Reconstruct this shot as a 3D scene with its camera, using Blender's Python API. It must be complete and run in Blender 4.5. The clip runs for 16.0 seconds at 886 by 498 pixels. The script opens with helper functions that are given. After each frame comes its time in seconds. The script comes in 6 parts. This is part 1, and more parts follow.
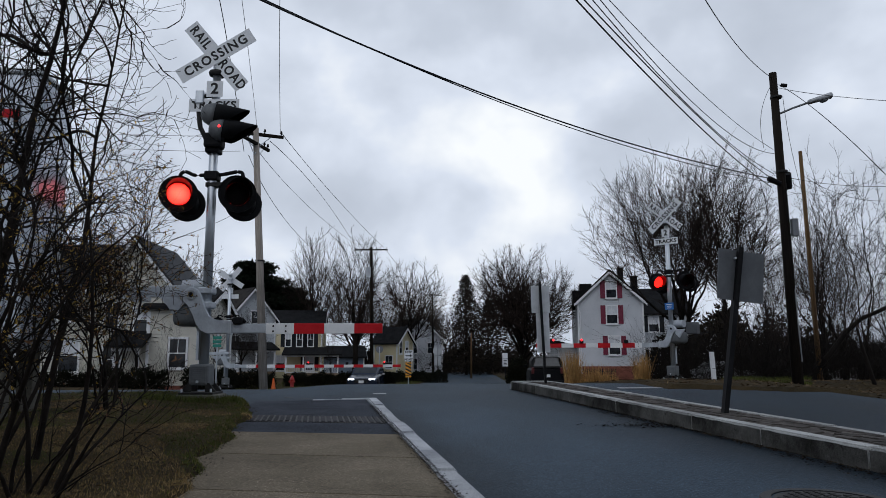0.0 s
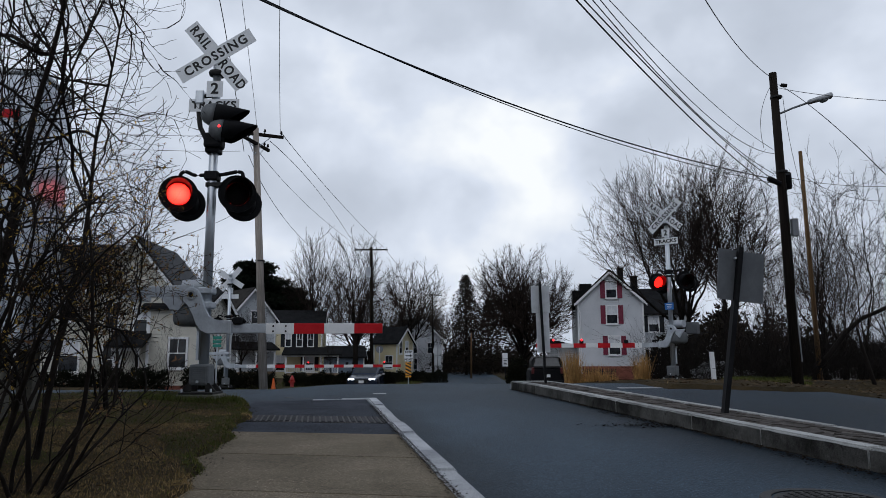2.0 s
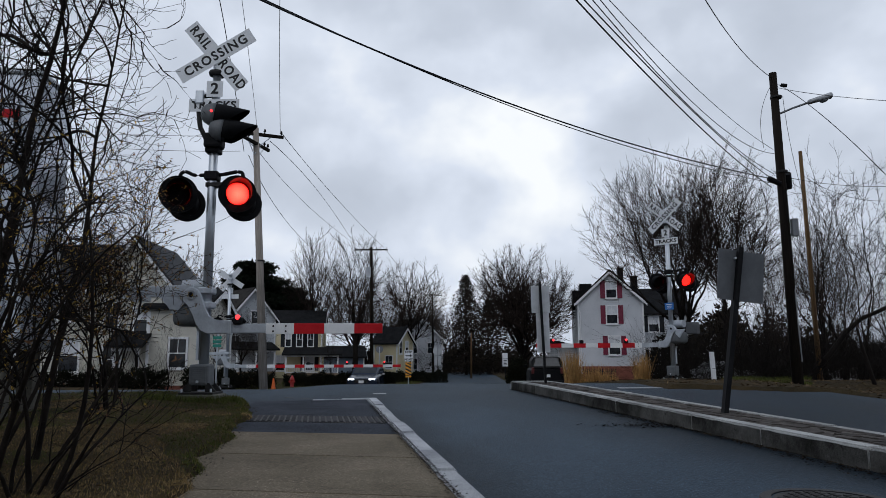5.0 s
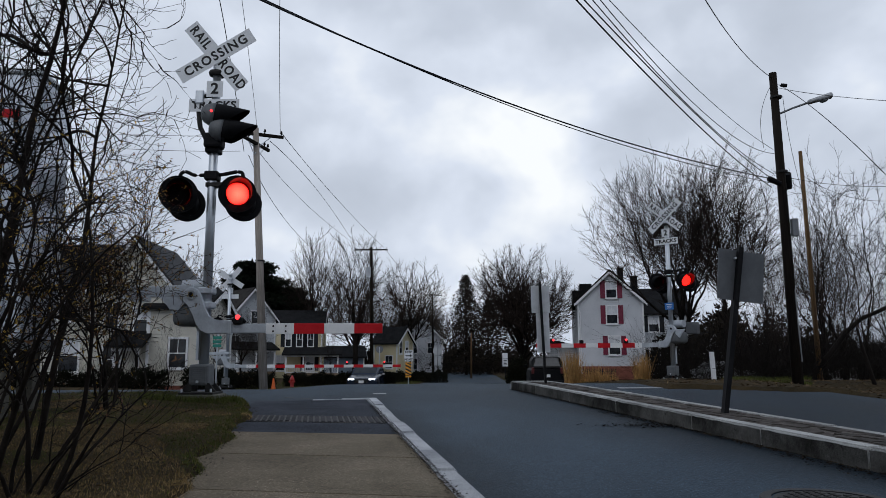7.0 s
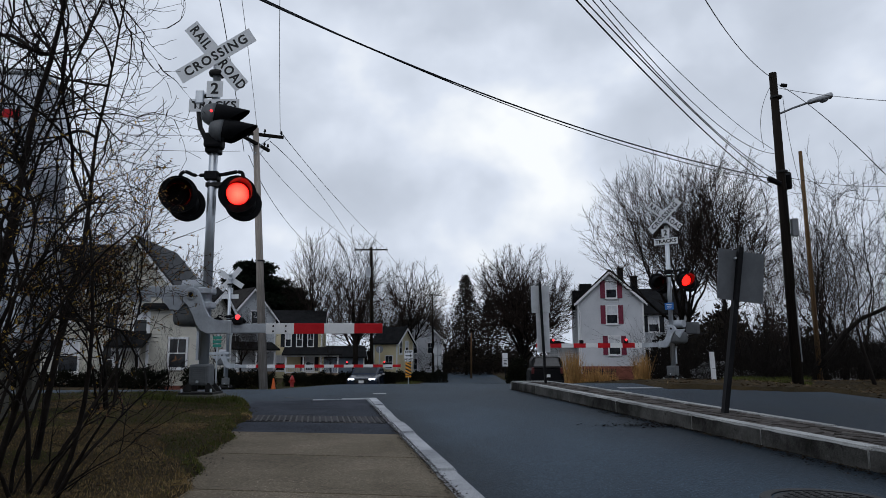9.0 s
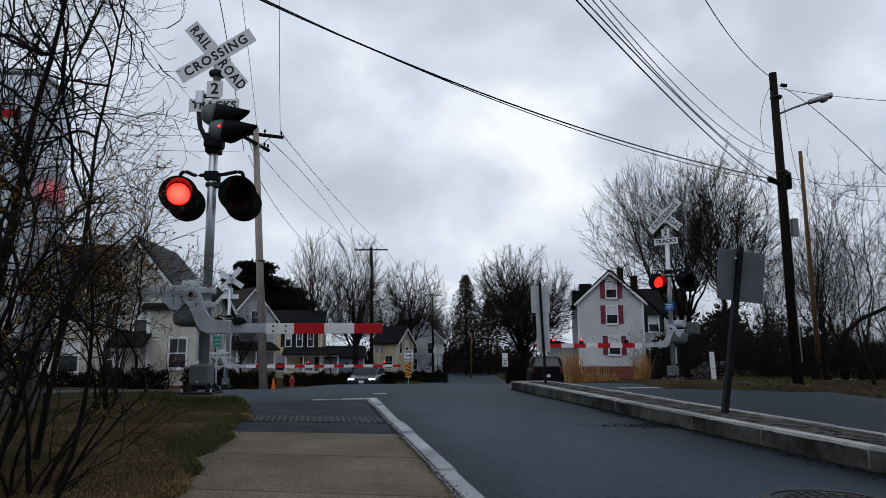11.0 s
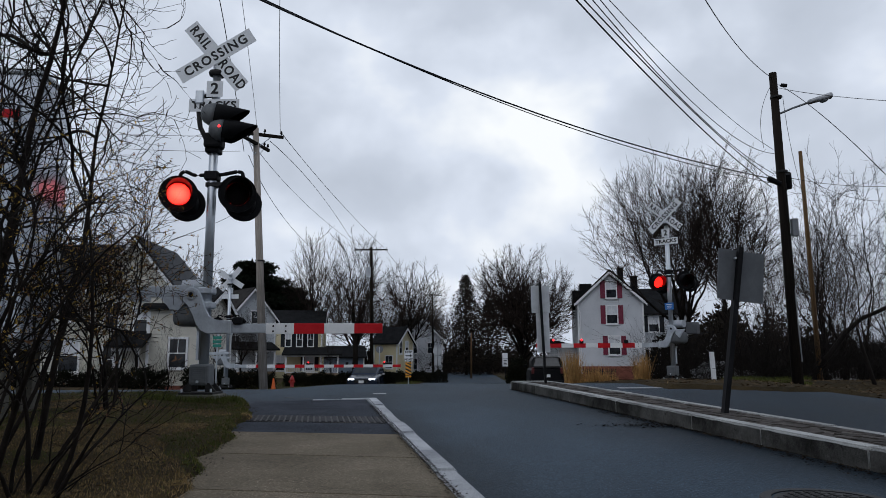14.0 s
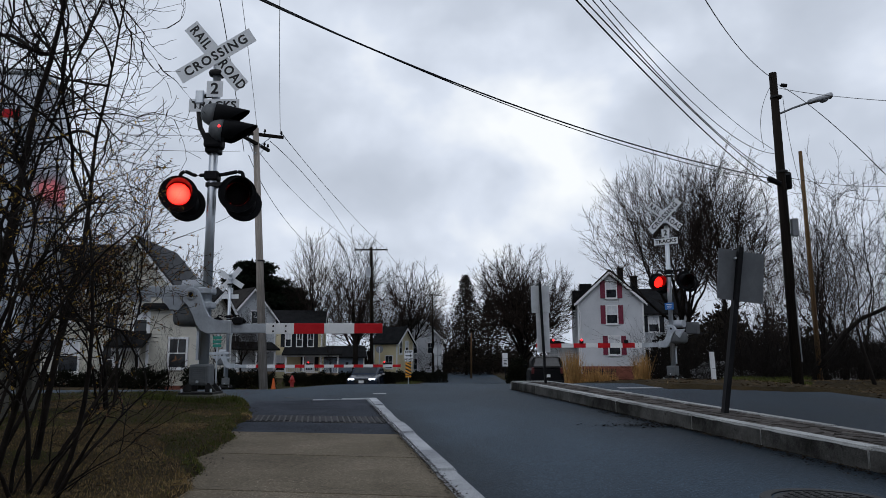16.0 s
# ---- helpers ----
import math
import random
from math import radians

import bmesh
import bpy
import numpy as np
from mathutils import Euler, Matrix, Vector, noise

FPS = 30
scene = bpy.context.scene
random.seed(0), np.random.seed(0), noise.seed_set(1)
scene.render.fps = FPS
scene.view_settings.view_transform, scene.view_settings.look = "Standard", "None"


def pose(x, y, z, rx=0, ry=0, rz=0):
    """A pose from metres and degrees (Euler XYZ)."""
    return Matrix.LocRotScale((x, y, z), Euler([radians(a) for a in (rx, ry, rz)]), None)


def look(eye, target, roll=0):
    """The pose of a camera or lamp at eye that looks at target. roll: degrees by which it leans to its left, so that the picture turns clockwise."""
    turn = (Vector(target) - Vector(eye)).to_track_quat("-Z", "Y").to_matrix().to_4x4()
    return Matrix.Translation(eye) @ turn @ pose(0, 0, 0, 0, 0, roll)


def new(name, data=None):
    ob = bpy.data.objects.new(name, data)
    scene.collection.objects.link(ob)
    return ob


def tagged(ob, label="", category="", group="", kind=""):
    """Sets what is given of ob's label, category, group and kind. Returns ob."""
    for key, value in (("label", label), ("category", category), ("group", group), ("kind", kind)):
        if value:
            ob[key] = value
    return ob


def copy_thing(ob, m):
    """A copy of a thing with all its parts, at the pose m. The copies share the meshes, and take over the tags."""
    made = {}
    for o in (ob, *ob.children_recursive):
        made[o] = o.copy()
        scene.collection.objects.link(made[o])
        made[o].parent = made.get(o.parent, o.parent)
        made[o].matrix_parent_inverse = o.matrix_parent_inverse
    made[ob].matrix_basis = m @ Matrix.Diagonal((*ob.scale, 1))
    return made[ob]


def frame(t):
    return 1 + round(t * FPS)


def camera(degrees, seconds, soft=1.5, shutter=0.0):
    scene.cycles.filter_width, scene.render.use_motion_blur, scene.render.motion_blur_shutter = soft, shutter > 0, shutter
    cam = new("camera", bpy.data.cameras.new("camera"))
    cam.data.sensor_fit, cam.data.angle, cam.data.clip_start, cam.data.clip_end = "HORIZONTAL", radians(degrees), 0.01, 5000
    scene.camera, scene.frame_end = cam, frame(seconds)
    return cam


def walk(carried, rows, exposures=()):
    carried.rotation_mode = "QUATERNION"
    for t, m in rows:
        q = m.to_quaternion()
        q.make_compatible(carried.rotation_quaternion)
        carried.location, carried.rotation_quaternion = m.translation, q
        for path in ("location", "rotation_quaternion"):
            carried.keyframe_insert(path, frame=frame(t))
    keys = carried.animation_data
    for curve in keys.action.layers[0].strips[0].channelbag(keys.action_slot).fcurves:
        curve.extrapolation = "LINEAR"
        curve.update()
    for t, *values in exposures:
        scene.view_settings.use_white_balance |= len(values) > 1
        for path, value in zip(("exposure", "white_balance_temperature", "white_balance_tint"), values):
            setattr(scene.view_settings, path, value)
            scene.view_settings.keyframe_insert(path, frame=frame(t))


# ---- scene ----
cam = camera(64.0, 16.0, soft=0.4)
EYE = (0.0, 0.0, 0.87)
STAND = pose(*EYE, 90 + 8.65, 0, 0) @ pose(0, 0, 0, 0, 0, -0.2)
walk(cam, [(0.0, STAND), (16.0, STAND)])

# ---- light: a closed overcast sky, the sun well behind it ----
world = bpy.data.worlds.new("overcast_sky")
scene.world = world
world.use_nodes = True
wn, wl = world.node_tree.nodes, world.node_tree.links
sky = wn.new("ShaderNodeTexSky")
sky.sky_type, sky.sun_disc = "NISHITA", False
sky.sun_elevation, sky.sun_rotation = radians(48), radians(195)
veil = wn.new("ShaderNodeMix")
veil.data_type = "RGBA"
veil.inputs["Factor"].default_value = 0.86
wl.new(sky.outputs["Color"], veil.inputs["A"])
veil.inputs["B"].default_value = (4.7, 5.3, 6.5, 1)
wl.new(veil.outputs["Result"], wn["Background"].inputs["Color"])
wn["Background"].inputs["Strength"].default_value = 0.070
sun = new("sun", bpy.data.lights.new("sun", "SUN"))
sun.data.energy, sun.data.angle, sun.data.color = 0.52, radians(60), (0.96, 0.98, 1.0)
sun.matrix_basis = look((-26, -97, 112), (0, 0, 0))
scene.view_settings.exposure = 0.0

# ---- materials ----
def node(nt, kind, **ins):
    n = nt.nodes.new(kind)
    for k, v in ins.items():
        n.inputs[k.replace("_", " ")].default_value = v
    return n


def surface(name, c1, c2, rough=0.7, scale=6.0, fine=60.0, bump=0.15, metal=0.0, c3=None, spots=0.0, rough2=None,
            vary=0.0, stretch=(1, 1, 1), depth=0.01, island=0.0, coords="Object", spec=0.5, contrast=0.28, flecks=0.0):
    """A procedural surface: broad patches from c1 to c2, fine grain, worn spots of c3, and relief."""
    m = bpy.data.materials.new(name)
    m.use_nodes = True
    nt = m.node_tree
    ln = nt.links.new
    b = nt.nodes["Principled BSDF"]
    b.inputs["Metallic"].default_value = metal
    b.inputs["Specular IOR Level"].default_value = spec
    tc = nt.nodes.new("ShaderNodeTexCoord")
    if coords == "World":
        tc = nt.nodes.new("ShaderNodeNewGeometry")
        coords = "Position"
    mp = nt.nodes.new("ShaderNodeMapping")
    mp.inputs["Scale"].default_value = stretch
    ln(tc.outputs[coords], mp.inputs["Vector"])
    broad = node(nt, "ShaderNodeTexNoise", Scale=scale, Detail=5.0, Roughness=0.6)
    grain = node(nt, "ShaderNodeTexNoise", Scale=fine, Detail=3.0, Roughness=0.7)
    ln(mp.outputs[0], broad.inputs["Vector"])
    ln(mp.outputs[0], grain.inputs["Vector"])
    r1 = nt.nodes.new("ShaderNodeValToRGB")
    r1.color_ramp.elements[0].position, r1.color_ramp.elements[1].position = 0.36, 0.64
    r1.color_ramp.elements[0].color, r1.color_ramp.elements[1].color = (*c1, 1), (*c2, 1)
    ln(broad.outputs["Fac"], r1.inputs["Fac"])
    gr = node(nt, "ShaderNodeMapRange", From_Min=0.25, From_Max=0.75, To_Min=1 - contrast, To_Max=1 + contrast)
    ln(grain.outputs["Fac"], gr.inputs["Value"])
    mul = nt.nodes.new("ShaderNodeVectorMath")
    mul.operation = "SCALE"
    ln(r1.outputs["Color"], mul.inputs[0])
    ln(gr.outputs[0], mul.inputs["Scale"])
    out = mul.outputs[0]
    if c3 is not None:
        st = node(nt, "ShaderNodeTexNoise", Scale=scale * 2.7, Detail=8.0, Roughness=0.75)
        ln(mp.outputs[0], st.inputs["Vector"])
        sr = node(nt, "ShaderNodeMapRange", From_Min=0.62 - spots, From_Max=0.7 - spots)
        ln(st.outputs["Fac"], sr.inputs["Value"])
        mx = nt.nodes.new("ShaderNodeMix")
        mx.data_type = "RGBA"
        ln(sr.outputs[0], mx.inputs["Factor"])
        ln(out, mx.inputs["A"])
        mx.inputs["B"].default_value = (*c3, 1)
        out = mx.outputs["Result"]
    for amount, kind, sock in ((vary, "ShaderNodeObjectInfo", "Random"), (island, "ShaderNodeNewGeometry", "Random Per Island")):
        if amount:
            oi = nt.nodes.new(kind)
            vr = node(nt, "ShaderNodeMapRange", To_Min=1 - amount, To_Max=1 + amount)
            ln(oi.outputs[sock], vr.inputs["Value"])
            m2 = nt.nodes.new("ShaderNodeVectorMath")
            m2.operation = "SCALE"
            ln(out, m2.inputs[0])
            ln(vr.outputs[0], m2.inputs["Scale"])
            out = m2.outputs[0]
    if flecks:
        # pale grit in the surface
        fk = node(nt, "ShaderNodeTexNoise", Scale=fine * 2.2, Detail=2.0, Roughness=0.6)
        ln(mp.outputs[0], fk.inputs["Vector"])
        fr = node(nt, "ShaderNodeMapRange", From_Min=0.58, From_Max=0.72, To_Min=1.0, To_Max=1 + 2 * flecks)
        ln(fk.outputs["Fac"], fr.inputs["Value"])
        m3 = nt.nodes.new("ShaderNodeVectorMath")
        m3.operation = "SCALE"
        ln(out, m3.inputs[0])
        ln(fr.outputs[0], m3.inputs["Scale"])
        out = m3.outputs[0]
    ln(out, b.inputs["Base Color"])
    rr = node(nt, "ShaderNodeMapRange", To_Min=rough, To_Max=rough if rough2 is None else rough2)
    ln(broad.outputs["Fac"], rr.inputs["Value"])
    ln(rr.outputs[0], b.inputs["Roughness"])
    if bump:
        bp = node(nt, "ShaderNodeBump", Strength=bump, Distance=depth)
        ln(grain.outputs["Fac"], bp.inputs["Height"])
        ln(bp.outputs[0], b.inputs["Normal"])
    return m


def lane_wear_sheen(m, turn):
    """A worn, paler lane middle with sky sheen put into its colour; darker along the gutters. turn: the street's
    heading.
    """
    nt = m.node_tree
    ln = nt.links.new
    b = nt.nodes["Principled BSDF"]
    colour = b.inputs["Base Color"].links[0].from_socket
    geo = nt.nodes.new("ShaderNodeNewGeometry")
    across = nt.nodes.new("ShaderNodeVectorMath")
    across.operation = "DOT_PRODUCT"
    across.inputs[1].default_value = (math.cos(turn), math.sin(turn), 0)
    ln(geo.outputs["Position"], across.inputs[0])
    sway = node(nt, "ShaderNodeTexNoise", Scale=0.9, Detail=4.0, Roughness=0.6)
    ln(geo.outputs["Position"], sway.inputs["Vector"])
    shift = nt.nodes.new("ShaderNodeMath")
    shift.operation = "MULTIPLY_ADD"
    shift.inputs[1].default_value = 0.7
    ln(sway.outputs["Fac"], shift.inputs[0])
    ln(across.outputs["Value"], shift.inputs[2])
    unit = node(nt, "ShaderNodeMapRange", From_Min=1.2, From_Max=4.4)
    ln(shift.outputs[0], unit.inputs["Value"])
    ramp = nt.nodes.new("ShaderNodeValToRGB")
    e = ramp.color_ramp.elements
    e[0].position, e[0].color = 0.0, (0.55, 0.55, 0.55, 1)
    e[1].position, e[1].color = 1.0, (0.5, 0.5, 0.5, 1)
    # middle values above 1 carry the road's sheen as colour
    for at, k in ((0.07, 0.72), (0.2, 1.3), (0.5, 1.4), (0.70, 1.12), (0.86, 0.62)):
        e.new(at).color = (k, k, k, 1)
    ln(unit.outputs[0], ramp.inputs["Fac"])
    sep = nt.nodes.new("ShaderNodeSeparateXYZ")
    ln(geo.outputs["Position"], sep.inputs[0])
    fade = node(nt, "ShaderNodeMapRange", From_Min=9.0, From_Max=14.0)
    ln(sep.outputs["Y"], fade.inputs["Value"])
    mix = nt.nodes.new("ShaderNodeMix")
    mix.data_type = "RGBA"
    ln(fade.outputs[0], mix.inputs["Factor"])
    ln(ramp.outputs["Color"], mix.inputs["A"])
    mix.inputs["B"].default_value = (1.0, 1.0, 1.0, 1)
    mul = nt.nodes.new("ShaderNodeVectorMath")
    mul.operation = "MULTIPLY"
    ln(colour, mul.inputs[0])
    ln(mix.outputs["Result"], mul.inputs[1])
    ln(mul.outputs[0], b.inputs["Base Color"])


def glow(name, colour, strength):
    m = bpy.data.materials.new(name)
    m.use_nodes = True
    b = m.node_tree.nodes["Principled BSDF"]
    b.inputs["Base Color"].default_value = (*[c * 0.3 for c in colour], 1)
    b.inputs["Emission Color"].default_value = (*colour, 1)
    b.inputs["Emission Strength"].default_value = strength
    return m


ASPHALT = surface("asphalt", (0.0150, 0.0275, 0.0405), (0.0380, 0.0580, 0.0790), 0.5, 0.45, 70, 0.6, c3=(0.054, 0.076, 0.098), spots=-0.03, rough2=0.7, coords="World", stretch=(1, 0.4, 1), depth=0.02, spec=0.08, contrast=0.6, flecks=1.1)
lane_wear_sheen(ASPHALT, radians(10.3))
ASPHALT_PATH = surface("asphalt_path", (0.02527, 0.03059, 0.04123), (0.04788, 0.05453, 0.06916), 0.8, 1.2, 60, 0.5, coords="World", depth=0.02, spec=0.08, contrast=0.6, flecks=0.9)
CONCRETE = surface("pavement_concrete", (0.1367, 0.113, 0.07849), (0.2081, 0.1725, 0.1248), 0.85, 1.3, 60, 0.5, c3=(0.2854, 0.2498, 0.1903), spots=-0.06, vary=0.1, coords="World", depth=0.012, contrast=0.55, flecks=0.8, spec=0.1)
GRANITE = surface("kerb_granite", (0.2985, 0.311, 0.3358), (0.4974, 0.5099, 0.5223), 0.75, 2.5, 80, 0.4, c3=(0.1741, 0.1741, 0.1617), spots=-0.02, vary=0.16, coords="World", flecks=0.3)
KERB_LIGHT = surface("worn_granite", (0.2713, 0.2713, 0.2634), (0.4628, 0.4628, 0.4469), 0.85, 2.2, 70, 0.5, c3=(0.1756, 0.1675, 0.1517), spots=0.0, vary=0.15, coords="World", spec=0.1, flecks=0.3)
# stained kerb face; its shade below the pale top is in the colour
KERB_STAIN_SHADE = surface("kerb_stain_shade", (0.026, 0.025, 0.022), (0.14, 0.136, 0.125), 0.95, 1.6, 46, 0.8, c3=(0.022, 0.021, 0.019), spots=0.03, coords="World", spec=0.08)
PAVER = surface("clay_paver", (0.060, 0.053, 0.048), (0.105, 0.092, 0.082), 0.85, 8, 90, 0.5, vary=0.35, coords="World", spec=0.1)
GRASS_SOIL = surface("turf_soil", (0.028, 0.021, 0.0095), (0.066, 0.045, 0.019), 0.95, 0.9, 28, 1.0, c3=(0.105, 0.066, 0.028), spots=-0.01, coords="World", depth=0.05, spec=0.12)
BLADE_GREEN = surface("grass_blade_green", (0.051, 0.06528, 0.01326), (0.1071, 0.1142, 0.02856), 0.7, 1.5, 9, 0, island=0.4, coords="World", spec=0.1)
BLADE_DRY = surface("grass_blade_dry", (0.165, 0.110, 0.046), (0.335, 0.230, 0.102), 0.8, 1.5, 9, 0, island=0.5, coords="World", spec=0.1)
LEAF_LITTER = surface("leaf_litter", (0.062, 0.040, 0.023), (0.150, 0.105, 0.062), 0.85, 3, 20, 0, island=0.5, coords="World", spec=0.1)
GRIT = surface("gutter_grit", (0.012, 0.010, 0.008), (0.050, 0.038, 0.027), 0.95, 3, 20, 0, island=0.6, coords="World", spec=0.08)
STRAW = surface("tall_dry_grass", (0.3458, 0.1928, 0.07315), (0.532, 0.3125, 0.1197), 0.8, 2.0, 9, 0, island=0.35, coords="World", spec=0.1)
DIRT = surface("verge_dirt", (0.0189, 0.01428, 0.00924), (0.042, 0.0315, 0.021), 0.95, 0.9, 24, 1.0, coords="World", depth=0.05, spec=0.12)
BARK = surface("bark", (0.006825, 0.00546, 0.00455), (0.01706, 0.01365, 0.01138), 0.9, 5, 40, 0.7, stretch=(0.65, 0.65, 0.1625), vary=0.2, coords="World", depth=0.02, spec=0.12)
TWIG = surface("twig_bark", (0.01728, 0.01296, 0.0108), (0.03744, 0.02736, 0.02232), 0.85, 0.4, 6, 0, vary=0.22, island=0.35, coords="World", spec=0.08)
SHRUB_BARK = surface("shrub_bark", (0.007241, 0.005171, 0.004137), (0.02198, 0.01706, 0.01345), 0.85, 3, 40, 0.3, island=0.35, coords="World", spec=0.12)
BUD = surface("forsythia_bud", (0.1995, 0.1264, 0.01995), (0.3591, 0.2261, 0.0399), 0.7, 3, 20, 0, island=0.4, coords="World", spec=0.1)
DEAD_LEAF = surface("dead_leaf", (0.08939, 0.04096, 0.0149), (0.2085, 0.08939, 0.02979), 0.8, 3, 20, 0, island=0.4, coords="World")
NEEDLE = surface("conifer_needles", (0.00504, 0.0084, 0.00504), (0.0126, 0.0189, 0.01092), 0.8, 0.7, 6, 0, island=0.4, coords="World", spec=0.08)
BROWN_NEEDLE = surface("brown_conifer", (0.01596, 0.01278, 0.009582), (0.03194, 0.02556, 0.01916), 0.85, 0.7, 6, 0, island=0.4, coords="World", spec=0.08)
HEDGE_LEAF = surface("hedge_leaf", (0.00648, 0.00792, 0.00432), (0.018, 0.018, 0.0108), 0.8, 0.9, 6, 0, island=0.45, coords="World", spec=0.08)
GALV = surface("galvanised_steel", (0.50, 0.53, 0.56), (0.64, 0.67, 0.70), 0.24, 3.0, 30, 0.04, metal=0.75, rough2=0.38, stretch=(1, 1, 0.3), contrast=0.06)
GREYPAINT = surface("grey_painted_casting", (0.399, 0.4256, 0.4588), (0.5586, 0.5918, 0.6251), 0.45, 4.0, 40, 0.12, c3=(0.2261, 0.2327, 0.2394), spots=-0.05, metal=0.15, contrast=0.12)
BASEPAINT = surface("grey_base_paint", (0.1064, 0.1149, 0.1192), (0.1617, 0.1702, 0.1745), 0.55, 4.0, 40, 0.15, c3=(0.05958, 0.05958, 0.05788), spots=-0.02, contrast=0.12)
BLACKPAINT = surface("black_painted_metal", (0.0042, 0.0042, 0.0049), (0.0112, 0.0112, 0.0126), 0.55, 5.0, 50, 0.1, rough2=0.75, spec=0.15)
SIGNWHITE = surface("white_sign_sheet", (0.8077, 0.8238, 0.84), (0.8129, 0.8265, 0.84), 0.5, 3.0, 30, 0.03, c3=(0.8001, 0.8001, 0.7831), spots=-0.1, contrast=0.06)
SIGNBACK = surface("bare_aluminium_sign_back", (0.1649, 0.1732, 0.1855), (0.2144, 0.2226, 0.235), 0.55, 3.0, 30, 0.03, metal=0.3, contrast=0.06)
SIGNBACK_PALE = surface("pale_sign_back", (0.4522, 0.4655, 0.4788), (0.5852, 0.5985, 0.6118), 0.5, 3.0, 30, 0.03, contrast=0.06)
SIGNBACK_DARK = surface("weathered_sign_back", (0.07315, 0.07847, 0.08512), (0.1131, 0.1184, 0.1264), 0.6, 3.0, 30, 0.03, contrast=0.06)
LETTER = surface("black_lettering", (0.006, 0.006, 0.0066), (0.0108, 0.0108, 0.012), 0.6, 8.0, 60, 0)
STRIPE_RED = surface("red_reflective_stripe", (0.4788, 0.00798, 0.0133), (0.5985, 0.01463, 0.02128), 0.55, 4.0, 40, 0.05, contrast=0.06, spec=0.2)
STRIPE_WHITE = surface("white_reflective_stripe", (0.84, 0.84, 0.84), (0.84, 0.84, 0.8283), 0.5, 4.0, 40, 0.05, c3=(0.8193, 0.8046, 0.79), spots=-0.1, contrast=0.06)
BUNGALOW = surface("aluminium_cabinet_sheet", (0.52, 0.56, 0.62), (0.62, 0.66, 0.72), 0.14, 2.0, 25, 0.02, metal=0.4, rough2=0.22, contrast=0.06)
POLEWOOD = surface("creosoted_pole_wood", (0.009408, 0.007392, 0.005712), (0.02184, 0.0168, 0.01277), 0.9, 6, 50, 0.8, stretch=(0.8, 0.8, 0.048), depth=0.02, spec=0.12)
POLEGREY = surface("weathered_pole_wood", (0.266, 0.2327, 0.1995), (0.4389, 0.3857, 0.3392), 0.9, 6, 50, 0.8, stretch=(0.84, 0.84, 0.0504), depth=0.02, spec=0.15)
POLEBROWN = surface("brown_pole_wood", (0.08778, 0.05267, 0.0256), (0.1609, 0.09875, 0.04755), 0.9, 6, 50, 0.8, stretch=(0.84, 0.84, 0.0504), depth=0.02, spec=0.15)
CABLE = surface("black_cable", (0.010, 0.010, 0.011), (0.02, 0.02, 0.022), 0.7, 5, 30, 0)
CLAP_WHITE = surface("white_clapboard", (0.5353, 0.5532, 0.5799), (0.6423, 0.6513, 0.678), 0.6, 0.6, 20, 0.05, c3=(0.4461, 0.4461, 0.4461), spots=-0.05, coords="World", vary=0.04, contrast=0.06)
CLAP_BEIGE = surface("beige_clapboard", (0.5054, 0.4788, 0.4123), (0.665, 0.6384, 0.5586), 0.7, 0.6, 20, 0.05, coords="World", vary=0.05, contrast=0.06)
CLAP_YELLOW = surface("cream_clapboard", (0.6384, 0.5586, 0.3458), (0.7714, 0.6783, 0.4522), 0.7, 0.6, 20, 0.05, coords="World", vary=0.04, contrast=0.06)
CLAP_BLUE = surface("blue_grey_clapboard", (0.1809, 0.2341, 0.3086), (0.2447, 0.3086, 0.383), 0.7, 0.6, 20, 0.05, coords="World", vary=0.04, contrast=0.06)
CLAP_GREY = surface("grey_white_clapboard", (0.4189, 0.4389, 0.4588), (0.5386, 0.5586, 0.5786), 0.7, 0.6, 20, 0.05, coords="World", vary=0.04, contrast=0.06)
TRIMWHITE = surface("white_trim_paint", (0.8167, 0.8283, 0.84), (0.84, 0.84, 0.84), 0.5, 2, 20, 0.04, coords="World", contrast=0.06)
TAIL_RED = surface("tail_light_red", (0.07, 0.006, 0.006), (0.10, 0.009, 0.009), 0.3, 3, 20, 0, contrast=0.06)
SHUTTER_RED = surface("burgundy_shutter", (0.1663, 0.01064, 0.03458), (0.2195, 0.01862, 0.05054), 0.55, 3, 20, 0.05, contrast=0.06)
SHUTTER_DARK = surface("dark_shutter", (0.012, 0.013, 0.016), (0.025, 0.026, 0.03), 0.55, 3, 20, 0.05, spec=0.2)
SHINGLE = surface("dark_roof_shingle", (0.007056, 0.007448, 0.008232), (0.01646, 0.01686, 0.01803), 0.9, 1.2, 16, 0.6, coords="World", depth=0.03, spec=0.15)
SHINGLE_GREY = surface("grey_shingle", (0.0275, 0.02915, 0.0319), (0.04675, 0.04895, 0.05225), 0.85, 1.2, 14, 0.4, coords="World", vary=0.08, contrast=0.4)
SHINGLE_BROWN = surface("brown_roof_shingle", (0.021, 0.0182, 0.0168), (0.042, 0.0364, 0.0329), 0.9, 1.2, 16, 0.6, coords="World", depth=0.03, spec=0.15)
BRICK = surface("red_brick", (0.1862, 0.05985, 0.0399), (0.2926, 0.09975, 0.0665), 0.85, 3, 25, 0.4, coords="World")
PANE = surface("window_glass", (0.012, 0.014, 0.018), (0.03, 0.034, 0.04), 0.06, 2, 10, 0, spec=0.6, contrast=0.06)
CURTAIN = surface("pale_blind", (0.5985, 0.6118, 0.6384), (0.7315, 0.7448, 0.7714), 0.8, 2, 20, 0, contrast=0.06)
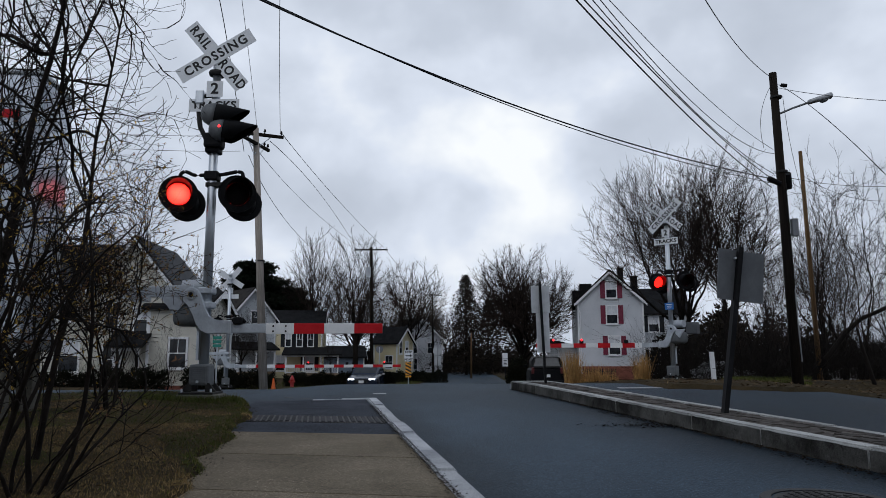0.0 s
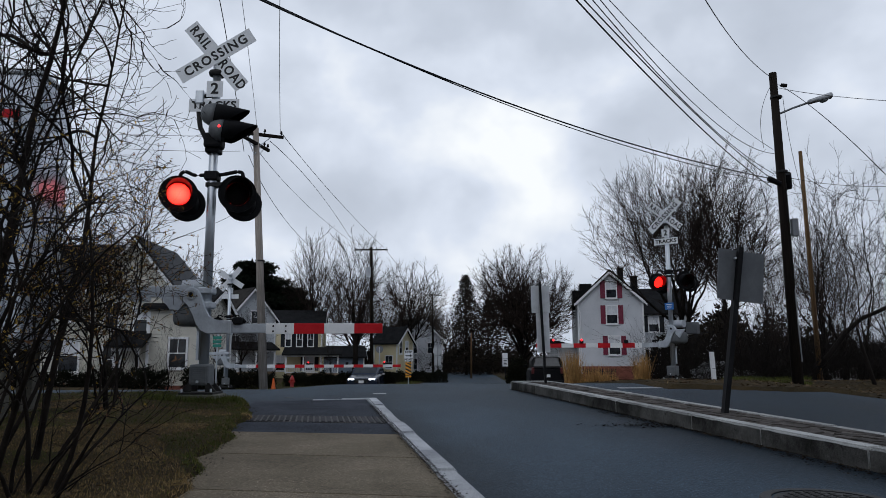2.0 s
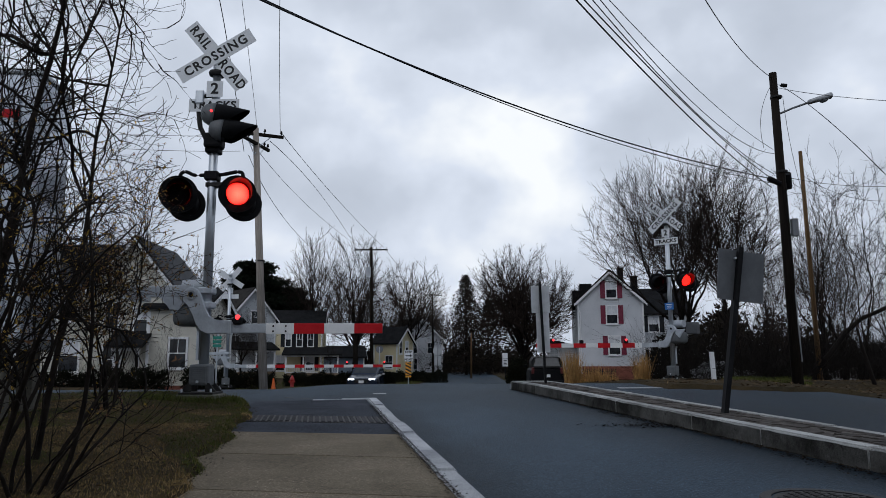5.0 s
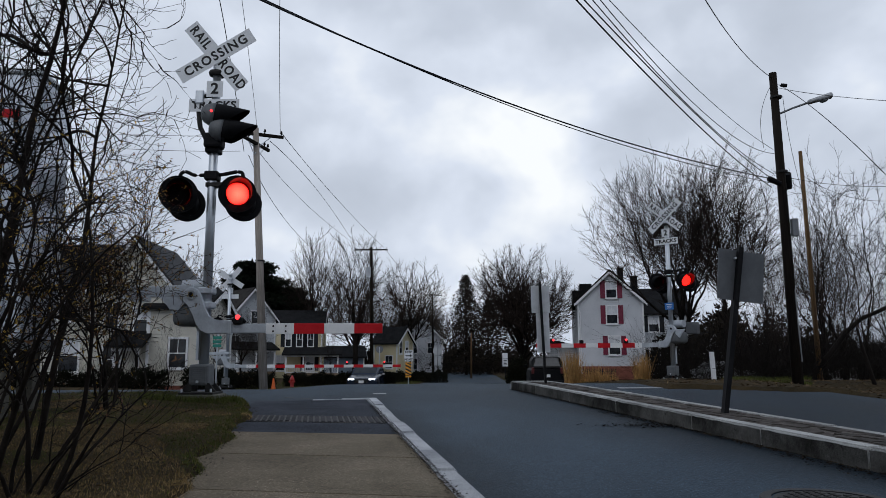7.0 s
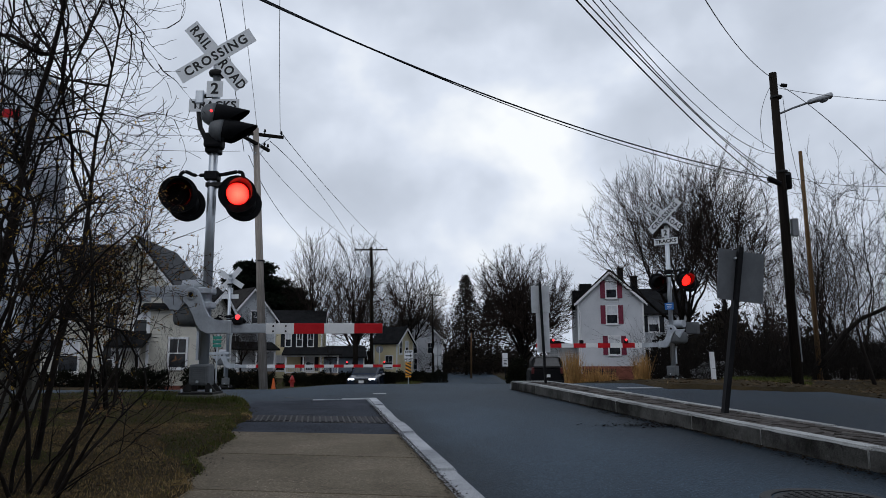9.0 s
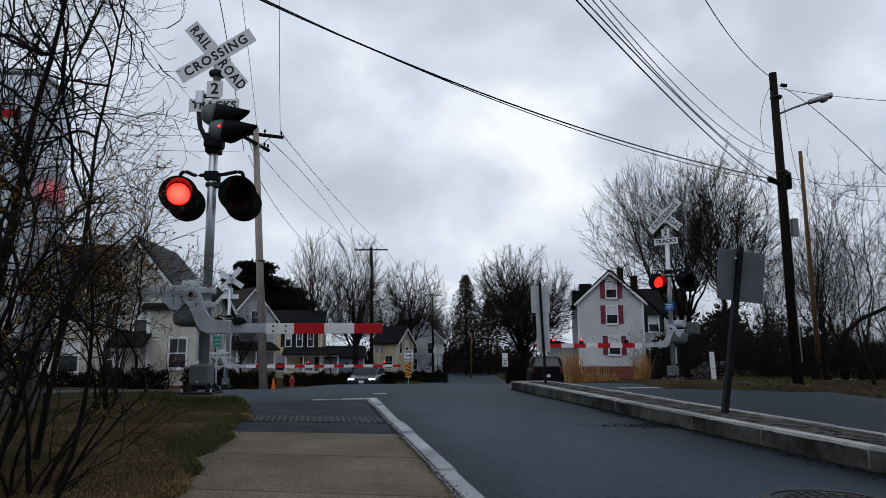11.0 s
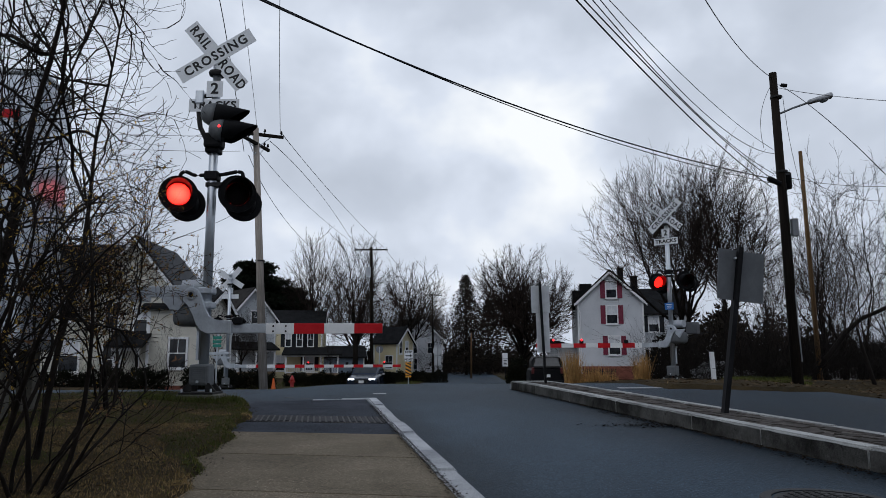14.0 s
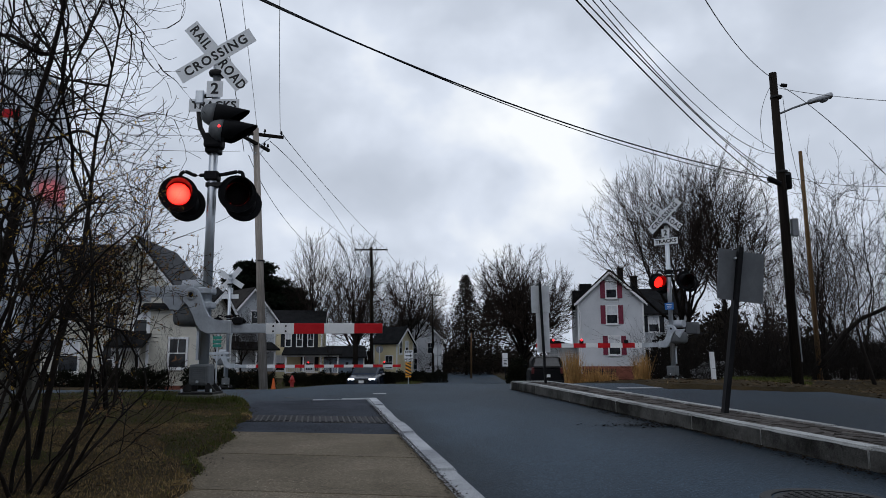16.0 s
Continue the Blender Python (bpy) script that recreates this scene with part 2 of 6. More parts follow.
CAR_DARK = surface("dark_blue_car_paint", (0.016, 0.024, 0.042), (0.022, 0.032, 0.052), 0.16, 2, 30, 0, contrast=0.06, spec=0.3)
CAR_BLACK = surface("black_car_paint", (0.004, 0.004, 0.005), (0.007, 0.007, 0.008), 0.4, 2, 30, 0, contrast=0.06, spec=0.08)
CAR_GLASS = surface("car_glass", (0.020, 0.026, 0.032), (0.034, 0.040, 0.046), 0.05, 2, 10, 0, spec=0.5, contrast=0.06)
CAR_SILVER = surface("silver_car_paint", (0.252, 0.258, 0.27), (0.288, 0.294, 0.306), 0.3, 2, 30, 0, metal=0.5, contrast=0.06)
CHROME = surface("chrome", (0.6, 0.61, 0.63), (0.66, 0.67, 0.69), 0.15, 4, 30, 0, metal=1.0)
RUBBER = surface("tyre_rubber", (0.012, 0.012, 0.013), (0.022, 0.022, 0.023), 0.85, 8, 60, 0.2)
ORANGE = surface("orange_cone_plastic", (0.8246, 0.1463, 0.0266), (0.84, 0.175, 0.035), 0.5, 5, 30, 0.05, contrast=0.06)
HYDRANT_RED = surface("red_hydrant_paint", (0.4256, 0.0266, 0.0266), (0.5586, 0.0399, 0.03724), 0.45, 5, 30, 0.1)
YELLOW = surface("yellow_marker_sheet", (0.8246, 0.3591, 0.0266), (0.84, 0.385, 0.035), 0.5, 5, 30, 0.03, contrast=0.06)
SIGNBLUE = surface("blue_sign_sheet", (0.0266, 0.1596, 0.4788), (0.0399, 0.1995, 0.5586), 0.5, 5, 30, 0.03, contrast=0.06)
GREENPLATE = surface("green_sign_sheet", (0.0133, 0.2128, 0.1596), (0.01995, 0.266, 0.1995), 0.5, 5, 30, 0.03, contrast=0.06)
IRON = surface("cast_iron", (0.0132, 0.0126, 0.012), (0.03, 0.0282, 0.0264), 0.6, 6, 60, 0.5, metal=0.4, coords="World")
ROADPAINT = surface("worn_road_paint", (0.2873, 0.2953, 0.3032), (0.415, 0.4229, 0.4309), 0.7, 4, 40, 0.2, c3=(0.04788, 0.05187, 0.05985), spots=0.06, coords="World")
FOUNDATION = surface("mossy_concrete", (0.07481, 0.06982, 0.05486), (0.1297, 0.1197, 0.0948), 0.9, 3, 30, 0.6, coords="World")
WOODRAIL = surface("brown_rail_wood", (0.1596, 0.1131, 0.07315), (0.2527, 0.1862, 0.1197), 0.85, 3, 30, 0.3)
LAMP_ON = glow("red_led_array", (1.0, 0.006, 0.004), 6.0)
LAMP_CORE = glow("red_led_points", (1.0, 0.66, 0.45), 1.5)
LAMP_SMALL = glow("red_gate_lamp_glow", (1.0, 0.03, 0.035), 3.0)
RIB = surface("tactile_rib", (0.0399, 0.0399, 0.04389), (0.0665, 0.0665, 0.06916), 0.85, 3, 60, 0.4, vary=0.2, coords="World", spec=0.1)
HEADLIGHT = glow("headlight_glow", (0.86, 0.92, 1.0), 4.0)
DARK_LENS = surface("unlit_red_lens", (0.004, 0.0016, 0.002), (0.0072, 0.0028, 0.0032), 0.6, 5, 30, 0, spec=0.15)


# ---- mesh helpers ----
def part(name, bm, material, parent=None, label="", smooth=False):
    me = bpy.data.meshes.new(name)
    bm.to_mesh(me)
    bm.free()
    me.materials.append(material)
    if smooth:
        me.shade_smooth()
    ob = new(name, me)
    ob.parent = parent
    return tagged(ob, label)


def raw(name, verts, faces, material, parent=None, label=""):
    me = bpy.data.meshes.new(name)
    me.from_pydata(verts, [], faces)
    me.materials.append(material)
    ob = new(name, me)
    ob.parent = parent
    return tagged(ob, label)


def thing(name, m, label, category, group="", kind=""):
    ob = new(name)
    ob.empty_display_size = 0.2
    ob.matrix_basis = m
    return tagged(ob, label, category, group, kind)


def bm_box(sx, sy, sz, m=Matrix(), bevel=0.0, bm=None):
    """A box centred on m, edges bevelled."""
    bm = bm or bmesh.new()
    g = bmesh.ops.create_cube(bm, size=1.0, matrix=m @ Matrix.Diagonal((sx, sy, sz, 1)))
    if bevel:
        es = list({e for v in g["verts"] for e in v.link_edges})
        bmesh.ops.bevel(bm, geom=es, offset=bevel, segments=2, affect="EDGES", profile=0.5)
    return bm


def bm_rod(p, q, r1, r2=None, seg=12, bm=None, caps=True):
    bm = bm or bmesh.new()
    p, q = Vector(p), Vector(q)
    d = q - p
    m = Matrix.Translation((p + q) / 2) @ d.to_track_quat("Z", "Y").to_matrix().to_4x4()
    bmesh.ops.create_cone(bm, cap_ends=caps, segments=seg, radius1=r1, radius2=r1 if r2 is None else r2, depth=d.length, matrix=m)
    return bm


def bm_tube(points, r, seg=8, bm=None):
    """A bent round bar through points."""
    bm = bm or bmesh.new()
    v, f = tubes([(np.array(points, float), np.full(len(points), r))], seg)
    vs = [bm.verts.new(c) for c in v]
    for face in f:
        bm.faces.new([vs[i] for i in face])
    return bm


def bm_lathe(profile, m=Matrix(), seg=24, bm=None):
    """Turns (radius, height) pairs about z."""
    bm = bm or bmesh.new()
    rings = []
    for r, z in profile:
        rings.append([bm.verts.new(m @ Vector((r * math.cos(a), r * math.sin(a), z))) for a in (2 * math.pi * i / seg for i in range(seg))])
    for a, b in zip(rings, rings[1:]):
        for i in range(seg):
            j = (i + 1) % seg
            bm.faces.new((a[i], a[j], b[j], b[i]))
    return bm


def bm_slab(outline, thick, m=Matrix(), bevel=0.0, bm=None):
    """A plate cut to an outline in x, y; thickness along z about 0."""
    bm = bm or bmesh.new()
    lo = [bm.verts.new(m @ Vector((x, y, -thick / 2))) for x, y in outline]
    hi = [bm.verts.new(m @ Vector((x, y, thick / 2))) for x, y in outline]
    n = len(outline)
    bm.faces.new(lo[::-1])
    bm.faces.new(hi)
    for i in range(n):
        j = (i + 1) % n
        bm.faces.new((lo[i], lo[j], hi[j], hi[i]))
    if bevel:
        bmesh.ops.bevel(bm, geom=bm.edges[:], offset=bevel, segments=1, affect="EDGES")
    return bm


def tubes(lines, sides=4):
    """Tubes along (points, radii) pairs; all vertices and faces of one mesh."""
    verts, faces, base = [], [], 0
    ang = np.linspace(0, 2 * np.pi, sides, endpoint=False)
    for pts, rad in lines:
        n = len(pts)
        t = np.gradient(pts, axis=0)
        t /= np.linalg.norm(t, axis=1)[:, None] + 1e-9
        ref = np.array((0.0, 0.0, 1.0)) if abs(t[0, 2]) < 0.9 else np.array((1.0, 0.0, 0.0))
        a = np.cross(t, ref)
        a /= np.linalg.norm(a, axis=1)[:, None] + 1e-9
        b = np.cross(t, a)
        ring = pts[:, None, :] + rad[:, None, None] * (np.cos(ang)[None, :, None] * a[:, None, :] + np.sin(ang)[None, :, None] * b[:, None, :])
        verts.append(ring.reshape(-1, 3))
        for i in range(n - 1):
            o = base + i * sides
            faces.extend((o + k, o + (k + 1) % sides, o + sides + (k + 1) % sides, o + sides + k) for k in range(sides))
        base += n * sides
    return np.concatenate(verts).tolist(), faces


def words(name, text, size, m, parent, material=LETTER, squeeze=1.0, thick=0.002, gap=1.0):
    """Raised lettering, centred on m, facing along m's z."""
    cu = bpy.data.curves.new(name, "FONT")
    cu.body, cu.size, cu.extrude, cu.offset, cu.resolution_u = text, size, thick, size * 0.028, 3
    cu.space_character = gap
    cu.align_x, cu.align_y = "CENTER", "CENTER"
    tmp = bpy.data.objects.new("tmp", cu)
    scene.collection.objects.link(tmp)
    me = bpy.data.meshes.new_from_object(tmp.evaluated_get(bpy.context.evaluated_depsgraph_get()))
    bpy.data.objects.remove(tmp)
    me.transform(m @ Matrix.Diagonal((squeeze, 1, 1, 1)))
    me.materials.clear()
    me.materials.append(material)
    me.name = name
    ob = new(name, me)
    ob.parent = parent
    return ob


def smooth(a, b, x):
    t = min(1.0, max(0.0, (x - a) / (b - a)))
    return t * t * (3 - 2 * t)

# ---- the ground ----
TURN = radians(10.3)          # the street runs this far to the left of straight ahead
CT, ST = math.cos(TURN), math.sin(TURN)


def street(v, u):
    """World x, y of a point v to the right and u along the street."""
    return v * CT - u * ST, v * ST + u * CT


PROFILE = ((-60, -1.0), (-12, -0.24), (0, 0.0), (13, 0.26), (17, 0.29), (24, 0.0), (30, -0.33), (36, -0.70), (43, -0.82), (60, -1.12), (100, -1.3), (9000, -1.3))


def level(x, y):
    z = float(np.interp(y, *zip(*PROFILE)))
    z -= 0.13 * smooth(-2.2, -4.5, x) * smooth(10.2, 12.5, y)
    return z - 0.3 * smooth(7.0, 8.6, x) * (1 - smooth(18.5, 21, y)) * smooth(9, 13, y)


def turf_edge(y):
    """x of the grass's right edge along the pavement, with its rounded end."""
    v = -0.74 + 0.05 * math.sin(y * 3.1) + 0.03 * math.sin(y * 7.7)
    x = (v - y * ST) / CT
    if y > 8.3:
        x -= 0.07 * (y - 8.3) ** 1.5 + 4.0 * max(0.0, y - 10.2) ** 2
    return x


def is_turf(x, y):
    return y < 10.9 and x < turf_edge(y)


def verge_front(x):
    """y at which the dirt verge begins, right of the crossing."""
    return 14.6 - 1.5 * smooth(4.6, 6.6, x) + 1.2 * smooth(8.5, 12, x) + 1.5 * smooth(12, 30, x) + 0.15 * math.sin(x * 2.3)


def is_verge(x, y):
    return x > 4.4 + 0.04 * (y - 14) and y > verge_front(x)


def is_far_yard(x, y):
    if y < 31 and x < 4.5:
        return False
    road = 1.0 + 0.03 * (y - 30)
    return y > 34 and abs(x - road) > 3.3 + 26 * max(0, 1 - (y - 33) / 6) ** 2 * (1 if x < 0 else 0.2) + 0.0


def hill(x, y):
    """Height of the soft ground; it dips under what is paved."""
    z = level(x, y)
    if y < 10.9 and x < turf_edge(y) + 0.3:
        z -= 0.20 * smooth(-0.10, 0.18, x - turf_edge(y))
        return z + 0.045 + 0.05 * math.exp(-((x + 3.3) ** 2 + (y - 9.6) ** 2) / 2.0) + 0.03 * noise.noise((x * 1.3, y * 1.3, 0)) + 0.10 * smooth(-2.2, -4.5, x)
    if is_verge(x, y) or is_far_yard(x, y) or (y > 24.5 and x < -11.5):
        edge = 0.02 if is_verge(x, y) else 0.05
        return z + edge + 0.05 * noise.noise((x * 0.7, y * 0.7, 3))
    return z - 0.16


def sheet(name, xs, ys, height, material, keep=None, parent=None):
    verts = [(x, y, height(x, y)) for y in ys for x in xs]
    n = len(xs)
    faces = []
    for j in range(len(ys) - 1):
        for i in range(n - 1):
            if keep is None or keep((xs[i] + xs[i + 1]) / 2, (ys[j] + ys[j + 1]) / 2):
                faces.append((j * n + i, j * n + i + 1, (j + 1) * n + i + 1, (j + 1) * n + i))
    ob = raw(name, verts, faces, material, parent)
    ob.data.shade_smooth()
    return ob


def steps(*spans):
    out = []
    for a, b, d in spans:
        out += list(np.arange(a, b - 1e-6, d))
    return [float(v) for v in out] + [float(spans[-1][1])]


GX = steps((-3000, -200, 400), (-200, -40, 16), (-40, -8, 1.2), (-8, 0, 0.14), (0, 4, 0.5), (4, 20, 0.3), (20, 44, 1.5), (44, 200, 12), (200, 3000, 400))
GY = steps((-200, -20, 20), (-20, 1, 1.2), (1, 11.2, 0.14), (11.2, 20, 0.3), (20, 40, 0.8), (40, 120, 4), (120, 400, 40), (400, 4000, 600))
ground = tagged(sheet("ground", GX, GY, hill, GRASS_SOIL), "brown winter turf and bare soil", "ground", kind="structure")

RX = steps((-70, -14, 2), (-14, 10, 0.5), (10, 60, 2))
RY = steps((-20, 0, 2), (0, 44, 0.5), (44, 160, 4))
road = tagged(sheet("road", RX, RY, lambda x, y: level(x, y) - 0.05, ASPHALT), "dark blue-grey asphalt street and level crossing", "road", kind="structure")

# ---- crossing signals ----
FLASHING = []        # (led array, which of the two phases it burns in, travel along y)


def led_mesh(r):
    """A glowing disc with rings of brighter points, facing -y."""
    bm = bmesh.new()
    bmesh.ops.create_cone(bm, cap_ends=True, segments=32, radius1=r, radius2=r, depth=0.008, matrix=pose(0, 0, 0, 90))
    rings = [(0, 1)] + [(k, 6 * k) for k in range(1, 7)]
    for k, n in rings:
        for i in range(n):
            a = 2 * math.pi * (i + 0.25 * k) / n
            q = k / 6.6 * r
            g = bmesh.ops.create_cone(bm, cap_ends=True, segments=6, radius1=r * (0.062 - 0.0065 * k), radius2=r * (0.052 - 0.0065 * k), depth=0.008,
                                      matrix=pose(q * math.cos(a), -0.0075, q * math.sin(a), 90))
            for f in {f for v in g["verts"] for f in v.link_faces}:
                f.material_index = 1
    me = bpy.data.meshes.new("led_disc")
    bm.to_mesh(me)
    bm.free()
    me.materials.append(LAMP_ON)
    me.materials.append(LAMP_CORE)
    return me


LED = led_mesh(0.152)
LED_FAR = LED.copy()          # farther signals burn an even red
LED_FAR.materials[1] = LAMP_ON
DOT = bpy.data.meshes.new("indicator_light")
_bm = bmesh.new()
bmesh.ops.create_uvsphere(_bm, u_segments=10, v_segments=6, radius=0.022)
_bm.to_mesh(DOT)
_bm.free()
DOT.materials.append(LAMP_SMALL)
GATE_DOT = DOT.copy()
GATE_DOT.transform(Matrix.Diagonal((1.65, 1.65, 1.65, 1)))


def lamp_head(m, parent, phase, shell=None, dish=0.262, visor=0.40, peep=False, lit=True, array=None):
    """One flashing head: shell, round background, visor, dark lens and the LED array that comes forward when it burns."""
    shell = shell or BLACKPAINT
    bm = bm_lathe([(0.02, 0.20), (0.075, 0.19), (0.13, 0.14), (0.165, 0.06), (0.175, 0.0), (0.162, 0.0), (0.162, 0.02), (0.155, 0.05), (0.12, 0.13), (0.02, 0.185)], pose(0, 0, 0, -90), 24)
    head = part("lamp_head", bm, shell, parent, smooth=True)
    head.matrix_basis = m
    if dish:
        bm = bm_lathe([(0.176, 0.012), (dish - 0.012, 0.012), (dish, 0.0), (dish, -0.018), (dish - 0.006, -0.018), (dish - 0.010, 0.0), (0.176, 0.0)], pose(0, 0, 0, -90), 36)
        part("background", bm, BLACKPAINT, head)
    bm = bmesh.new()
    n, rows = 26, []
    for side in (0.178, 0.172):
        ring = []
        for i in range(n + 1):
            a = radians(-52 + 284 * i / n)
            c, s = math.cos(a), math.sin(a)
            out = visor * (0.30 + 0.70 * max(0, (s + 0.8) / 1.8))
            ring.append([bm.verts.new((side * c, y, side * s)) for y in (0.0, -out)])
        rows.append(ring)
    for ring in rows:
        for a, b in zip(ring, ring[1:]):
            bm.faces.new((a[0], b[0], b[1], a[1]))
    for a, b, c, d in zip(rows[0], rows[0][1:], rows[1], rows[1][1:]):
        bm.faces.new((a[1], b[1], d[1], c[1]))
    part("visor", bm, BLACKPAINT, head, smooth=True)
    part("lens", bm_lathe([(0.001, -0.016), (0.06, -0.014), (0.12, -0.006), (0.160, 0.004)], pose(0, 0, 0, 90) @ Matrix.Diagonal((1, 1, -1, 1)), 28), DARK_LENS, head, "dark red round lens", smooth=True)
    if lit:
        led = tagged(new("led_disc", array or LED), "glowing red LED disc")
        led.parent = head
        FLASHING.append((led, phase, (0, 0.055, 0), (0, -0.026, 0)))
    if peep:
        dot = tagged(new("indicator_light", DOT), "small red side indicator light")
        dot.parent = head
        FLASHING.append((dot, phase, (0.0, 0.07, 0), peep))
    return head


def blade(parent, m, letters, front=True):
    """A 1.22 m crossbuck blade, with raised letters on its front."""
    b = part("crossbuck_blade", bm_box(1.22, 0.229, 0.004, m, 0.0), SIGNWHITE, parent)
    if front:
        for text, along, squeeze in letters:
            words("lettering", text, 0.195, m @ pose(along, 0, 0.0032), b, LETTER, squeeze, 0.001, 1.2)
    return b


def stripes(parent, x0, x1, z, h, sign=1, offset=0.0, y=0.0, step=0.406, start_red=False):
    """The striped gate arm from x0 to x1, as a bar of alternate panels."""
    x, red, k = x0, start_red, 0
    first = True
    while x < x1 - 1e-3:
        e = min(x1, x + (offset if first and offset else step))
        hh = h * (1 - 0.25 * (x - x0) / max(3.0, x1 - x0))
        bm = bm_box(e - x - 0.001, 0.035, hh, pose(sign * (x + e) / 2, y, z), 0.004)
        part("red_panel" if red else "white_panel", bm, STRIPE_RED if red else STRIPE_WHITE, parent, "red reflective panel" if red else "")
        x, red, first = e, not red, False


CAST = ((130, 88), (160, 86), (182, 98), (200, 130), (222, 195), (243, 238), (268, 254), (300, 258), (350, 258), (350, 325), (240, 328), (208, 314), (180, 280), (160, 225), (138, 180), (108, 150), (85, 142))


def rounded(points, times=2):
    """The same line with its corners cut off."""
    pts = [np.array(p, float) for p in points]
    for _ in range(times):
        pts = [pts[0]] + [q for a, b in zip(pts, pts[1:]) for q in (a * 0.75 + b * 0.25, a * 0.25 + b * 0.75)] + [pts[-1]]
    return [tuple(p) for p in pts]


def crossing_signal(name, m, label, arm, sign=1, front=True, heads=True, first=0.53, red_first=True, arm_lamps=(), side=False, lamp_turn=0.0, swap=False, roll=9.0, up_gate=0.0, up_lamp=0.0, up_buck=0.0, cap=0.18, arm_turn=0.0, machine_turn=0.0, panel=0.406, short=0.38, weights=True, lamp_dx=0.0):
    """A signal mast with crossbuck, track plate, flashers, gate machine and striped arm. It faces -y; the arm points to sign * x."""
    t = thing(name, m, label, "railroad signal", "crossing signals")
    # base
    part("base", bm_box(0.265, 0.265, 0.28, pose(-0.02, 0, 0.255), 0.02), BASEPAINT, t, "dark grey painted junction base")
    part("base_plate", bm_box(0.46, 0.46, 0.03, pose(-0.02, 0, 0.015), 0.006), IRON, t)
    for sx in (-1, 1):
        for sy in (-1, 1):
            part("gusset", bm_slab([(-0.05, 0), (0.10, 0), (0.0, 0.12), (-0.05, 0.12)], 0.02, pose(-0.02 + sx * 0.145, sy * 0.12, 0.03, 90, 0, 0 if sx > 0 else 180)), IRON, t)
            part("anchor_bolt", bm_rod((-0.02 + sx * 0.195, sy * 0.195, 0.03), (-0.02 + sx * 0.195, sy * 0.195, 0.075), 0.014, seg=6), GALV, t)
    part("base_cover", bm_box(0.22, 0.012, 0.22, pose(-0.03, -0.138, 0.26), 0.005), BASEPAINT, t)
    part("latch", bm_box(0.035, 0.02, 0.035, pose(-0.03, -0.150, 0.165), 0.004), GALV, t)
    bm = bmesh.new()
    for k in range(6):
        bm_box(0.13 - 0.02 * (k % 2), 0.003, 0.010, pose(-0.03, -0.146, 0.345 - 0.026 * k), 0, bm)
    part("cover_plate_lines", bm, SIGNBACK, t)
    part("mast", bm_rod((0, 0, 0.34), (0, 0, 4.80 + cap + up_buck), 0.066, 0.060, 20), GALV, t, "bright galvanised steel mast", smooth=True)
    part("flange", bm_rod((0, 0, 0.34), (0, 0, 0.40), 0.12, 0.11, 16), BASEPAINT, t)
    part("mast_cap", bm_lathe([(0.0, 0.06), (0.05, 0.05), (0.085, 0.0), (0.085, -0.03), (0.06, -0.03)], pose(0, 0, 4.80 + cap + up_buck), 16), GALV, t)
    # crossbuck and plates
    s = -1 if front else 1
    face = pose(0, s * 0.085, 4.80 + up_buck, 90 if front else 90, 0, 0 if front else 180)
    lean = 41.0
    b1 = blade(t, face @ pose(0, 0, -0.006, 0, 0, -lean - roll), (("RAIL", -0.37, 0.86), ("ROAD", 0.37, 0.86)), front)
    b2 = blade(t, face @ pose(0, 0, 0.006, 0, 0, lean - roll), (("CROSSING", 0.0, 0.95),), front)
    part("crossbuck_clamp", bm_box(0.16, 0.13, 0.08, pose(0, 0, 4.80 + up_buck), 0.01), GALV, t)
    part("finial_clamp", bm_lathe([(0.066, 0.04), (0.11, 0.03), (0.12, 0.0), (0.11, -0.03), (0.066, -0.04)], pose(0, 0, 4.56 + up_buck), 16), IRON, t)
    p2 = part("number_plate", bm_box(0.235, 0.004, 0.235, pose(0, s * 0.08, 4.30 + up_buck), 0), SIGNWHITE, t)
    p3 = part("tracks_plate", bm_box(0.72, 0.004, 0.185, pose(0, s * 0.08, 4.055 + up_buck), 0), SIGNWHITE, t)
    if front:
        words("lettering", "2", 0.225, pose(0, -0.085, 4.30 + up_buck, 90), p2)
        words("lettering", "TRACKS", 0.15, pose(0, -0.085, 4.055 + up_buck, 90), p3, LETTER, 1.15)
    # flashers on their cross bar
    bar = [(-0.47, -0.0, 2.94), (-0.45, 0.0, 3.03), (-0.38, 0, 3.06), (-0.26, 0, 2.99), (-0.12, 0, 3.0), (0.12, 0, 3.0), (0.26, 0, 3.03), (0.36, 0, 3.05), (0.43, 0, 3.03), (0.44, 0, 2.94)]
    part("cross_bar", bm_tube(rounded([(x + lamp_dx, y, z + up_lamp + 0.05) for x, y, z in bar]), 0.026, 10), BLACKPAINT, t, smooth=True)
    part("bar_clamp", bm_box(0.19, 0.19, 0.13, pose(0, 0, 3.03 + up_lamp), 0.02), BLACKPAINT, t)
    part("bar_clamp", bm_box(0.24, 0.13, 0.07, pose(0.04, 0, 2.90 + up_lamp), 0.015), IRON, t)
    for k, x in enumerate((-0.425 + lamp_dx, 0.40 + lamp_dx)):
        phase = (k + swap) % 2
        lamp_head(pose(x, -0.12, 2.745 + up_lamp, 4, 0, lamp_turn), t, phase, array=None if side else LED_FAR)
        lamp_head(pose(x - 0.03, 0.30, 2.70 + up_lamp, 0, 0, 180 + lamp_turn), t, 1 - phase, lit=not front, array=LED_FAR)
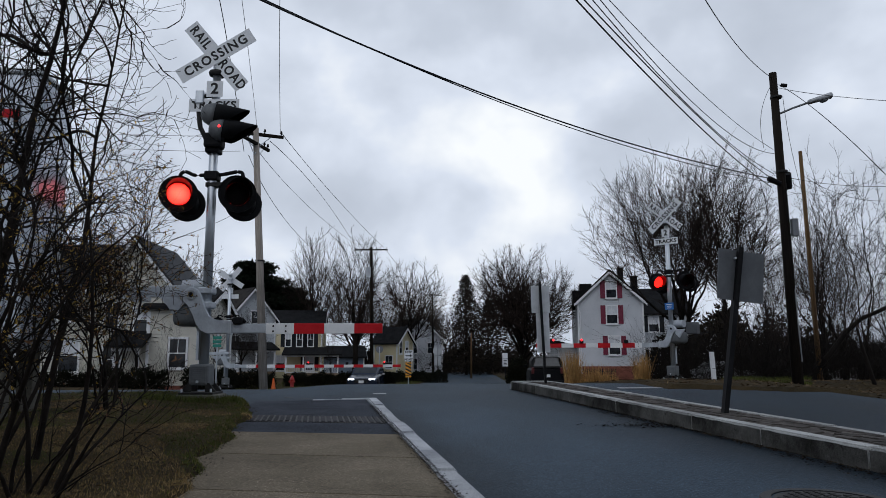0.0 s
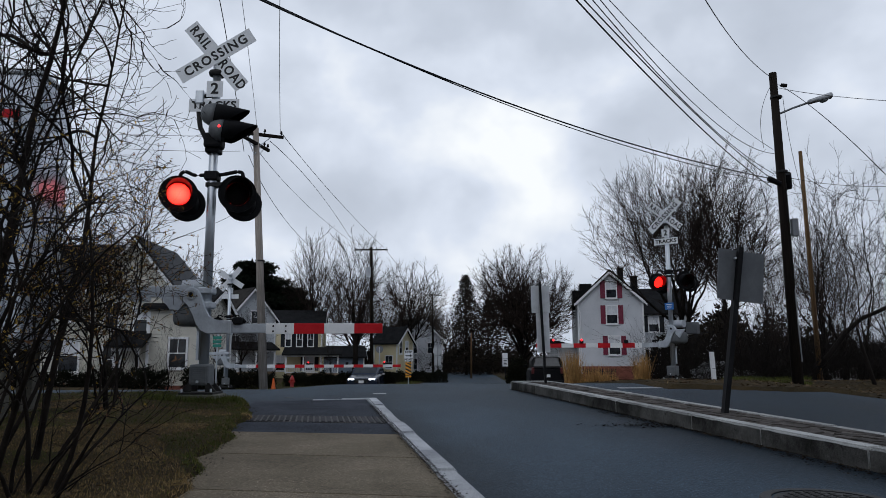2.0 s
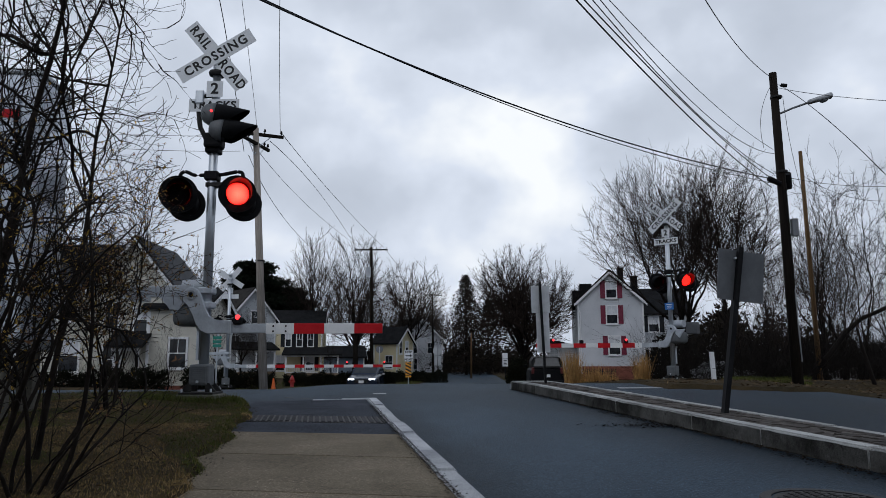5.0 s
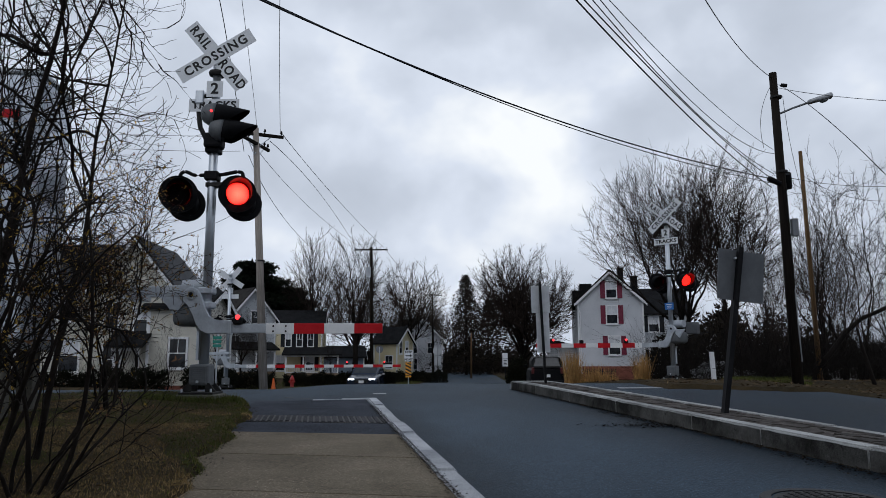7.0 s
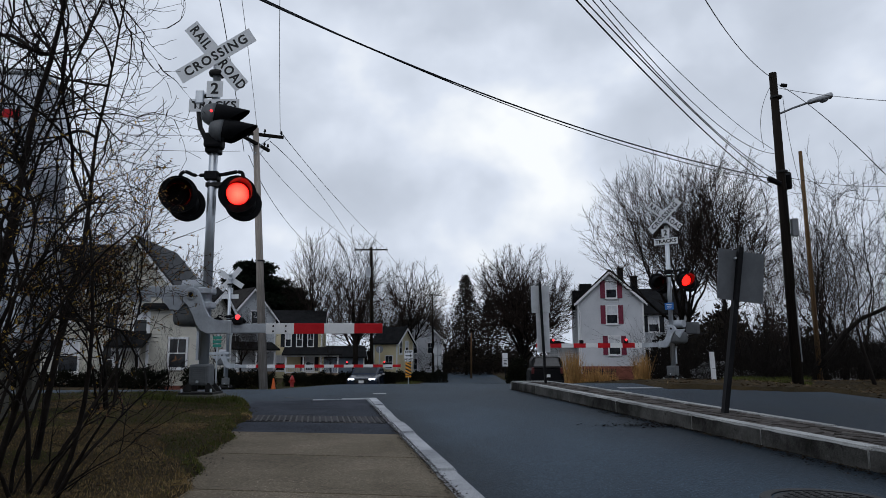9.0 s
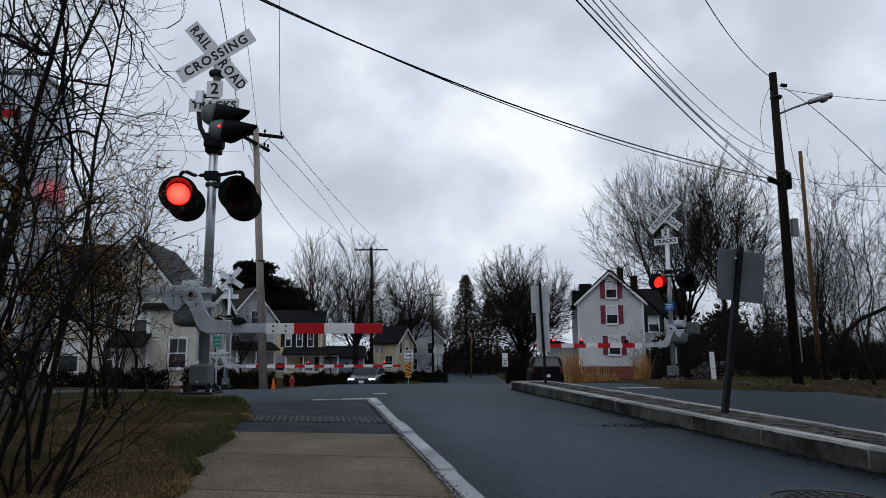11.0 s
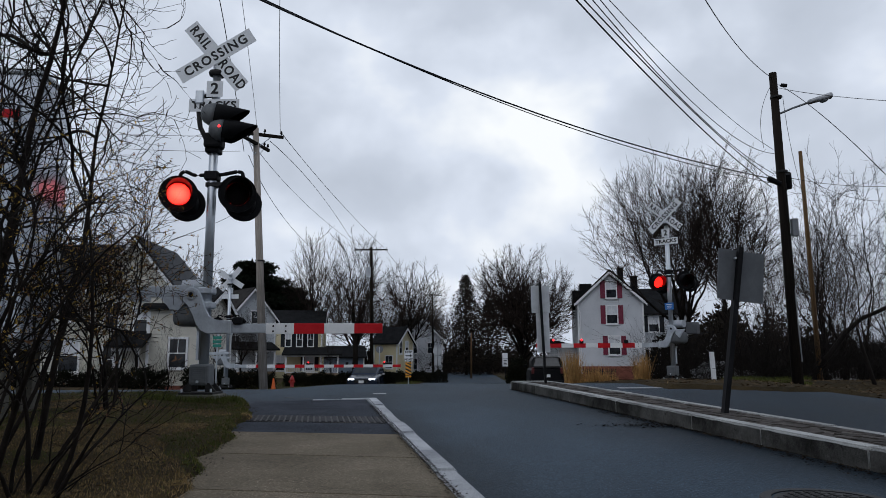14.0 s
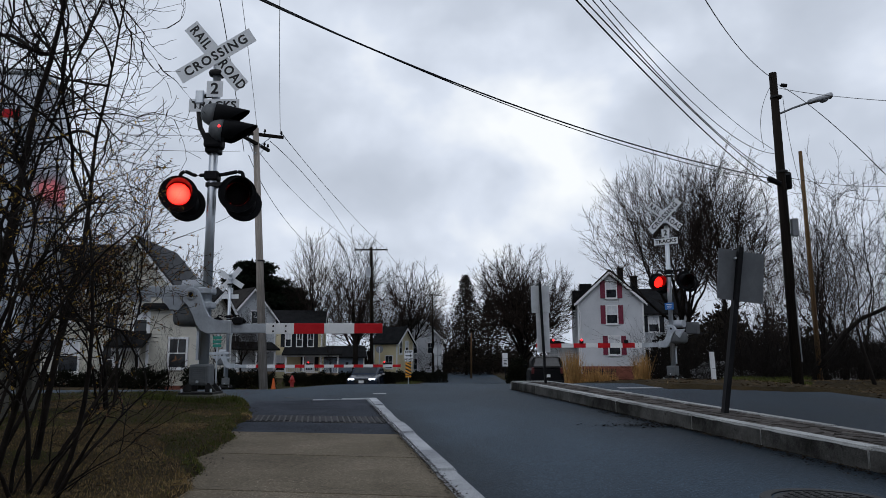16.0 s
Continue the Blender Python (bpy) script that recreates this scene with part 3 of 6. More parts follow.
    if side:
        # a second pair, one above the other, turned towards the side street
        part("side_bracket", bm_tube([(-0.06, -0.03, 4.22), (-0.21, -0.03, 4.20), (-0.24, -0.03, 4.05), (-0.2, -0.03, 3.75), (-0.06, -0.03, 3.48)], 0.035, 10), IRON, t)
        part("side_bracket", bm_box(0.12, 0.12, 0.20, pose(-0.21, -0.04, 4.18), 0.015), GALV, t)
        part("side_clamp", bm_box(0.2, 0.2, 0.14, pose(0, 0, 3.43), 0.02), BLACKPAINT, t)
        part("junction_box", bm_box(0.26, 0.22, 0.22, pose(0.02, -0.05, 3.53), 0.04), BLACKPAINT, t)
        for k, (x, z) in enumerate(((0.045, 3.885), (0.165, 3.665))):
            lamp_head(pose(x, -0.14, z, 0, 0, 104) @ pose(0, 0, 0, 9) @ Matrix.Diagonal((0.98, 0.98, 0.98, 1)), t, 1 - k, BASEPAINT, 0.0, 0.46, lit=False, peep=(-0.16, 0.045, 0.0))
    # gate machine
    before = set(t.children_recursive)
    g = pose(0, 0, 0) if sign > 0 else Matrix.Diagonal((-1, 1, 1, 1))
    o = g @ pose(-0.15, -0.16, 1.33 + up_gate, 90)
    cast = bm_slab([((x - 150) / 384, (125 - y) / 384) for x, y in CAST], 0.07, o, 0.008)
    if sign < 0:
        bmesh.ops.reverse_faces(cast, faces=cast.faces[:])
    arm_cast = part("arm_casting", cast, GREYPAINT, t, "grey painted curved arm casting")
    part("hub", bm_rod(o @ Vector((0, 0, 0.03)), o @ Vector((0, 0, 0.055)), 0.065, seg=20), GALV, arm_cast)
    part("hub_bore", bm_rod(o @ Vector((0, 0, 0.05)), o @ Vector((0, 0, 0.058)), 0.034, seg=16), BLACKPAINT, arm_cast)
    part("machine_body", bm_box(0.42, 0.36, 0.34, pose(sign * -0.22, 0.02, 1.08 + up_gate), 0.09), BASEPAINT, t, "grey cast gate machine housing", smooth=True)
    part("machine_motor", bm_rod((sign * -0.36, 0.10, 1.47 + up_gate), (sign * 0.02, 0.10, 1.47 + up_gate), 0.105, seg=20), GREYPAINT, t)
    part("machine_clamp", bm_box(0.2, 0.22, 0.09, pose(0, 0, 1.40 + up_gate), 0.02), GREYPAINT, t)
    part("machine_clamp", bm_box(0.2, 0.22, 0.09, pose(0, 0, 1.20 + up_gate), 0.02), GREYPAINT, t)
    for y in (-0.16, 0.2) if weights else ():
        part("counterweight_bar", bm_box(0.86, 0.035, 0.115, g @ pose(-0.56, y, 1.40 + up_gate, 0, -2 * sign, 0), 0.008), GREYPAINT, t)
        part("counterweight", bm_box(0.24, 0.07, 0.20, pose(sign * -0.98, y, 1.36 + up_gate), 0.01), GREYPAINT, t)
    part("brace", bm_slab([(0, 0), (0.42, 0.0), (0.40, -0.05), (0.26, -0.2), (0.2, -0.24), (0.12, -0.12)], 0.03, g @ pose(-0.6, -0.16, 1.31 + up_gate, 90), 0), GREYPAINT, t)
    part("conduit", bm_tube([(sign * -0.10, 0.02, 0.45), (sign * -0.10, 0.02, 0.85), (sign * -0.13, 0.02, 0.95)], 0.025, 8), GALV, t)
    # arm
    a = 0.39
    part("arm_clamp", bm_box(0.05, 0.10, 0.20, pose(sign * a, -0.16, 0.885 + up_gate), 0.01), GALV, t)
    part("arm_adapter", bm_box(first, 0.05, 0.125, pose(sign * (a + first / 2), -0.16, 0.875 + up_gate), 0.008), GREYPAINT, t)
    part("arm_bracket", bm_tube([(sign * q, -0.16, z + up_gate) for q, z in ((0.40, 0.98), (0.47, 1.0), (0.56, 0.99), (0.58, 0.96))], 0.025, 8), BLACKPAINT, t)
    stripes(t, a + first - 0.04, a + first - 0.04 + arm, 0.868 + up_gate, 0.145, sign, short, -0.19, step=panel, start_red=not red_first)
    for dx in (0.06, 0.23):
        for dz in (-0.035, 0.035):
            part("bolt", bm_rod((sign * (a + first + dx), -0.206, 0.868 + up_gate + dz), (sign * (a + first + dx), -0.215, 0.868 + up_gate + dz), 0.013, seg=8), IRON, t)
    for x, phase in arm_lamps:
        housing = part("gate_lamp", bm_box(0.12, 0.10, 0.10, pose(0, 0, 0), 0.02), BLACKPAINT, t, "small red gate arm lamp")
        housing.matrix_basis = pose(sign * x, -0.19, 0.975 + up_gate)
        dot = new("lamp_lens", GATE_DOT)
        dot.parent = housing
        dot.matrix_basis = Matrix.Translation((0, -0.03, 0.045))
        if phase >= 0:
            FLASHING.append((dot, phase, (0, 0.0, 0.0), (0, -0.03, 0.045)))
    if arm_turn or machine_turn:
        for ob in [o for o in t.children_recursive if o not in before and o.data]:
            of_arm = ob.name.split(".")[0] in ("arm_clamp", "arm_adapter", "arm_bracket", "red_panel", "white_panel", "bolt", "gate_lamp")
            q = pose(0, 0, 0, 0, 0, arm_turn if of_arm else machine_turn)
            if ob.name.startswith("gate_lamp"):
                ob.matrix_basis = q @ ob.matrix_basis
            elif not ob.name.startswith("lamp_lens"):
                ob.data.transform(q)
    return t


NEAR_SIGNAL = crossing_signal("crossing_signal", pose(-3.27, 9.8, 0.385), "galvanised railroad crossing signal with crossbuck and lowered short gate arm", 1.57, side=True, lamp_turn=22, cap=-0.05, arm_lamps=((0.50, 1),))
part("foundation", bm_box(0.60, 0.60, 0.5, pose(-0.03, 0, -0.25), 0.05), FOUNDATION, NEAR_SIGNAL, "mossy concrete foundation block")
RIGHT_SIGNAL = crossing_signal("crossing_signal", pose(6.56, 20.5, 0.2, 0, 0, -41), "galvanised railroad crossing signal beside a dirt verge, gate arm lowered", 3.0, sign=-1, arm_turn=35, machine_turn=-15, lamp_dx=0.12, panel=0.345, short=0.2, weights=False,
                               arm_lamps=((1.32, 1), (2.58, 0), (3.38, -1)), lamp_turn=45, roll=0, up_gate=0.11, up_lamp=0.06, up_buck=-0.07)
part("foundation", bm_box(0.62, 0.62, 0.6, pose(0, 0, -0.26), 0.06), FOUNDATION, RIGHT_SIGNAL, "mossy concrete foundation block")
part("blue_notice", bm_box(0.26, 0.004, 0.20, pose(0.0, -0.075, 2.09), 0), SIGNBLUE, RIGHT_SIGNAL, "small blue notice plate")
bmn = bmesh.new()
for k in range(3):
    bm_box(0.18 - 0.03 * k, 0.002, 0.018, pose(0.0, -0.079, 2.14 - 0.05 * k), 0, bmn)
part("notice_lines", bmn, SIGNWHITE, RIGHT_SIGNAL)
bmn = bm_box(0.32, 0.26, 0.34, pose(0.52, 0.25, 1.46), 0.02)
part("relay_box", bmn, SIGNBACK_DARK, RIGHT_SIGNAL, "grey relay box")
part("relay_bracket", bm_tube([(0.0, 0.1, 1.3), (0.3, 0.1, 1.25), (0.52, 0.2, 1.30)], 0.02, 6), GALV, RIGHT_SIGNAL)
FAR_SIGNAL = crossing_signal("crossing_signal", pose(-9.05, 30.0, -0.36), "railroad crossing signal across the tracks with long gate arm lowered", 6.4, sign=1, front=False,
                             arm_lamps=((3.45, 0), (5.05, 1), (6.6, -1)), swap=True, up_lamp=-0.1, up_buck=-0.26)

# ---- utility poles, lamps and overhead lines ----
def pole(name, base, top, r, material, label, group="utility poles"):
    base, top = Vector(base), Vector(top)
    t = thing(name, Matrix.Translation(base), label, "utility pole", group)
    part("pole_shaft", bm_rod((0, 0, -0.3), top - base, r, r * 0.68, 14), material, t, smooth=True)
    return t


def crossarm(t, at, half, turn, material=POLEWOOD, pins=4, size=0.11):
    q = pose(*at, 0, 0, turn)
    a = part("crossarm", bm_box(2 * half, size * 0.8, size, q, 0.01), material, t)
    for k in range(pins):
        x = -half + 0.08 + (2 * half - 0.16) * k / (pins - 1)
        part("insulator", bm_lathe([(0.018, -0.02), (0.018, 0.06), (0.045, 0.065), (0.045, 0.10), (0.03, 0.11), (0.04, 0.13), (0.015, 0.17)], q @ pose(x, 0, size / 2), 10), BLACKPAINT, a)
    for s in (-1, 1):
        part("arm_brace", bm_rod(q @ Vector((s * half * 0.55, 0, -0.04)), q @ Vector((0, 0, -half * 0.55)), 0.014, seg=6), GALV, a)
    return a


def cable(a, b, mid, r=0.009, label="thin black overhead cable between utility poles", name="overhead_cable", n=24):
    """A hanging line through a, mid and b."""
    a, b, c = (np.array(p, float) for p in (a, b, mid))
    s = np.linalg.norm(c - a) / (np.linalg.norm(c - a) + np.linalg.norm(b - c))
    ctrl = (c - (1 - s) ** 2 * a - s ** 2 * b) / (2 * s * (1 - s))
    tt = np.linspace(0, 1, n)[:, None]
    pts = (1 - tt) ** 2 * a + 2 * tt * (1 - tt) * ctrl + tt ** 2 * b
    v, f = tubes([(pts, np.full(n, r))], 6)
    return tagged(raw(name, v, f, CABLE), label, "cable", "overhead lines")


RP = pole("utility_pole", (8.85, 18.0, -0.03), (8.81, 18.0, 8.32), 0.14, POLEWOOD, "dark creosoted wooden utility pole with a street lamp")
part("conduit", bm_tube([(0.085, -0.125, 0.75), (0.055, -0.13, 1.7), (0.045, -0.13, 2.55)], 0.017, 8), SIGNBACK, RP, "pale grey cable riser")
part("meter_box", bm_box(0.16, 0.14, 0.46, pose(0.17, -0.10, 4.15), 0.02), SIGNBACK, RP, "pale grey metal box")
part("lamp_arm", bm_tube([(0.05, 0.0, 7.22), (0.35, -0.12, 7.33), (0.75, -0.26, 7.45)], 0.028, 8), SIGNBACK, RP, "grey steel lamp arm")
bm = bm_box(0.62, 0.24, 0.13, pose(0, 0, 0), 0.05)
for w in bm.verts:
    k = (w.co.x + 0.31) / 0.62
    w.co.y *= 0.55 + 0.6 * math.sin(math.pi * min(1, 0.15 + 0.7 * k))
    w.co.z *= 0.7 + 0.4 * k
bm.transform(pose(0.96, -0.36, 7.50, 0, -13, -18))
lum = part("lamp_head", bm, SIGNBACK_PALE, RP, "pale grey street lamp head", smooth=True)
part("lamp_lens", bm_lathe([(0.0, -0.05), (0.06, -0.045), (0.10, -0.02), (0.105, 0.0)], pose(1.05, -0.38, 7.45, 0, -13, 0), 16), SIGNBACK, lum)
for zz in (5.62, 7.65):
    part("pole_band", bm_rod((0, 0, zz), (0, 0, zz + 0.05), 0.15, seg=14), IRON, RP)
part("splice_closure", bm_rod((-0.45, -0.2, 5.42), (-0.12, -0.1, 5.30), 0.07, seg=10), BLACKPAINT, RP)
part("splice_closure", bm_rod((0.32, 0.4, 5.70), (0.42, 0.6, 5.35), 0.12, seg=10), BLACKPAINT, RP)
part("insulator", bm_rod((0.1, -0.1, 7.98), (0.24, -0.16, 7.94), 0.05, seg=8), BLACKPAINT, RP)

P2 = pole("utility_pole", (12.55, 24.0, 0.0), (12.5, 24.0, 7.93), 0.088, POLEBROWN, "bare brown wooden pole stub among saplings")
LP = pole("utility_pole", (-5.98, 24.0, 0.0), (-6.57, 24.0, 8.85), 0.15, POLEGREY, "weathered grey wooden utility pole with crossarms")
crossarm(LP, (-0.56, 0.0, 8.62), 0.95, 24)
crossarm(LP, (-0.55, -0.2, 8.25), 0.75, 75, pins=2)
crossarm(LP, (-0.53, 0.2, 8.30), 0.75, 75, pins=2)
part("pole_band", bm_rod((-0.25, 0, 4.1), (-0.25, 0, 4.16), 0.145, seg=12), IRON, LP)
MP = pole("utility_pole", (-5.98, 60.0, -0.8), (-6.14, 60.0, 10.2), 0.17, POLEWOOD, "tall dark utility pole with a straight crossarm beyond the crossing")
crossarm(MP, (-0.15, 0, 10.75), 1.4, 0)
part("transformer", bm_rod((-0.35, -0.2, 8.4), (-0.35, -0.2, 9.2), 0.2, seg=14), GREYPAINT, MP)
FP = pole("utility_pole", (-1.19, 85.0, -1.0), (-1.31, 85.0, 8.4), 0.15, POLEWOOD, "distant wooden utility pole beside the far road")
crossarm(FP, (-0.1, 0, 9.2), 1.2, 20)
FP2 = pole("utility_pole", (2.7, 70.0, -0.9), (2.75, 70.0, 3.2), 0.10, POLEBROWN, "short weathered pole beside the far road")
cable((-2.51, 9.00, 5.69), (8.67, 18.00, 5.41), (1.23, 12.60, 5.52), 0.014)
cable((-2.47, 9.05, 5.72), (8.69, 18.00, 5.29), (1.29, 12.70, 5.49), 0.009)
cable((1.69, 8.50, 5.42), (8.56, 18.00, 5.20), (3.90, 11.50, 5.15), 0.012)
cable((1.79, 8.50, 5.42), (8.61, 18.00, 5.41), (4.00, 11.50, 5.21), 0.010)
cable((1.90, 8.50, 5.42), (8.65, 18.00, 5.56), (3.65, 11.00, 5.26), 0.008)
cable((2.00, 8.50, 5.42), (8.69, 18.00, 6.11), (4.51, 12.00, 5.21), 0.007)
cable((2.11, 8.50, 5.42), (8.67, 18.00, 6.22), (4.16, 11.50, 5.53), 0.006)
cable((3.95, 10.00, 6.21), (8.78, 18.00, 8.19), (5.67, 13.00, 6.89), 0.009)
cable((8.95, 18.00, 8.00), (8.37, 13.00, 4.21), (8.58, 15.50, 6.33), 0.008)
cable((8.94, 18.00, 7.91), (9.17, 14.00, 6.06), (8.90, 16.00, 6.96), 0.007)
cable((8.87, 18.00, 8.16), (8.43, 18.00, 6.26), (8.52, 18.00, 7.53), 0.006)
cable((-4.16, 17.00, 9.99), (-5.70, 24.00, 8.70), (-4.84, 20.00, 9.55), 0.008)
cable((-5.72, 17.00, 10.00), (-6.95, 24.00, 8.00), (-6.15, 19.00, 9.97), 0.012)
cable((-5.14, 17.00, 10.00), (-6.52, 24.00, 8.82), (-5.73, 20.00, 9.56), 0.007)
cable((-5.66, 24.00, 8.66), (-4.84, 60.00, 9.87), (-6.16, 38.00, 9.84), 0.012)
cable((-6.05, 24.00, 8.37), (-7.35, 60.00, 9.97), (-6.94, 38.00, 10.00), 0.012)
cable((-6.55, 24.00, 8.13), (-6.77, 60.00, 9.87), (-7.54, 38.00, 9.21), 0.010)
cable((-6.78, 24.00, 7.86), (-6.19, 60.00, 6.19), (-7.78, 32.00, 7.85), 0.012)
cable((-7.08, 24.00, 8.01), (-11.54, 24.00, 8.14), (-8.37, 24.00, 8.01), 0.008)
cable((-6.97, 24.00, 8.54), (-11.57, 24.00, 8.64), (-8.40, 24.00, 8.56), 0.006)
cable((-4.84, 60.00, 9.87), (-0.15, 85.00, 8.24), (-3.42, 72.00, 9.15), 0.014)
cable((-7.35, 60.00, 9.88), (-2.19, 85.00, 8.25), (-5.43, 72.00, 8.98), 0.014)
cable((-6.43, 24.00, 6.24), (-8.61, 20.00, 3.96), (-7.38, 22.00, 4.98), 0.008)
cable((8.72, 18.00, 5.53), (14.22, 22.00, 6.18), (11.22, 20.00, 5.77), 0.008)
cable((12.51, 24.00, 7.08), (15.46, 24.00, 6.15), (13.82, 24.00, 6.37), 0.008)
cable((9.03, 18.00, 7.69), (14.93, 24.00, 0.67), (11.16, 21.00, 4.73), 0.006)

# ---- houses ----
def siding(w, d, eave, ridge, axis, course=0.16, lip=0.032):
    """Lapped boards on the four walls of a gabled box, w along x and d along y, base at z 0. axis: the ridge's direction."""
    bm = bmesh.new()
    span = d if axis == "x" else w

    def quad(side, a0, a1, z0, z1, b0, b1):
        def at(s, z, out):
            if side == 0:
                return (s, -d / 2 - out, z)
            if side == 1:
                return (w / 2 + out, s, z)
            if side == 2:
                return (-s, d / 2 + out, z)
            return (-w / 2 - out, -s, z)
        vs = [bm.verts.new(p) for p in (at(a0, z0, lip), at(a1, z0, lip), at(b1, z1, 0.004), at(b0, z1, 0.004))]
        bm.faces.new(vs)
        lo = [bm.verts.new(p) for p in (at(a0, z0, 0), at(a1, z0, 0))]
        bm.faces.new((lo[0], lo[1], vs[1], vs[0]))

    for side in range(4):
        half = (w if side in (0, 2) else d) / 2
        gable = (side in (1, 3)) == (axis == "x")
        top, z = (ridge if gable else eave), 0.0
        while z < top - 0.02:
            z1 = min(top, z + course)

            def h(q):
                return half if q <= eave or not gable else half * max(0.0, (ridge - q) / (ridge - eave))
            quad(side, -h(z), h(z), z, z1, -h(z1), h(z1))
            z = z1
    return bm


def roof_slab(w, d, eave, ridge, axis, over=0.35, thick=0.16):
    """The two slopes of a gable roof."""
    bm = bmesh.new()
    ln, half = (w, d / 2) if axis == "x" else (d, w / 2)
    rise = (ridge - eave) / half
    ex = half + over
    prof = [(-ex, eave - rise * over), (0, ridge), (ex, eave - rise * over), (ex, eave - rise * over + thick), (0, ridge + thick * 1.15), (-ex, eave - rise * over + thick)]
    ends = []
    for s in (-1, 1):
        q = s * (ln / 2 + over)
        ends.append([bm.verts.new((q, a, z) if axis == "x" else (a, q, z)) for a, z in prof])
    n = len(prof)
    for i in range(n):
        j = (i + 1) % n
        bm.faces.new((ends[0][i], ends[0][j], ends[1][j], ends[1][i]))
    for e in ends:
        bm.faces.new((e[0], e[1], e[4], e[5]))
        bm.faces.new((e[1], e[2], e[3], e[4]))
    bmesh.ops.recalc_face_normals(bm, faces=bm.faces[:])
    return bm


def house_window(parent, m, w, h, shutters=None, blind=False):
    """A sash window standing on m (facing -y): casing, two panes, meeting rail, sill and, where there are any, shutters."""
    bm = bmesh.new()
    for s in (-1, 1):
        bm_box(0.10, 0.07, h + 0.2, m @ pose(s * (w / 2 + 0.05), -0.035, 0), 0, bm)
        bm_box(w, 0.07, 0.10, m @ pose(0, -0.035, s * (h / 2 + 0.05)), 0, bm)
    bm_box(w, 0.05, 0.05, m @ pose(0, -0.03, 0), 0, bm)
    bm_box(0.03, 0.04, h / 2, m @ pose(0, -0.03, h / 4), 0, bm)
    win = part("window", bm, TRIMWHITE, parent, "white sash window")
    for s in (-1, 1):
        part("pane", bm_box(w, 0.008, h / 2 - 0.03, m @ pose(0, -0.028, s * h / 4), 0), CURTAIN if blind and s > 0 else PANE, win)
    part("sill", bm_box(w + 0.3, 0.12, 0.05, m @ pose(0, -0.06, -h / 2 - 0.125), 0), TRIMWHITE, win)
    if shutters:
        for s in (-1, 1):
            sh = bm_box(0.42, 0.04, h + 0.12, m @ pose(s * (w / 2 + 0.32), -0.045, 0), 0)
            for k in range(8):
                bm_box(0.34, 0.02, 0.05, m @ pose(s * (w / 2 + 0.32), -0.068, (k - 3.5) * h / 8.5), 0, sh)
            part("shutter", sh, shutters, win, "burgundy louvred shutter" if shutters is SHUTTER_RED else "dark louvred shutter")
    return win


def house(name, m, w, d, eave, ridge, axis, wall, roof, label, windows=(), course=0.16, base=0.0, chimneys=(), wings=()):
    t = thing(name, m, label, "house", "houses by the crossing")
    bm = bmesh.new()
    a, b = w / 2, d / 2
    ring = [bm.verts.new(q) for q in ((-a, -b, 0), (a, -b, 0), (a, b, 0), (-a, b, 0), (-a, -b, eave), (a, -b, eave), (a, b, eave), (-a, b, eave))]
    tops = [bm.verts.new(q) for q in (((-a, 0, ridge), (a, 0, ridge)) if axis == "x" else ((0, -b, ridge), (0, b, ridge)))]
    walls = ((0, 1, 5, 4), (1, 2, 6, 5), (2, 3, 7, 6), (3, 0, 4, 7))
    for f in walls:
        bm.faces.new([ring[i] for i in f])
    for f, k in (((5, 6), 1), ((7, 4), 0)) if axis == "x" else (((4, 5), 0), ((6, 7), 1)):
        bm.faces.new((ring[f[0]], ring[f[1]], tops[k]))
    body = part("wall", bm, wall, t)
    tagged(part("siding", siding(w, d, eave, ridge, axis, course), wall, body, "lapped horizontal clapboards"), kind="stuff")
    part("roof", roof_slab(w, d, eave, ridge, axis), roof, t, "dark shingle roof")
    span = d if axis == "x" else w
    rise = (ridge - eave) / (span / 2)
    # rake boards on the gable ends, corner boards
    for s in (-1, 1):
        for e in (-1, 1):
            half = span / 2 + 0.35
            pa = Vector((0, 0, ridge + 0.02))
            pb = Vector((s * half, 0, eave - rise * 0.35 + 0.02))
            q = e * ((w if axis == "x" else d) / 2 + 0.37)
            swap = (lambda v: Vector((q, v.x, v.z))) if axis == "x" else (lambda v: Vector((v.x, q, v.z)))
            a, b = swap(pa), swap(pb)
            bm = bmesh.new()
            vs = [bm.verts.new(p + o) for o in (Vector(), (Vector((e * 0.03, 0, 0)) if axis == "x" else Vector((0, e * 0.03, 0)))) for p in (a, b, b - Vector((0, 0, 0.24)), a - Vector((0, 0, 0.24)))]
            for f in ((0, 1, 2, 3), (4, 5, 6, 7), (0, 1, 5, 4), (2, 3, 7, 6), (1, 2, 6, 5), (0, 3, 7, 4)):
                bm.faces.new([vs[i] for i in f])
            bmesh.ops.recalc_face_normals(bm, faces=bm.faces[:])
            part("rake_board", bm, TRIMWHITE, t)
            part("corner_board", bm_box(0.14, 0.14, eave, pose(s * w / 2, e * d / 2, eave / 2), 0), TRIMWHITE, t)
    part("foundation", bm_box(w - 0.04, d - 0.04, 1.6 + base, pose(0, 0, base - 0.8 - base / 2), 0), BRICK, t, "red brick foundation")
    faces = {"f": (0, -d / 2, 0), "r": (w / 2, 0, 90), "l": (-w / 2, 0, -90)}
    for side, a, z, ww, hh, sh in windows:
        x, y, turn = faces[side]
        house_window(t, pose(x, y, 0, 0, 0, turn) @ pose(a, -0.01, z), ww, hh, sh, blind=(int(a * 7 + z) % 2 == 0))
    for x, y, top, s in chimneys:
        ch = part("chimney", bm_box(s, s, 2.4, pose(x, y, top - 1.2), 0.01), SHINGLE, t, "dark brick chimney")
        part("chimney_cap", bm_box(s + 0.12, s + 0.12, 0.12, pose(x, y, top), 0.01), SHINGLE, ch)
    return t


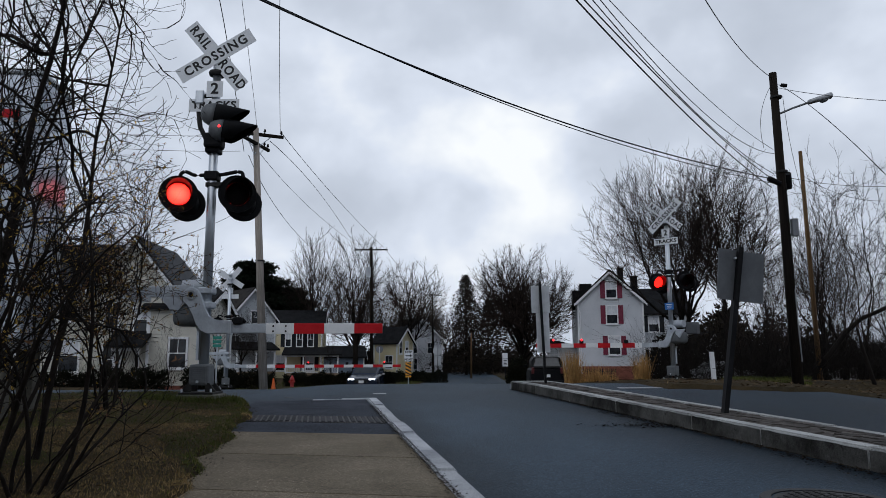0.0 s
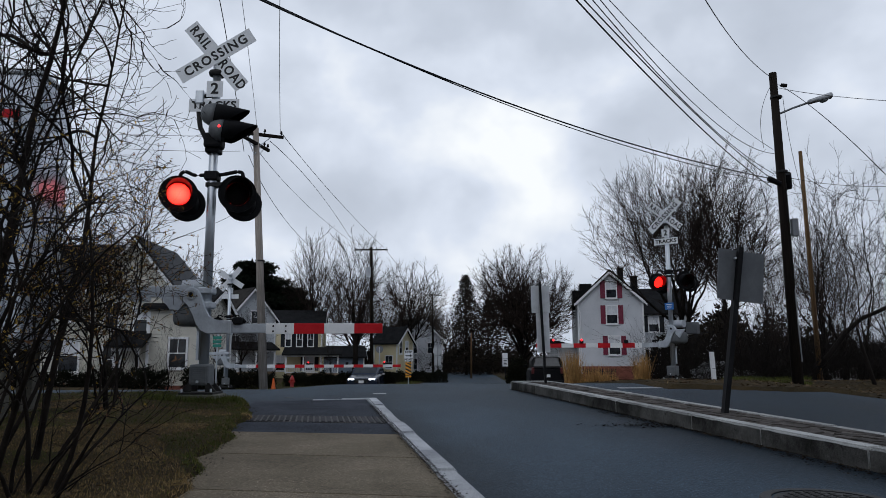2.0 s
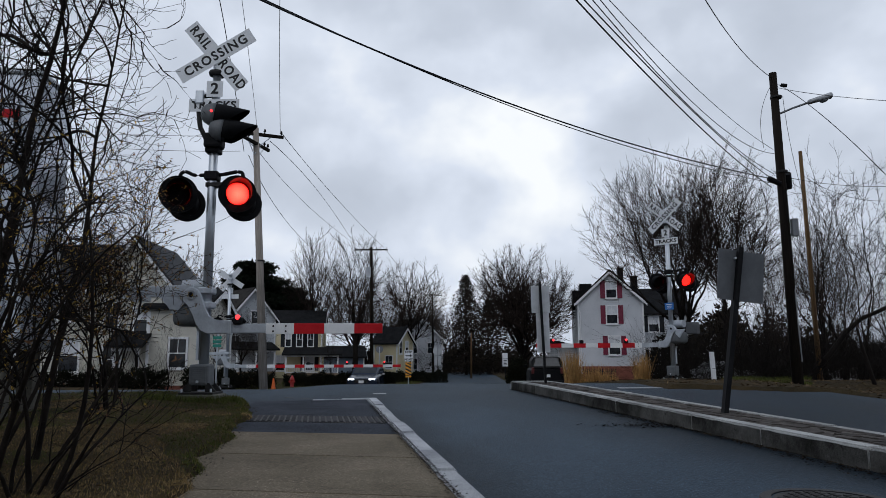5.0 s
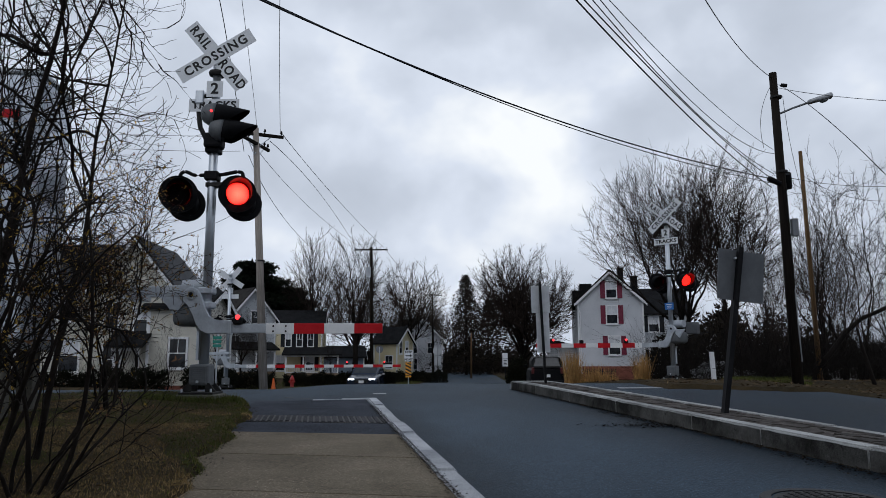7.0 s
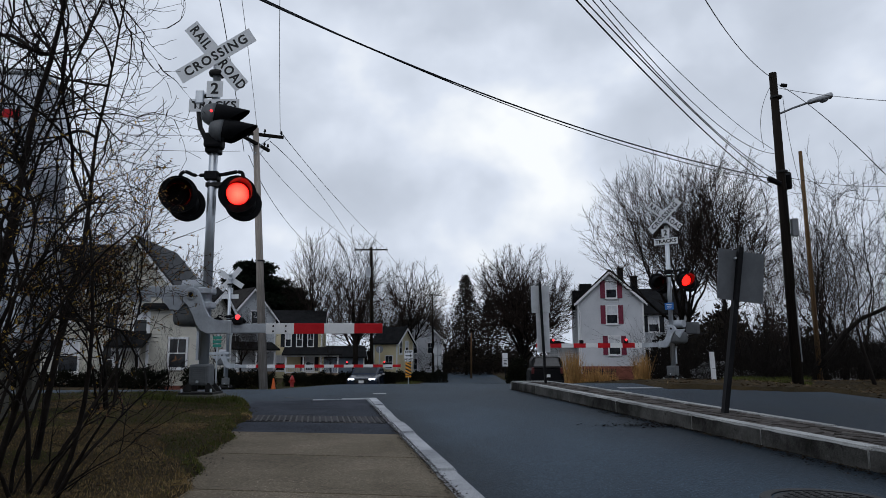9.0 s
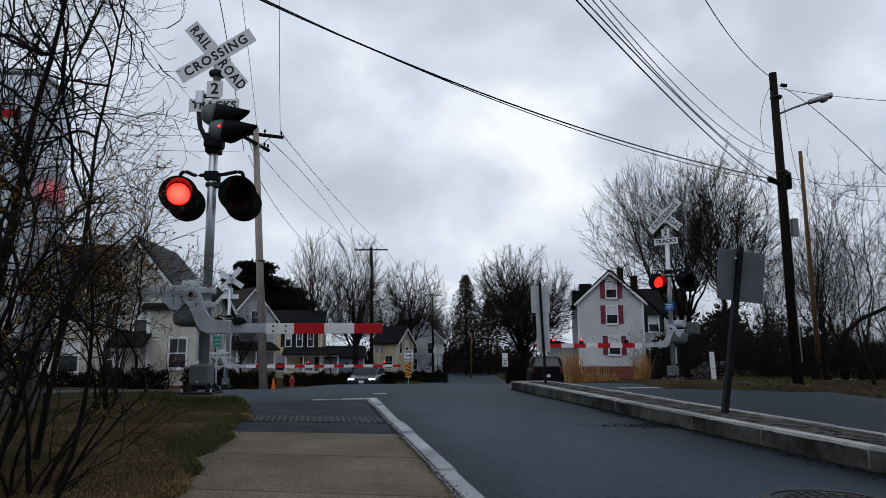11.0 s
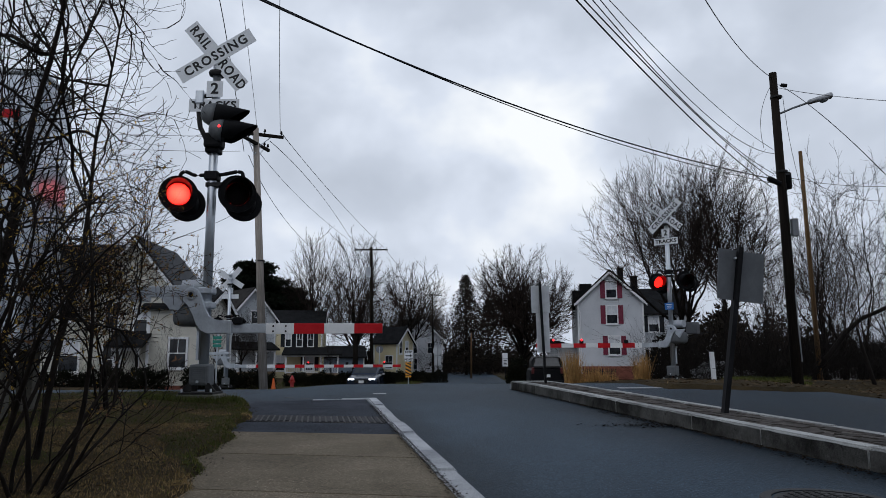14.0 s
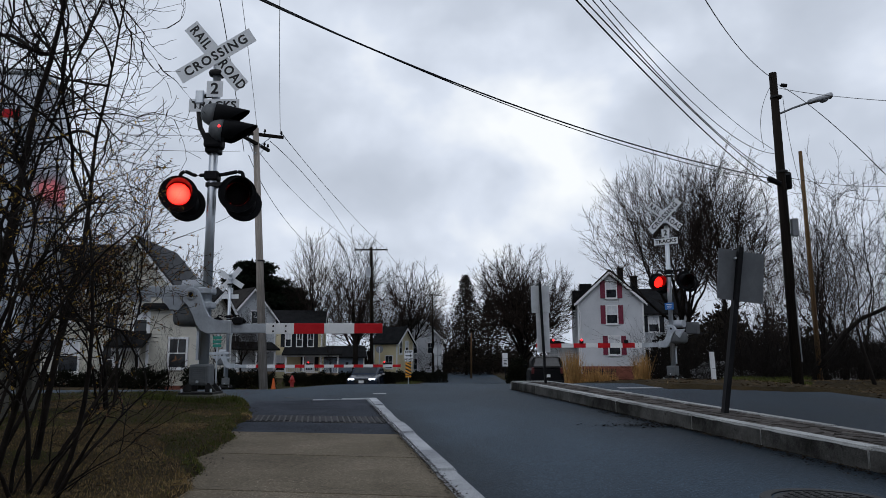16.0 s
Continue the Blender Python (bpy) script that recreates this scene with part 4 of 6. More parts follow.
def porch(t, x0, x1, y, depth, z, roofz, wallmat, posts=4, rail=True):
    """An open porch along a front wall at y, between x0 and x1."""
    p = part("porch_floor", bm_box(x1 - x0, depth, 0.25, pose((x0 + x1) / 2, y - depth / 2, z - 0.13), 0), WOODRAIL, t)
    bm = bmesh.new()
    pts = [(x0 - 0.3, y + 0.0, roofz + 0.75), (x1 + 0.3, y + 0.0, roofz + 0.75), (x1 + 0.3, y - depth - 0.35, roofz), (x0 - 0.3, y - depth - 0.35, roofz)]
    vs = [bm.verts.new(q) for q in pts] + [bm.verts.new((q[0], q[1], q[2] - 0.14)) for q in pts]
    for f in ((0, 1, 2, 3), (7, 6, 5, 4), (0, 4, 5, 1), (1, 5, 6, 2), (2, 6, 7, 3), (3, 7, 4, 0)):
        bm.faces.new([vs[i] for i in f])
    bmesh.ops.recalc_face_normals(bm, faces=bm.faces[:])
    part("porch_roof", bm, SHINGLE, t)
    part("porch_beam", bm_box(x1 - x0, 0.16, 0.24, pose((x0 + x1) / 2, y - depth + 0.08, roofz - 0.17), 0), TRIMWHITE, t)
    for k in range(posts):
        x = x0 + 0.1 + (x1 - x0 - 0.2) * k / (posts - 1)
        part("porch_post", bm_box(0.14, 0.14, roofz - z - 0.2, pose(x, y - depth + 0.08, (z + roofz) / 2 - 0.1), 0.01), TRIMWHITE, t)
    if rail:
        bm = bm_box(x1 - x0, 0.06, 0.07, pose((x0 + x1) / 2, y - depth + 0.08, z + 0.85), 0)
        bm_box(x1 - x0, 0.06, 0.06, pose((x0 + x1) / 2, y - depth + 0.08, z + 0.12), 0, bm)
        n = int((x1 - x0) / 0.18)
        for k in range(n):
            bm_box(0.04, 0.04, 0.7, pose(x0 + (k + 0.5) * (x1 - x0) / n, y - depth + 0.08, z + 0.48), 0, bm)
        part("porch_railing", bm, TRIMWHITE, t)


# white house with burgundy shutters, gable to the crossing
WH = house("house", pose(15.05, 66.0, -0.95, 0, 0, -7), 5.5, 8.6, 6.65, 9.15, "y", CLAP_WHITE, SHINGLE, "white clapboard house with burgundy shutters and dark gable roof",
           windows=(("f", 0.12, 7.6, 0.82, 1.45, SHUTTER_RED), ("f", 0.12, 5.4, 0.86, 1.5, SHUTTER_RED), ("f", 0.25, 2.75, 0.9, 1.5, SHUTTER_RED)),
           course=0.17, base=0.0, chimneys=((1.35, -1.2, 9.8, 0.5),))
W2 = house("house_wing", pose(19.7, 69.0, -0.8, 0, 0, -3), 6.0, 6.0, 5.7, 8.0, "x", CLAP_WHITE, SHINGLE, "white clapboard rear wing with a steep dark roof",
           windows=(("f", -0.05, 4.6, 0.85, 1.35, SHUTTER_DARK), ("f", -0.05, 1.6, 0.85, 1.2, SHUTTER_DARK)), course=0.17, chimneys=((-1.0, 0.3, 9.4, 0.6),))
part("dormer", bm_box(0.9, 2.0, 1.7, pose(-2.5, 0.5, 7.0), 0.02), SHINGLE, WH)
part("dormer", bm_box(1.1, 2.0, 1.9, pose(-1.7, 1.0, 7.6), 0.02), SHINGLE, WH)
part("plinth", bm_box(5.58, 0.12, 1.1, pose(0, -4.34, 0.42), 0.01), BRICK, WH, "red brick plinth")
part("side_porch", bm_box(2.6, 4.0, 2.9, pose(-4.1, 1.5, 1.45), 0), CLAP_WHITE, WH)
part("side_porch_roof", bm_slab([(-1.6, -2.3), (1.5, -2.3), (1.5, 2.3), (-1.6, 2.3)], 0.3, pose(-4.1, 1.5, 3.0, 0, 12, 0)), SHINGLE, WH)
bm = bmesh.new()
for k in range(6):
    bm_box(0.05, 0.05, 1.0, pose(-5.2 + 0.4 * k, -0.56, 1.9), 0, bm)
    bm_box(2.3, 0.04, 0.04, pose(-4.2, -0.56, 1.4 + 0.2 * k), 0, bm)
part("side_porch_lattice", bm, TRIMWHITE, WH)
part("downpipe", bm_tube([(-2.6, -4.38, 0.3), (-2.6, -4.38, 5.6), (-2.8, -4.42, 6.0)], 0.05, 6), TRIMWHITE, WH)
G2 = house("shed", pose(23.3, 66.5, -0.5, 0, 0, 30), 2.6, 4.0, 2.0, 3.4, "y", CLAP_GREY, SHINGLE, "small pale grey clapboard shed with gable roof")
porch(W2, -2.6, 2.8, -3.0, 1.6, 0.4, 0.45, CLAP_WHITE, 3, True)

# left-hand houses across the side street
LH = house("house", pose(-19.7, 40.0, -0.5, 0, 0, 3), 5.2, 6.0, 5.15, 7.6, "x", CLAP_BEIGE, SHINGLE_GREY, "large pale clapboard house with grey roof behind a hedge",
           windows=(("f", -2.3, 4.05, 0.9, 1.5, None), ("f", 0.0, 4.05, 0.9, 1.5, None), ("f", 2.2, 4.05, 0.8, 1.5, None), ("f", -2.3, 1.5, 0.95, 1.6, None), ("f", 0.2, 1.5, 0.95, 1.6, None), ("f", 2.2, 1.5, 0.95, 1.6, None)), course=0.17)
LG = house("house_wing", pose(-15.95, 39.2, -0.5, 0, 0, 3), 3.9, 6.2, 5.1, 7.45, "y", CLAP_BEIGE, SHINGLE_GREY, "gabled pale clapboard wing with white rake boards",
           windows=(("f", 0.45, 3.3, 0.62, 1.2, None), ("f", -1.0, 3.5, 0.62, 1.3, None), ("f", -0.9, 1.3, 0.8, 1.5, None)), course=0.17)
porch(LG, -0.5, 0.8, -3.1, 1.0, 0.3, 2.0, CLAP_BEIGE, 2, False)
LW = house("house_wing", pose(-13.7, 39.0, -0.5, 0, 0, 3), 2.6, 6.0, 3.9, 5.0, "x", CLAP_BEIGE, SHINGLE, "low pale clapboard wing behind a hedge", windows=(("f", 0.2, 1.6, 0.8, 1.4, None),), course=0.17)
H2 = house("house", pose(-21.4, 75.0, -1.05, 0, 0, -50), 6.0, 5.0, 6.0, 8.9, "x", CLAP_GREY, SHINGLE_BROWN, "grey-white clapboard house with brown shingle roof",
           windows=(("r", 0.2, 6.0, 0.7, 1.2, None), ("r", -1.8, 3.4, 0.8, 1.4, None), ("f", -1.2, 3.6, 0.8, 1.4, None), ("f", 1.2, 1.2, 0.8, 1.4, None)), course=0.17)
before = set(H2.children_recursive)
porch(H2, -2.3, 1.9, -3.0, 1.6, 0.5, 2.75, CLAP_GREY, 3, False)
for ob in [o for o in H2.children_recursive if o not in before]:
    ob.data.transform(pose(0, 0, 0, 0, 0, 90))
H3 = house("house", pose(-15.9, 78.0, -1.3, 0, 0, 6), 5.6, 6.4, 5.5, 7.1, "x", CLAP_YELLOW, SHINGLE, "cream clapboard house with dark shutters and a front porch",
           windows=(("f", -0.65, 4.05, 0.5, 1.5, SHUTTER_DARK), ("f", 0.5, 4.05, 0.5, 1.5, SHUTTER_DARK), ("f", 1.65, 4.05, 0.5, 1.5, SHUTTER_DARK), ("f", 1.6, 1.6, 0.8, 1.5, SHUTTER_DARK), ("f", -1.4, 1.6, 0.8, 1.5, None)), course=0.17)
porch(H3, -0.7, 4.7, -3.2, 2.2, 0.55, 2.5, CLAP_YELLOW, 4)
H5 = house("garage", pose(-12.0, 82.0, -1.3, 0, 0, 10), 5.4, 6.0, 2.2, 3.3, "x", CLAP_BLUE, SHINGLE, "low blue-grey clapboard garage behind bare trees", course=0.18)
H4 = house("house", pose(-5.95, 86.0, -1.3, 0, 0, -24), 3.0, 4.2, 3.9, 5.6, "x", CLAP_YELLOW, SHINGLE, "small cream house with dark roof behind a bare tree",
           windows=(("r", -1.2, 3.3, 0.6, 1.4, None), ("r", 0.4, 3.3, 0.6, 1.4, None), ("r", 1.2, 1.3, 0.9, 1.5, None), ("f", 0.5, 1.6, 0.9, 1.4, None)), course=0.18)
H6 = house("house", pose(-4.6, 102.0, -1.3, 0, 0, 25), 6.0, 8.0, 4.6, 7.4, "y", CLAP_WHITE, SHINGLE, "white house far down the road",
           windows=(("f", -1.2, 3.4, 0.8, 1.4, None), ("f", 1.2, 3.4, 0.8, 1.4, None), ("f", -1.2, 1.2, 0.8, 1.4, None)), course=0.2)
# ---- kerbs, pavement, median ----
def street_block(v0, v1, u0, u1, bottom, top, bevel=0.0, skew=0.0):
    """A stone between v0..v1 and u0..u1, its faces following the slope of the street."""
    bm = bm_box(1, 1, 1, pose(0, 0, 0.0), 0)
    for w in bm.verts:
        v = v0 if w.co.x < 0 else v1
        x, y = street(v, (u0 if w.co.y < 0 else u1) + skew * v)
        w.co = (x, y, level(x, y) + (bottom if w.co.z < 0 else top))
    if bevel:
        bmesh.ops.bevel(bm, geom=bm.edges[:], offset=bevel, segments=2, affect="EDGES")
    return bm


pavement = tagged(part("pavement", street_block(-0.90, 0.835, -6.0, 11.4, -0.3, -0.028), ASPHALT_PATH), "asphalt and concrete pavement beside the street", "pavement", kind="structure")
kerb_line = tagged(part("kerb", street_block(0.842, 0.975, -6.0, 11.2, -0.3, -0.03), ASPHALT_PATH), "granite kerb of separate stones", "kerb", kind="structure")
# asphalt strip of pavement before the crossing
part("asphalt_patch", street_block(-0.86, 0.827, 6.9, 11.35, -0.2, -0.004), ASPHALT_PATH, pavement, "dark asphalt patch")
rnd = random.Random(4)
joint = 1.425
skew = -0.36          # the joints lie aslant to the kerb
edges = [7.23 - joint * k for k in range(9)]
for a, b in zip(edges[1:], edges):
    slab = part("slab", street_block(-0.86 + rnd.uniform(-0.02, 0.02), 0.825, a + 0.011, b - 0.011, -0.12, rnd.uniform(0.000, 0.006), 0.005, skew), CONCRETE, pavement)
# tactile strip of upright ribs
for k in range(25):
    v = -0.80 + 1.59 * k / 24
    part("rib", street_block(v - 0.022, v + 0.022, 8.22, 8.84, -0.03, 0.006 + 0.002 * (k % 3), 0.004, skew), RIB, pavement)
part("rib_bed", street_block(-0.84, 0.79, 8.18, 8.88, -0.03, 0.0008, 0.0, skew), IRON, pavement)
# kerb stones beside the pavement
cuts = [11.28, 10.1, 8.96, 7.85, 6.98, 5.83, 4.92, 3.8, 2.7, 1.6, 0.5, -0.8, -2.2]
for a, b in zip(cuts[1:], cuts):
    sh = rnd.uniform(-0.022, 0.022)
    part("kerb_stone", street_block(0.832 + sh, 0.985 + sh, a + 0.014, b - 0.014, -0.2, 0.012 + rnd.uniform(-0.010, 0.012), 0.018), GRANITE, kerb_line)
part("kerb_stone", street_block(0.45, 0.97, 11.27, 11.40, -0.2, 0.012, 0.012), GRANITE, kerb_line)
part("kerb_stone", street_block(0.0, 0.44, 11.29, 11.38, -0.2, 0.004, 0.012), GRANITE, kerb_line)

median = tagged(part("median", street_block(3.98, 4.62, -6, 13.9, -0.3, 0.095), DIRT), "narrow raised median with granite kerbs and clay pavers", "median", kind="structure")
cut = 14.0
for ln in (1.6, 1.7, 1.75, 1.91, 1.18, 1.25, 1.2, 1.3, 1.1, 1.25, 1.2, 1.3, 1.2):
    tw = rnd.uniform(-0.003, 0.003)
    stone = part("kerb_stone", street_block(3.93 + tw, 4.075 + tw, cut - ln + 0.008, cut - 0.008, -0.25, 0.118 + rnd.uniform(-0.006, 0.006), 0.014), KERB_LIGHT, median)
    # dark face strip, stains with the kerb's shade painted in; ragged upper edge
    bm = bmesh.new()
    lo, hi = [], []
    for q in range(13):
        uu = cut - ln + 0.008 + (ln - 0.016) * q / 12
        x, y = street(3.926 + tw, uu)
        lo.append(bm.verts.new((x, y, level(x, y) - 0.06)))
        hi.append(bm.verts.new((x, y, level(x, y) + 0.096 + rnd.uniform(-0.005, 0.004))))
    for q in range(12):
        bm.faces.new((lo[q + 1], lo[q], hi[q], hi[q + 1]))
    part("grime", bm, KERB_STAIN_SHADE, stone, "dark stained kerb face with its shade in the colour")
    part("edge_stone", street_block(4.60, 4.72, cut - ln + 0.008, cut - 0.008, -0.25, 0.112 + rnd.uniform(-0.006, 0.006), 0.012), KERB_LIGHT, median)
    cut -= ln
part("kerb_stone", street_block(3.95, 4.72, 13.99, 14.14, -0.25, 0.11, 0.02), KERB_LIGHT, median)
k = 0
for row in range(66):
    for col in range(5):
        if k >= 298:
            break
        u0 = 13.6 - 0.205 * row
        v0 = 4.085 + 0.102 * col
        part("paver", street_block(v0 + 0.004, v0 + 0.098, u0 - 0.197 + 0.1 * (col % 2), u0 + 0.1 * (col % 2), 0.06, 0.104 + rnd.uniform(-0.007, 0.007)), PAVER, median)
        k += 1
bm = bmesh.new()
for row in range(60, 92):
    for col in range(5):
        u0 = 13.6 - 0.205 * row
        v0 = 4.085 + 0.102 * col
        if u0 > -4:
            tmp = street_block(v0 + 0.004, v0 + 0.098, u0 - 0.197 + 0.1 * (col % 2), u0 + 0.1 * (col % 2), 0.06, 0.100 + rnd.uniform(-0.007, 0.007))
            me = bpy.data.meshes.new("tmp")
            tmp.to_mesh(me)
            tmp.free()
            bm.from_mesh(me)
            bpy.data.meshes.remove(me)
tagged(part("paver_rest", bm, PAVER, median), kind="stuff")


def flat_mark(name, corners, label, material=ROADPAINT, lift=-0.045):
    bm = bmesh.new()
    bm.faces.new([bm.verts.new((x, y, level(x, y) + lift)) for x, y in corners])
    g = bmesh.ops.extrude_face_region(bm, geom=bm.faces[:])
    for w in g["geom"]:
        if isinstance(w, bmesh.types.BMVert):
            w.co.z += 0.003
    bmesh.ops.recalc_face_normals(bm, faces=bm.faces[:])
    return tagged(part(name, bm, material), label, "road marking", kind="structure")


flat_mark("stop_line", [(3.55, 14.55), (5.0, 14.75), (5.05, 15.1), (3.6, 14.95)], "worn white stop line on asphalt")
flat_mark("road_dash", [(-1.27, 12.95), (-1.03, 12.95), (-1.05, 13.25), (-1.29, 13.25)], "worn white dash on asphalt")
flat_mark("edge_line", [(-1.2, 31.5), (3.6, 31.5), (3.6, 31.75), (-1.2, 31.75)], "faded white line across the road")
flat_mark("road_seam", [(-2.75, 12.45), (-1.7, 11.5), (-1.68, 11.54), (-2.72, 12.52)], "dark seam in the asphalt", CABLE)
flat_mark("road_patch", [(0.5, 18.5), (2.2, 18.2), (2.4, 19.2), (0.6, 19.6)], "darker asphalt patch", ASPHALT_PATH)

mh = thing("manhole_cover", Matrix.Translation((2.22, 4.27, level(2.22, 4.27) - 0.05)), "round cast iron manhole cover in asphalt", "manhole")
part("frame_ring", bm_lathe([(0.30, 0.0), (0.30, 0.012), (0.36, 0.012), (0.37, 0.0)], Matrix(), 40), IRON, mh)
bm = bm_lathe([(0.001, 0.008), (0.285, 0.008), (0.29, 0.0)], Matrix(), 40)
for i in range(-4, 5):
    for j in range(-4, 5):
        if i * i + j * j < 18:
            bm_box(0.034, 0.034, 0.008, pose(i * 0.06, j * 0.06, 0.011), 0, bm)
part("lid", bm, IRON, mh)

# ---- turf, litter ----
def blades(name, count, place, tall, wide, material, label, seed, tilt=0.5, category="grass"):
    """Loose blades: narrow three-cornered leaves that stand where place() says."""
    r = random.Random(seed)
    verts, faces = [], []
    while len(faces) < count:
        q = place(r)
        if q is None:
            continue
        x, y, z = q
        a, h = r.uniform(0, 6.283), tall * r.uniform(0.4, 1.2)
        w = wide * r.uniform(0.7, 1.3)
        dx, dy = math.cos(a) * w, math.sin(a) * w
        lx, ly = r.gauss(0, tilt) * h, r.gauss(0, tilt) * h
        n = len(verts)
        verts += [(x - dx, y - dy, z - 0.01), (x + dx, y + dy, z - 0.01), (x + lx, y + ly, z + h)]
        faces.append((n, n + 1, n + 2))
    return tagged(raw(name, verts, faces, material), label, category, kind="stuff")


def turf_spot(green):
    def place(r):
        y = 3.0 + 7.8 * r.random() ** 0.8
        x = turf_edge(y) + 0.04 - 5.5 * r.random() ** 1.3
        if y > 10.8 or not is_turf(x - 0.06, y):
            return None
        g = noise.noise((x * 0.8, y * 0.8, 7)) + 0.35 * smooth(8.2, 9.6, y) - 0.25 * smooth(6.5, 5.2, y) * 0 + 0.25 * (1 - smooth(0.1, 0.5, turf_edge(y) - x))
        if (g > 0.05) != green and r.random() < 0.92:
            return None
        return (x, y, hill(x, y))
    return place


blades("grass", 50000, turf_spot(True), 0.024, 0.0029, BLADE_GREEN, "short green winter grass in patches", 3)
blades("dry_grass", 56000, turf_spot(False), 0.020, 0.0028, BLADE_DRY, "short straw-coloured dry grass", 4, 0.9)


def tuft(r):
    a, q = r.uniform(0, 6.283), 0.32 + 0.28 * r.random()
    x, y = -3.31 + math.cos(a) * q * 1.3, 9.8 - abs(math.sin(a)) * q * 1.2
    return (x, y, hill(x, y)) if is_turf(x, y) else None


blades("grass_tuft", 1500, tuft, 0.075, 0.005, BLADE_GREEN, "longer green grass round the signal's foundation", 5)


def litter(name, count, place, size, material, label, seed, lift=0.006):
    """Small fallen leaves, each a bent four-cornered scrap."""
    r = random.Random(seed)
    verts, faces = [], []
    while len(faces) < 2 * count:
        q = place(r)
        if q is None:
            continue
        x, y, z = q
        a, s = r.uniform(0, 6.283), size * r.uniform(0.5, 1.3)
        c, d = math.cos(a) * s, math.sin(a) * s
        n = len(verts)
        verts += [(x - c, y - d, z + lift), (x + d * 0.6, y - c * 0.6, z + lift + s * r.uniform(0, 0.6)), (x + c, y + d, z + lift + s * 0.2), (x - d * 0.6, y + c * 0.6, z + lift + s * r.uniform(0, 0.6))]
        faces += [(n, n + 1, n + 2), (n, n + 2, n + 3)]
    return tagged(raw(name, verts, faces, material), label, "leaves", kind="stuff")


def turf_any(r):
    y = r.uniform(3.0, 10.8)
    x = turf_edge(y) - 0.02 - 5 * r.random()
    return (x, y, hill(x, y) + 0.015) if is_turf(x, y) else None


def gutter(r):
    u = r.uniform(2, 13.8)
    v = 3.92 - abs(r.gauss(0, 0.05 + 0.06 * (math.sin(u * 1.7) > 0.2)))
    x, y = street(v, u)
    return (x, y, level(x, y) - 0.05)


def slab_edge(r):
    u = r.uniform(3, 10)
    v = (0.812 + r.gauss(0, 0.024)) if r.random() < 0.7 else (-0.74 + r.gauss(0, 0.06))
    x, y = street(v, u)
    return (x, y, level(x, y) + 0.012)


def verge_any(r):
    x, y = r.uniform(4.6, 16), r.uniform(12.8, 24)
    return (x, y, hill(x, y)) if is_verge(x, y - 0.2) else None


litter("fallen_leaves", 6500, turf_any, 0.015, LEAF_LITTER, "scattered brown fallen leaves on turf", 6)
litter("fallen_leaves", 3600, gutter, 0.013, GRIT, "dark leaf litter and grit along the kerb", 7)
litter("fallen_leaves", 2600, slab_edge, 0.009, GRIT, "leaf crumbs in the pavement joints", 8)
litter("fallen_leaves", 4200, verge_any, 0.045, LEAF_LITTER, "brown leaf litter on the dirt verge", 9)


def pile(r):
    x, y = 2.25 + r.gauss(0, 0.28), 8.0 + r.gauss(0, 0.12)
    return (x, y, level(x, y) - 0.048)


litter("leaf_pile", 260, pile, 0.02, BARK, "small heap of dark debris at the kerb", 10)


def verge_green(r):
    x, y = r.uniform(7.4, 11.5), r.uniform(18.0, 23.5)
    if not is_verge(x, y) or abs(x / y - 0.45) > 0.06 or noise.noise((x * 0.45, y * 0.45, 2)) < -0.3:
        return None
    return (x, y, hill(x, y))


blades("grass", 7000, verge_green, 0.14, 0.008, BLADE_GREEN, "ragged green grass on the verge", 11)
blades("dry_grass", 700, verge_any, 0.08, 0.007, BLADE_DRY, "dry brown grass on the verge", 12, 0.9)


def far_lawn(r):
    x, y = r.uniform(-14, 12), 35 + 40 * r.random()
    return (x, y, hill(x, y)) if is_far_yard(x, y) else None


blades("lawn", 12000, far_lawn, 0.10, 0.02, BLADE_GREEN, "thin winter lawn beyond the crossing", 13)

# ---- signs ----
def sign_post(name, base, top, wide, label, material=BLACKPAINT):
    base, top = Vector(base), Vector(top)
    t = thing(name, Matrix.Translation(base), label, "road sign", "road signs")
    d = top - base
    q = Matrix.Translation(d / 2) @ d.to_track_quat("Z", "Y").to_matrix().to_4x4()
    part("post", bm_box(wide, wide * 0.5, d.length + 0.1, q, 0.004), material, t)
    return t


s1 = sign_post("road_sign", (3.02, 7.80, 0.24), (3.30, 7.80, 2.02), 0.10, "square road sign seen from behind on a leaning dark post")
part("panel", bm_box(0.57, 0.004, 0.565, pose(0.287, 0.035, 1.505, 0, 6, 12), 0), SIGNBACK_DARK, s1, "bare aluminium sign back")
for zz in (1.4, 1.7):
    part("bolt", bm_rod((0.22, -0.03, zz), (0.22, 0.05, zz), 0.012, seg=6), GALV, s1)
s2 = sign_post("road_sign", (1.93, 13.6, 0.34), (1.86, 13.6, 2.24), 0.085, "two stacked road signs seen from behind on a black post")
part("panel", bm_box(0.37, 0.004, 0.52, pose(-0.06, 0.04, 1.62, 0, -1, 12), 0), SIGNBACK_PALE, s2, "pale grey sign back")
part("panel", bm_box(0.26, 0.004, 0.75, pose(-0.02, 0.04, 0.98, 0, -1, 12), 0), SIGNBACK_PALE, s2, "pale grey narrow sign back")
s3 = sign_post("road_sign", (-1.75, 36.0, -0.25), (-1.75, 36.0, 1.6), 0.07, "white arrow sign above a yellow-black striped marker", GALV)
s3.scale = (0.78, 0.78, 0.78)
part("post_foot", bm_box(0.07, 0.035, 0.9, pose(0, 0, -0.4), 0), GALV, s3)
kp = part("panel", bm_box(0.54, 0.004, 0.70, pose(0, -0.05, 1.52), 0), SIGNWHITE, s3)
words("lettering", "KEEP", 0.20, pose(0, -0.056, 1.75, 90), kp)
words("lettering", "RIGHT", 0.18, pose(0, -0.056, 1.27, 90), kp)
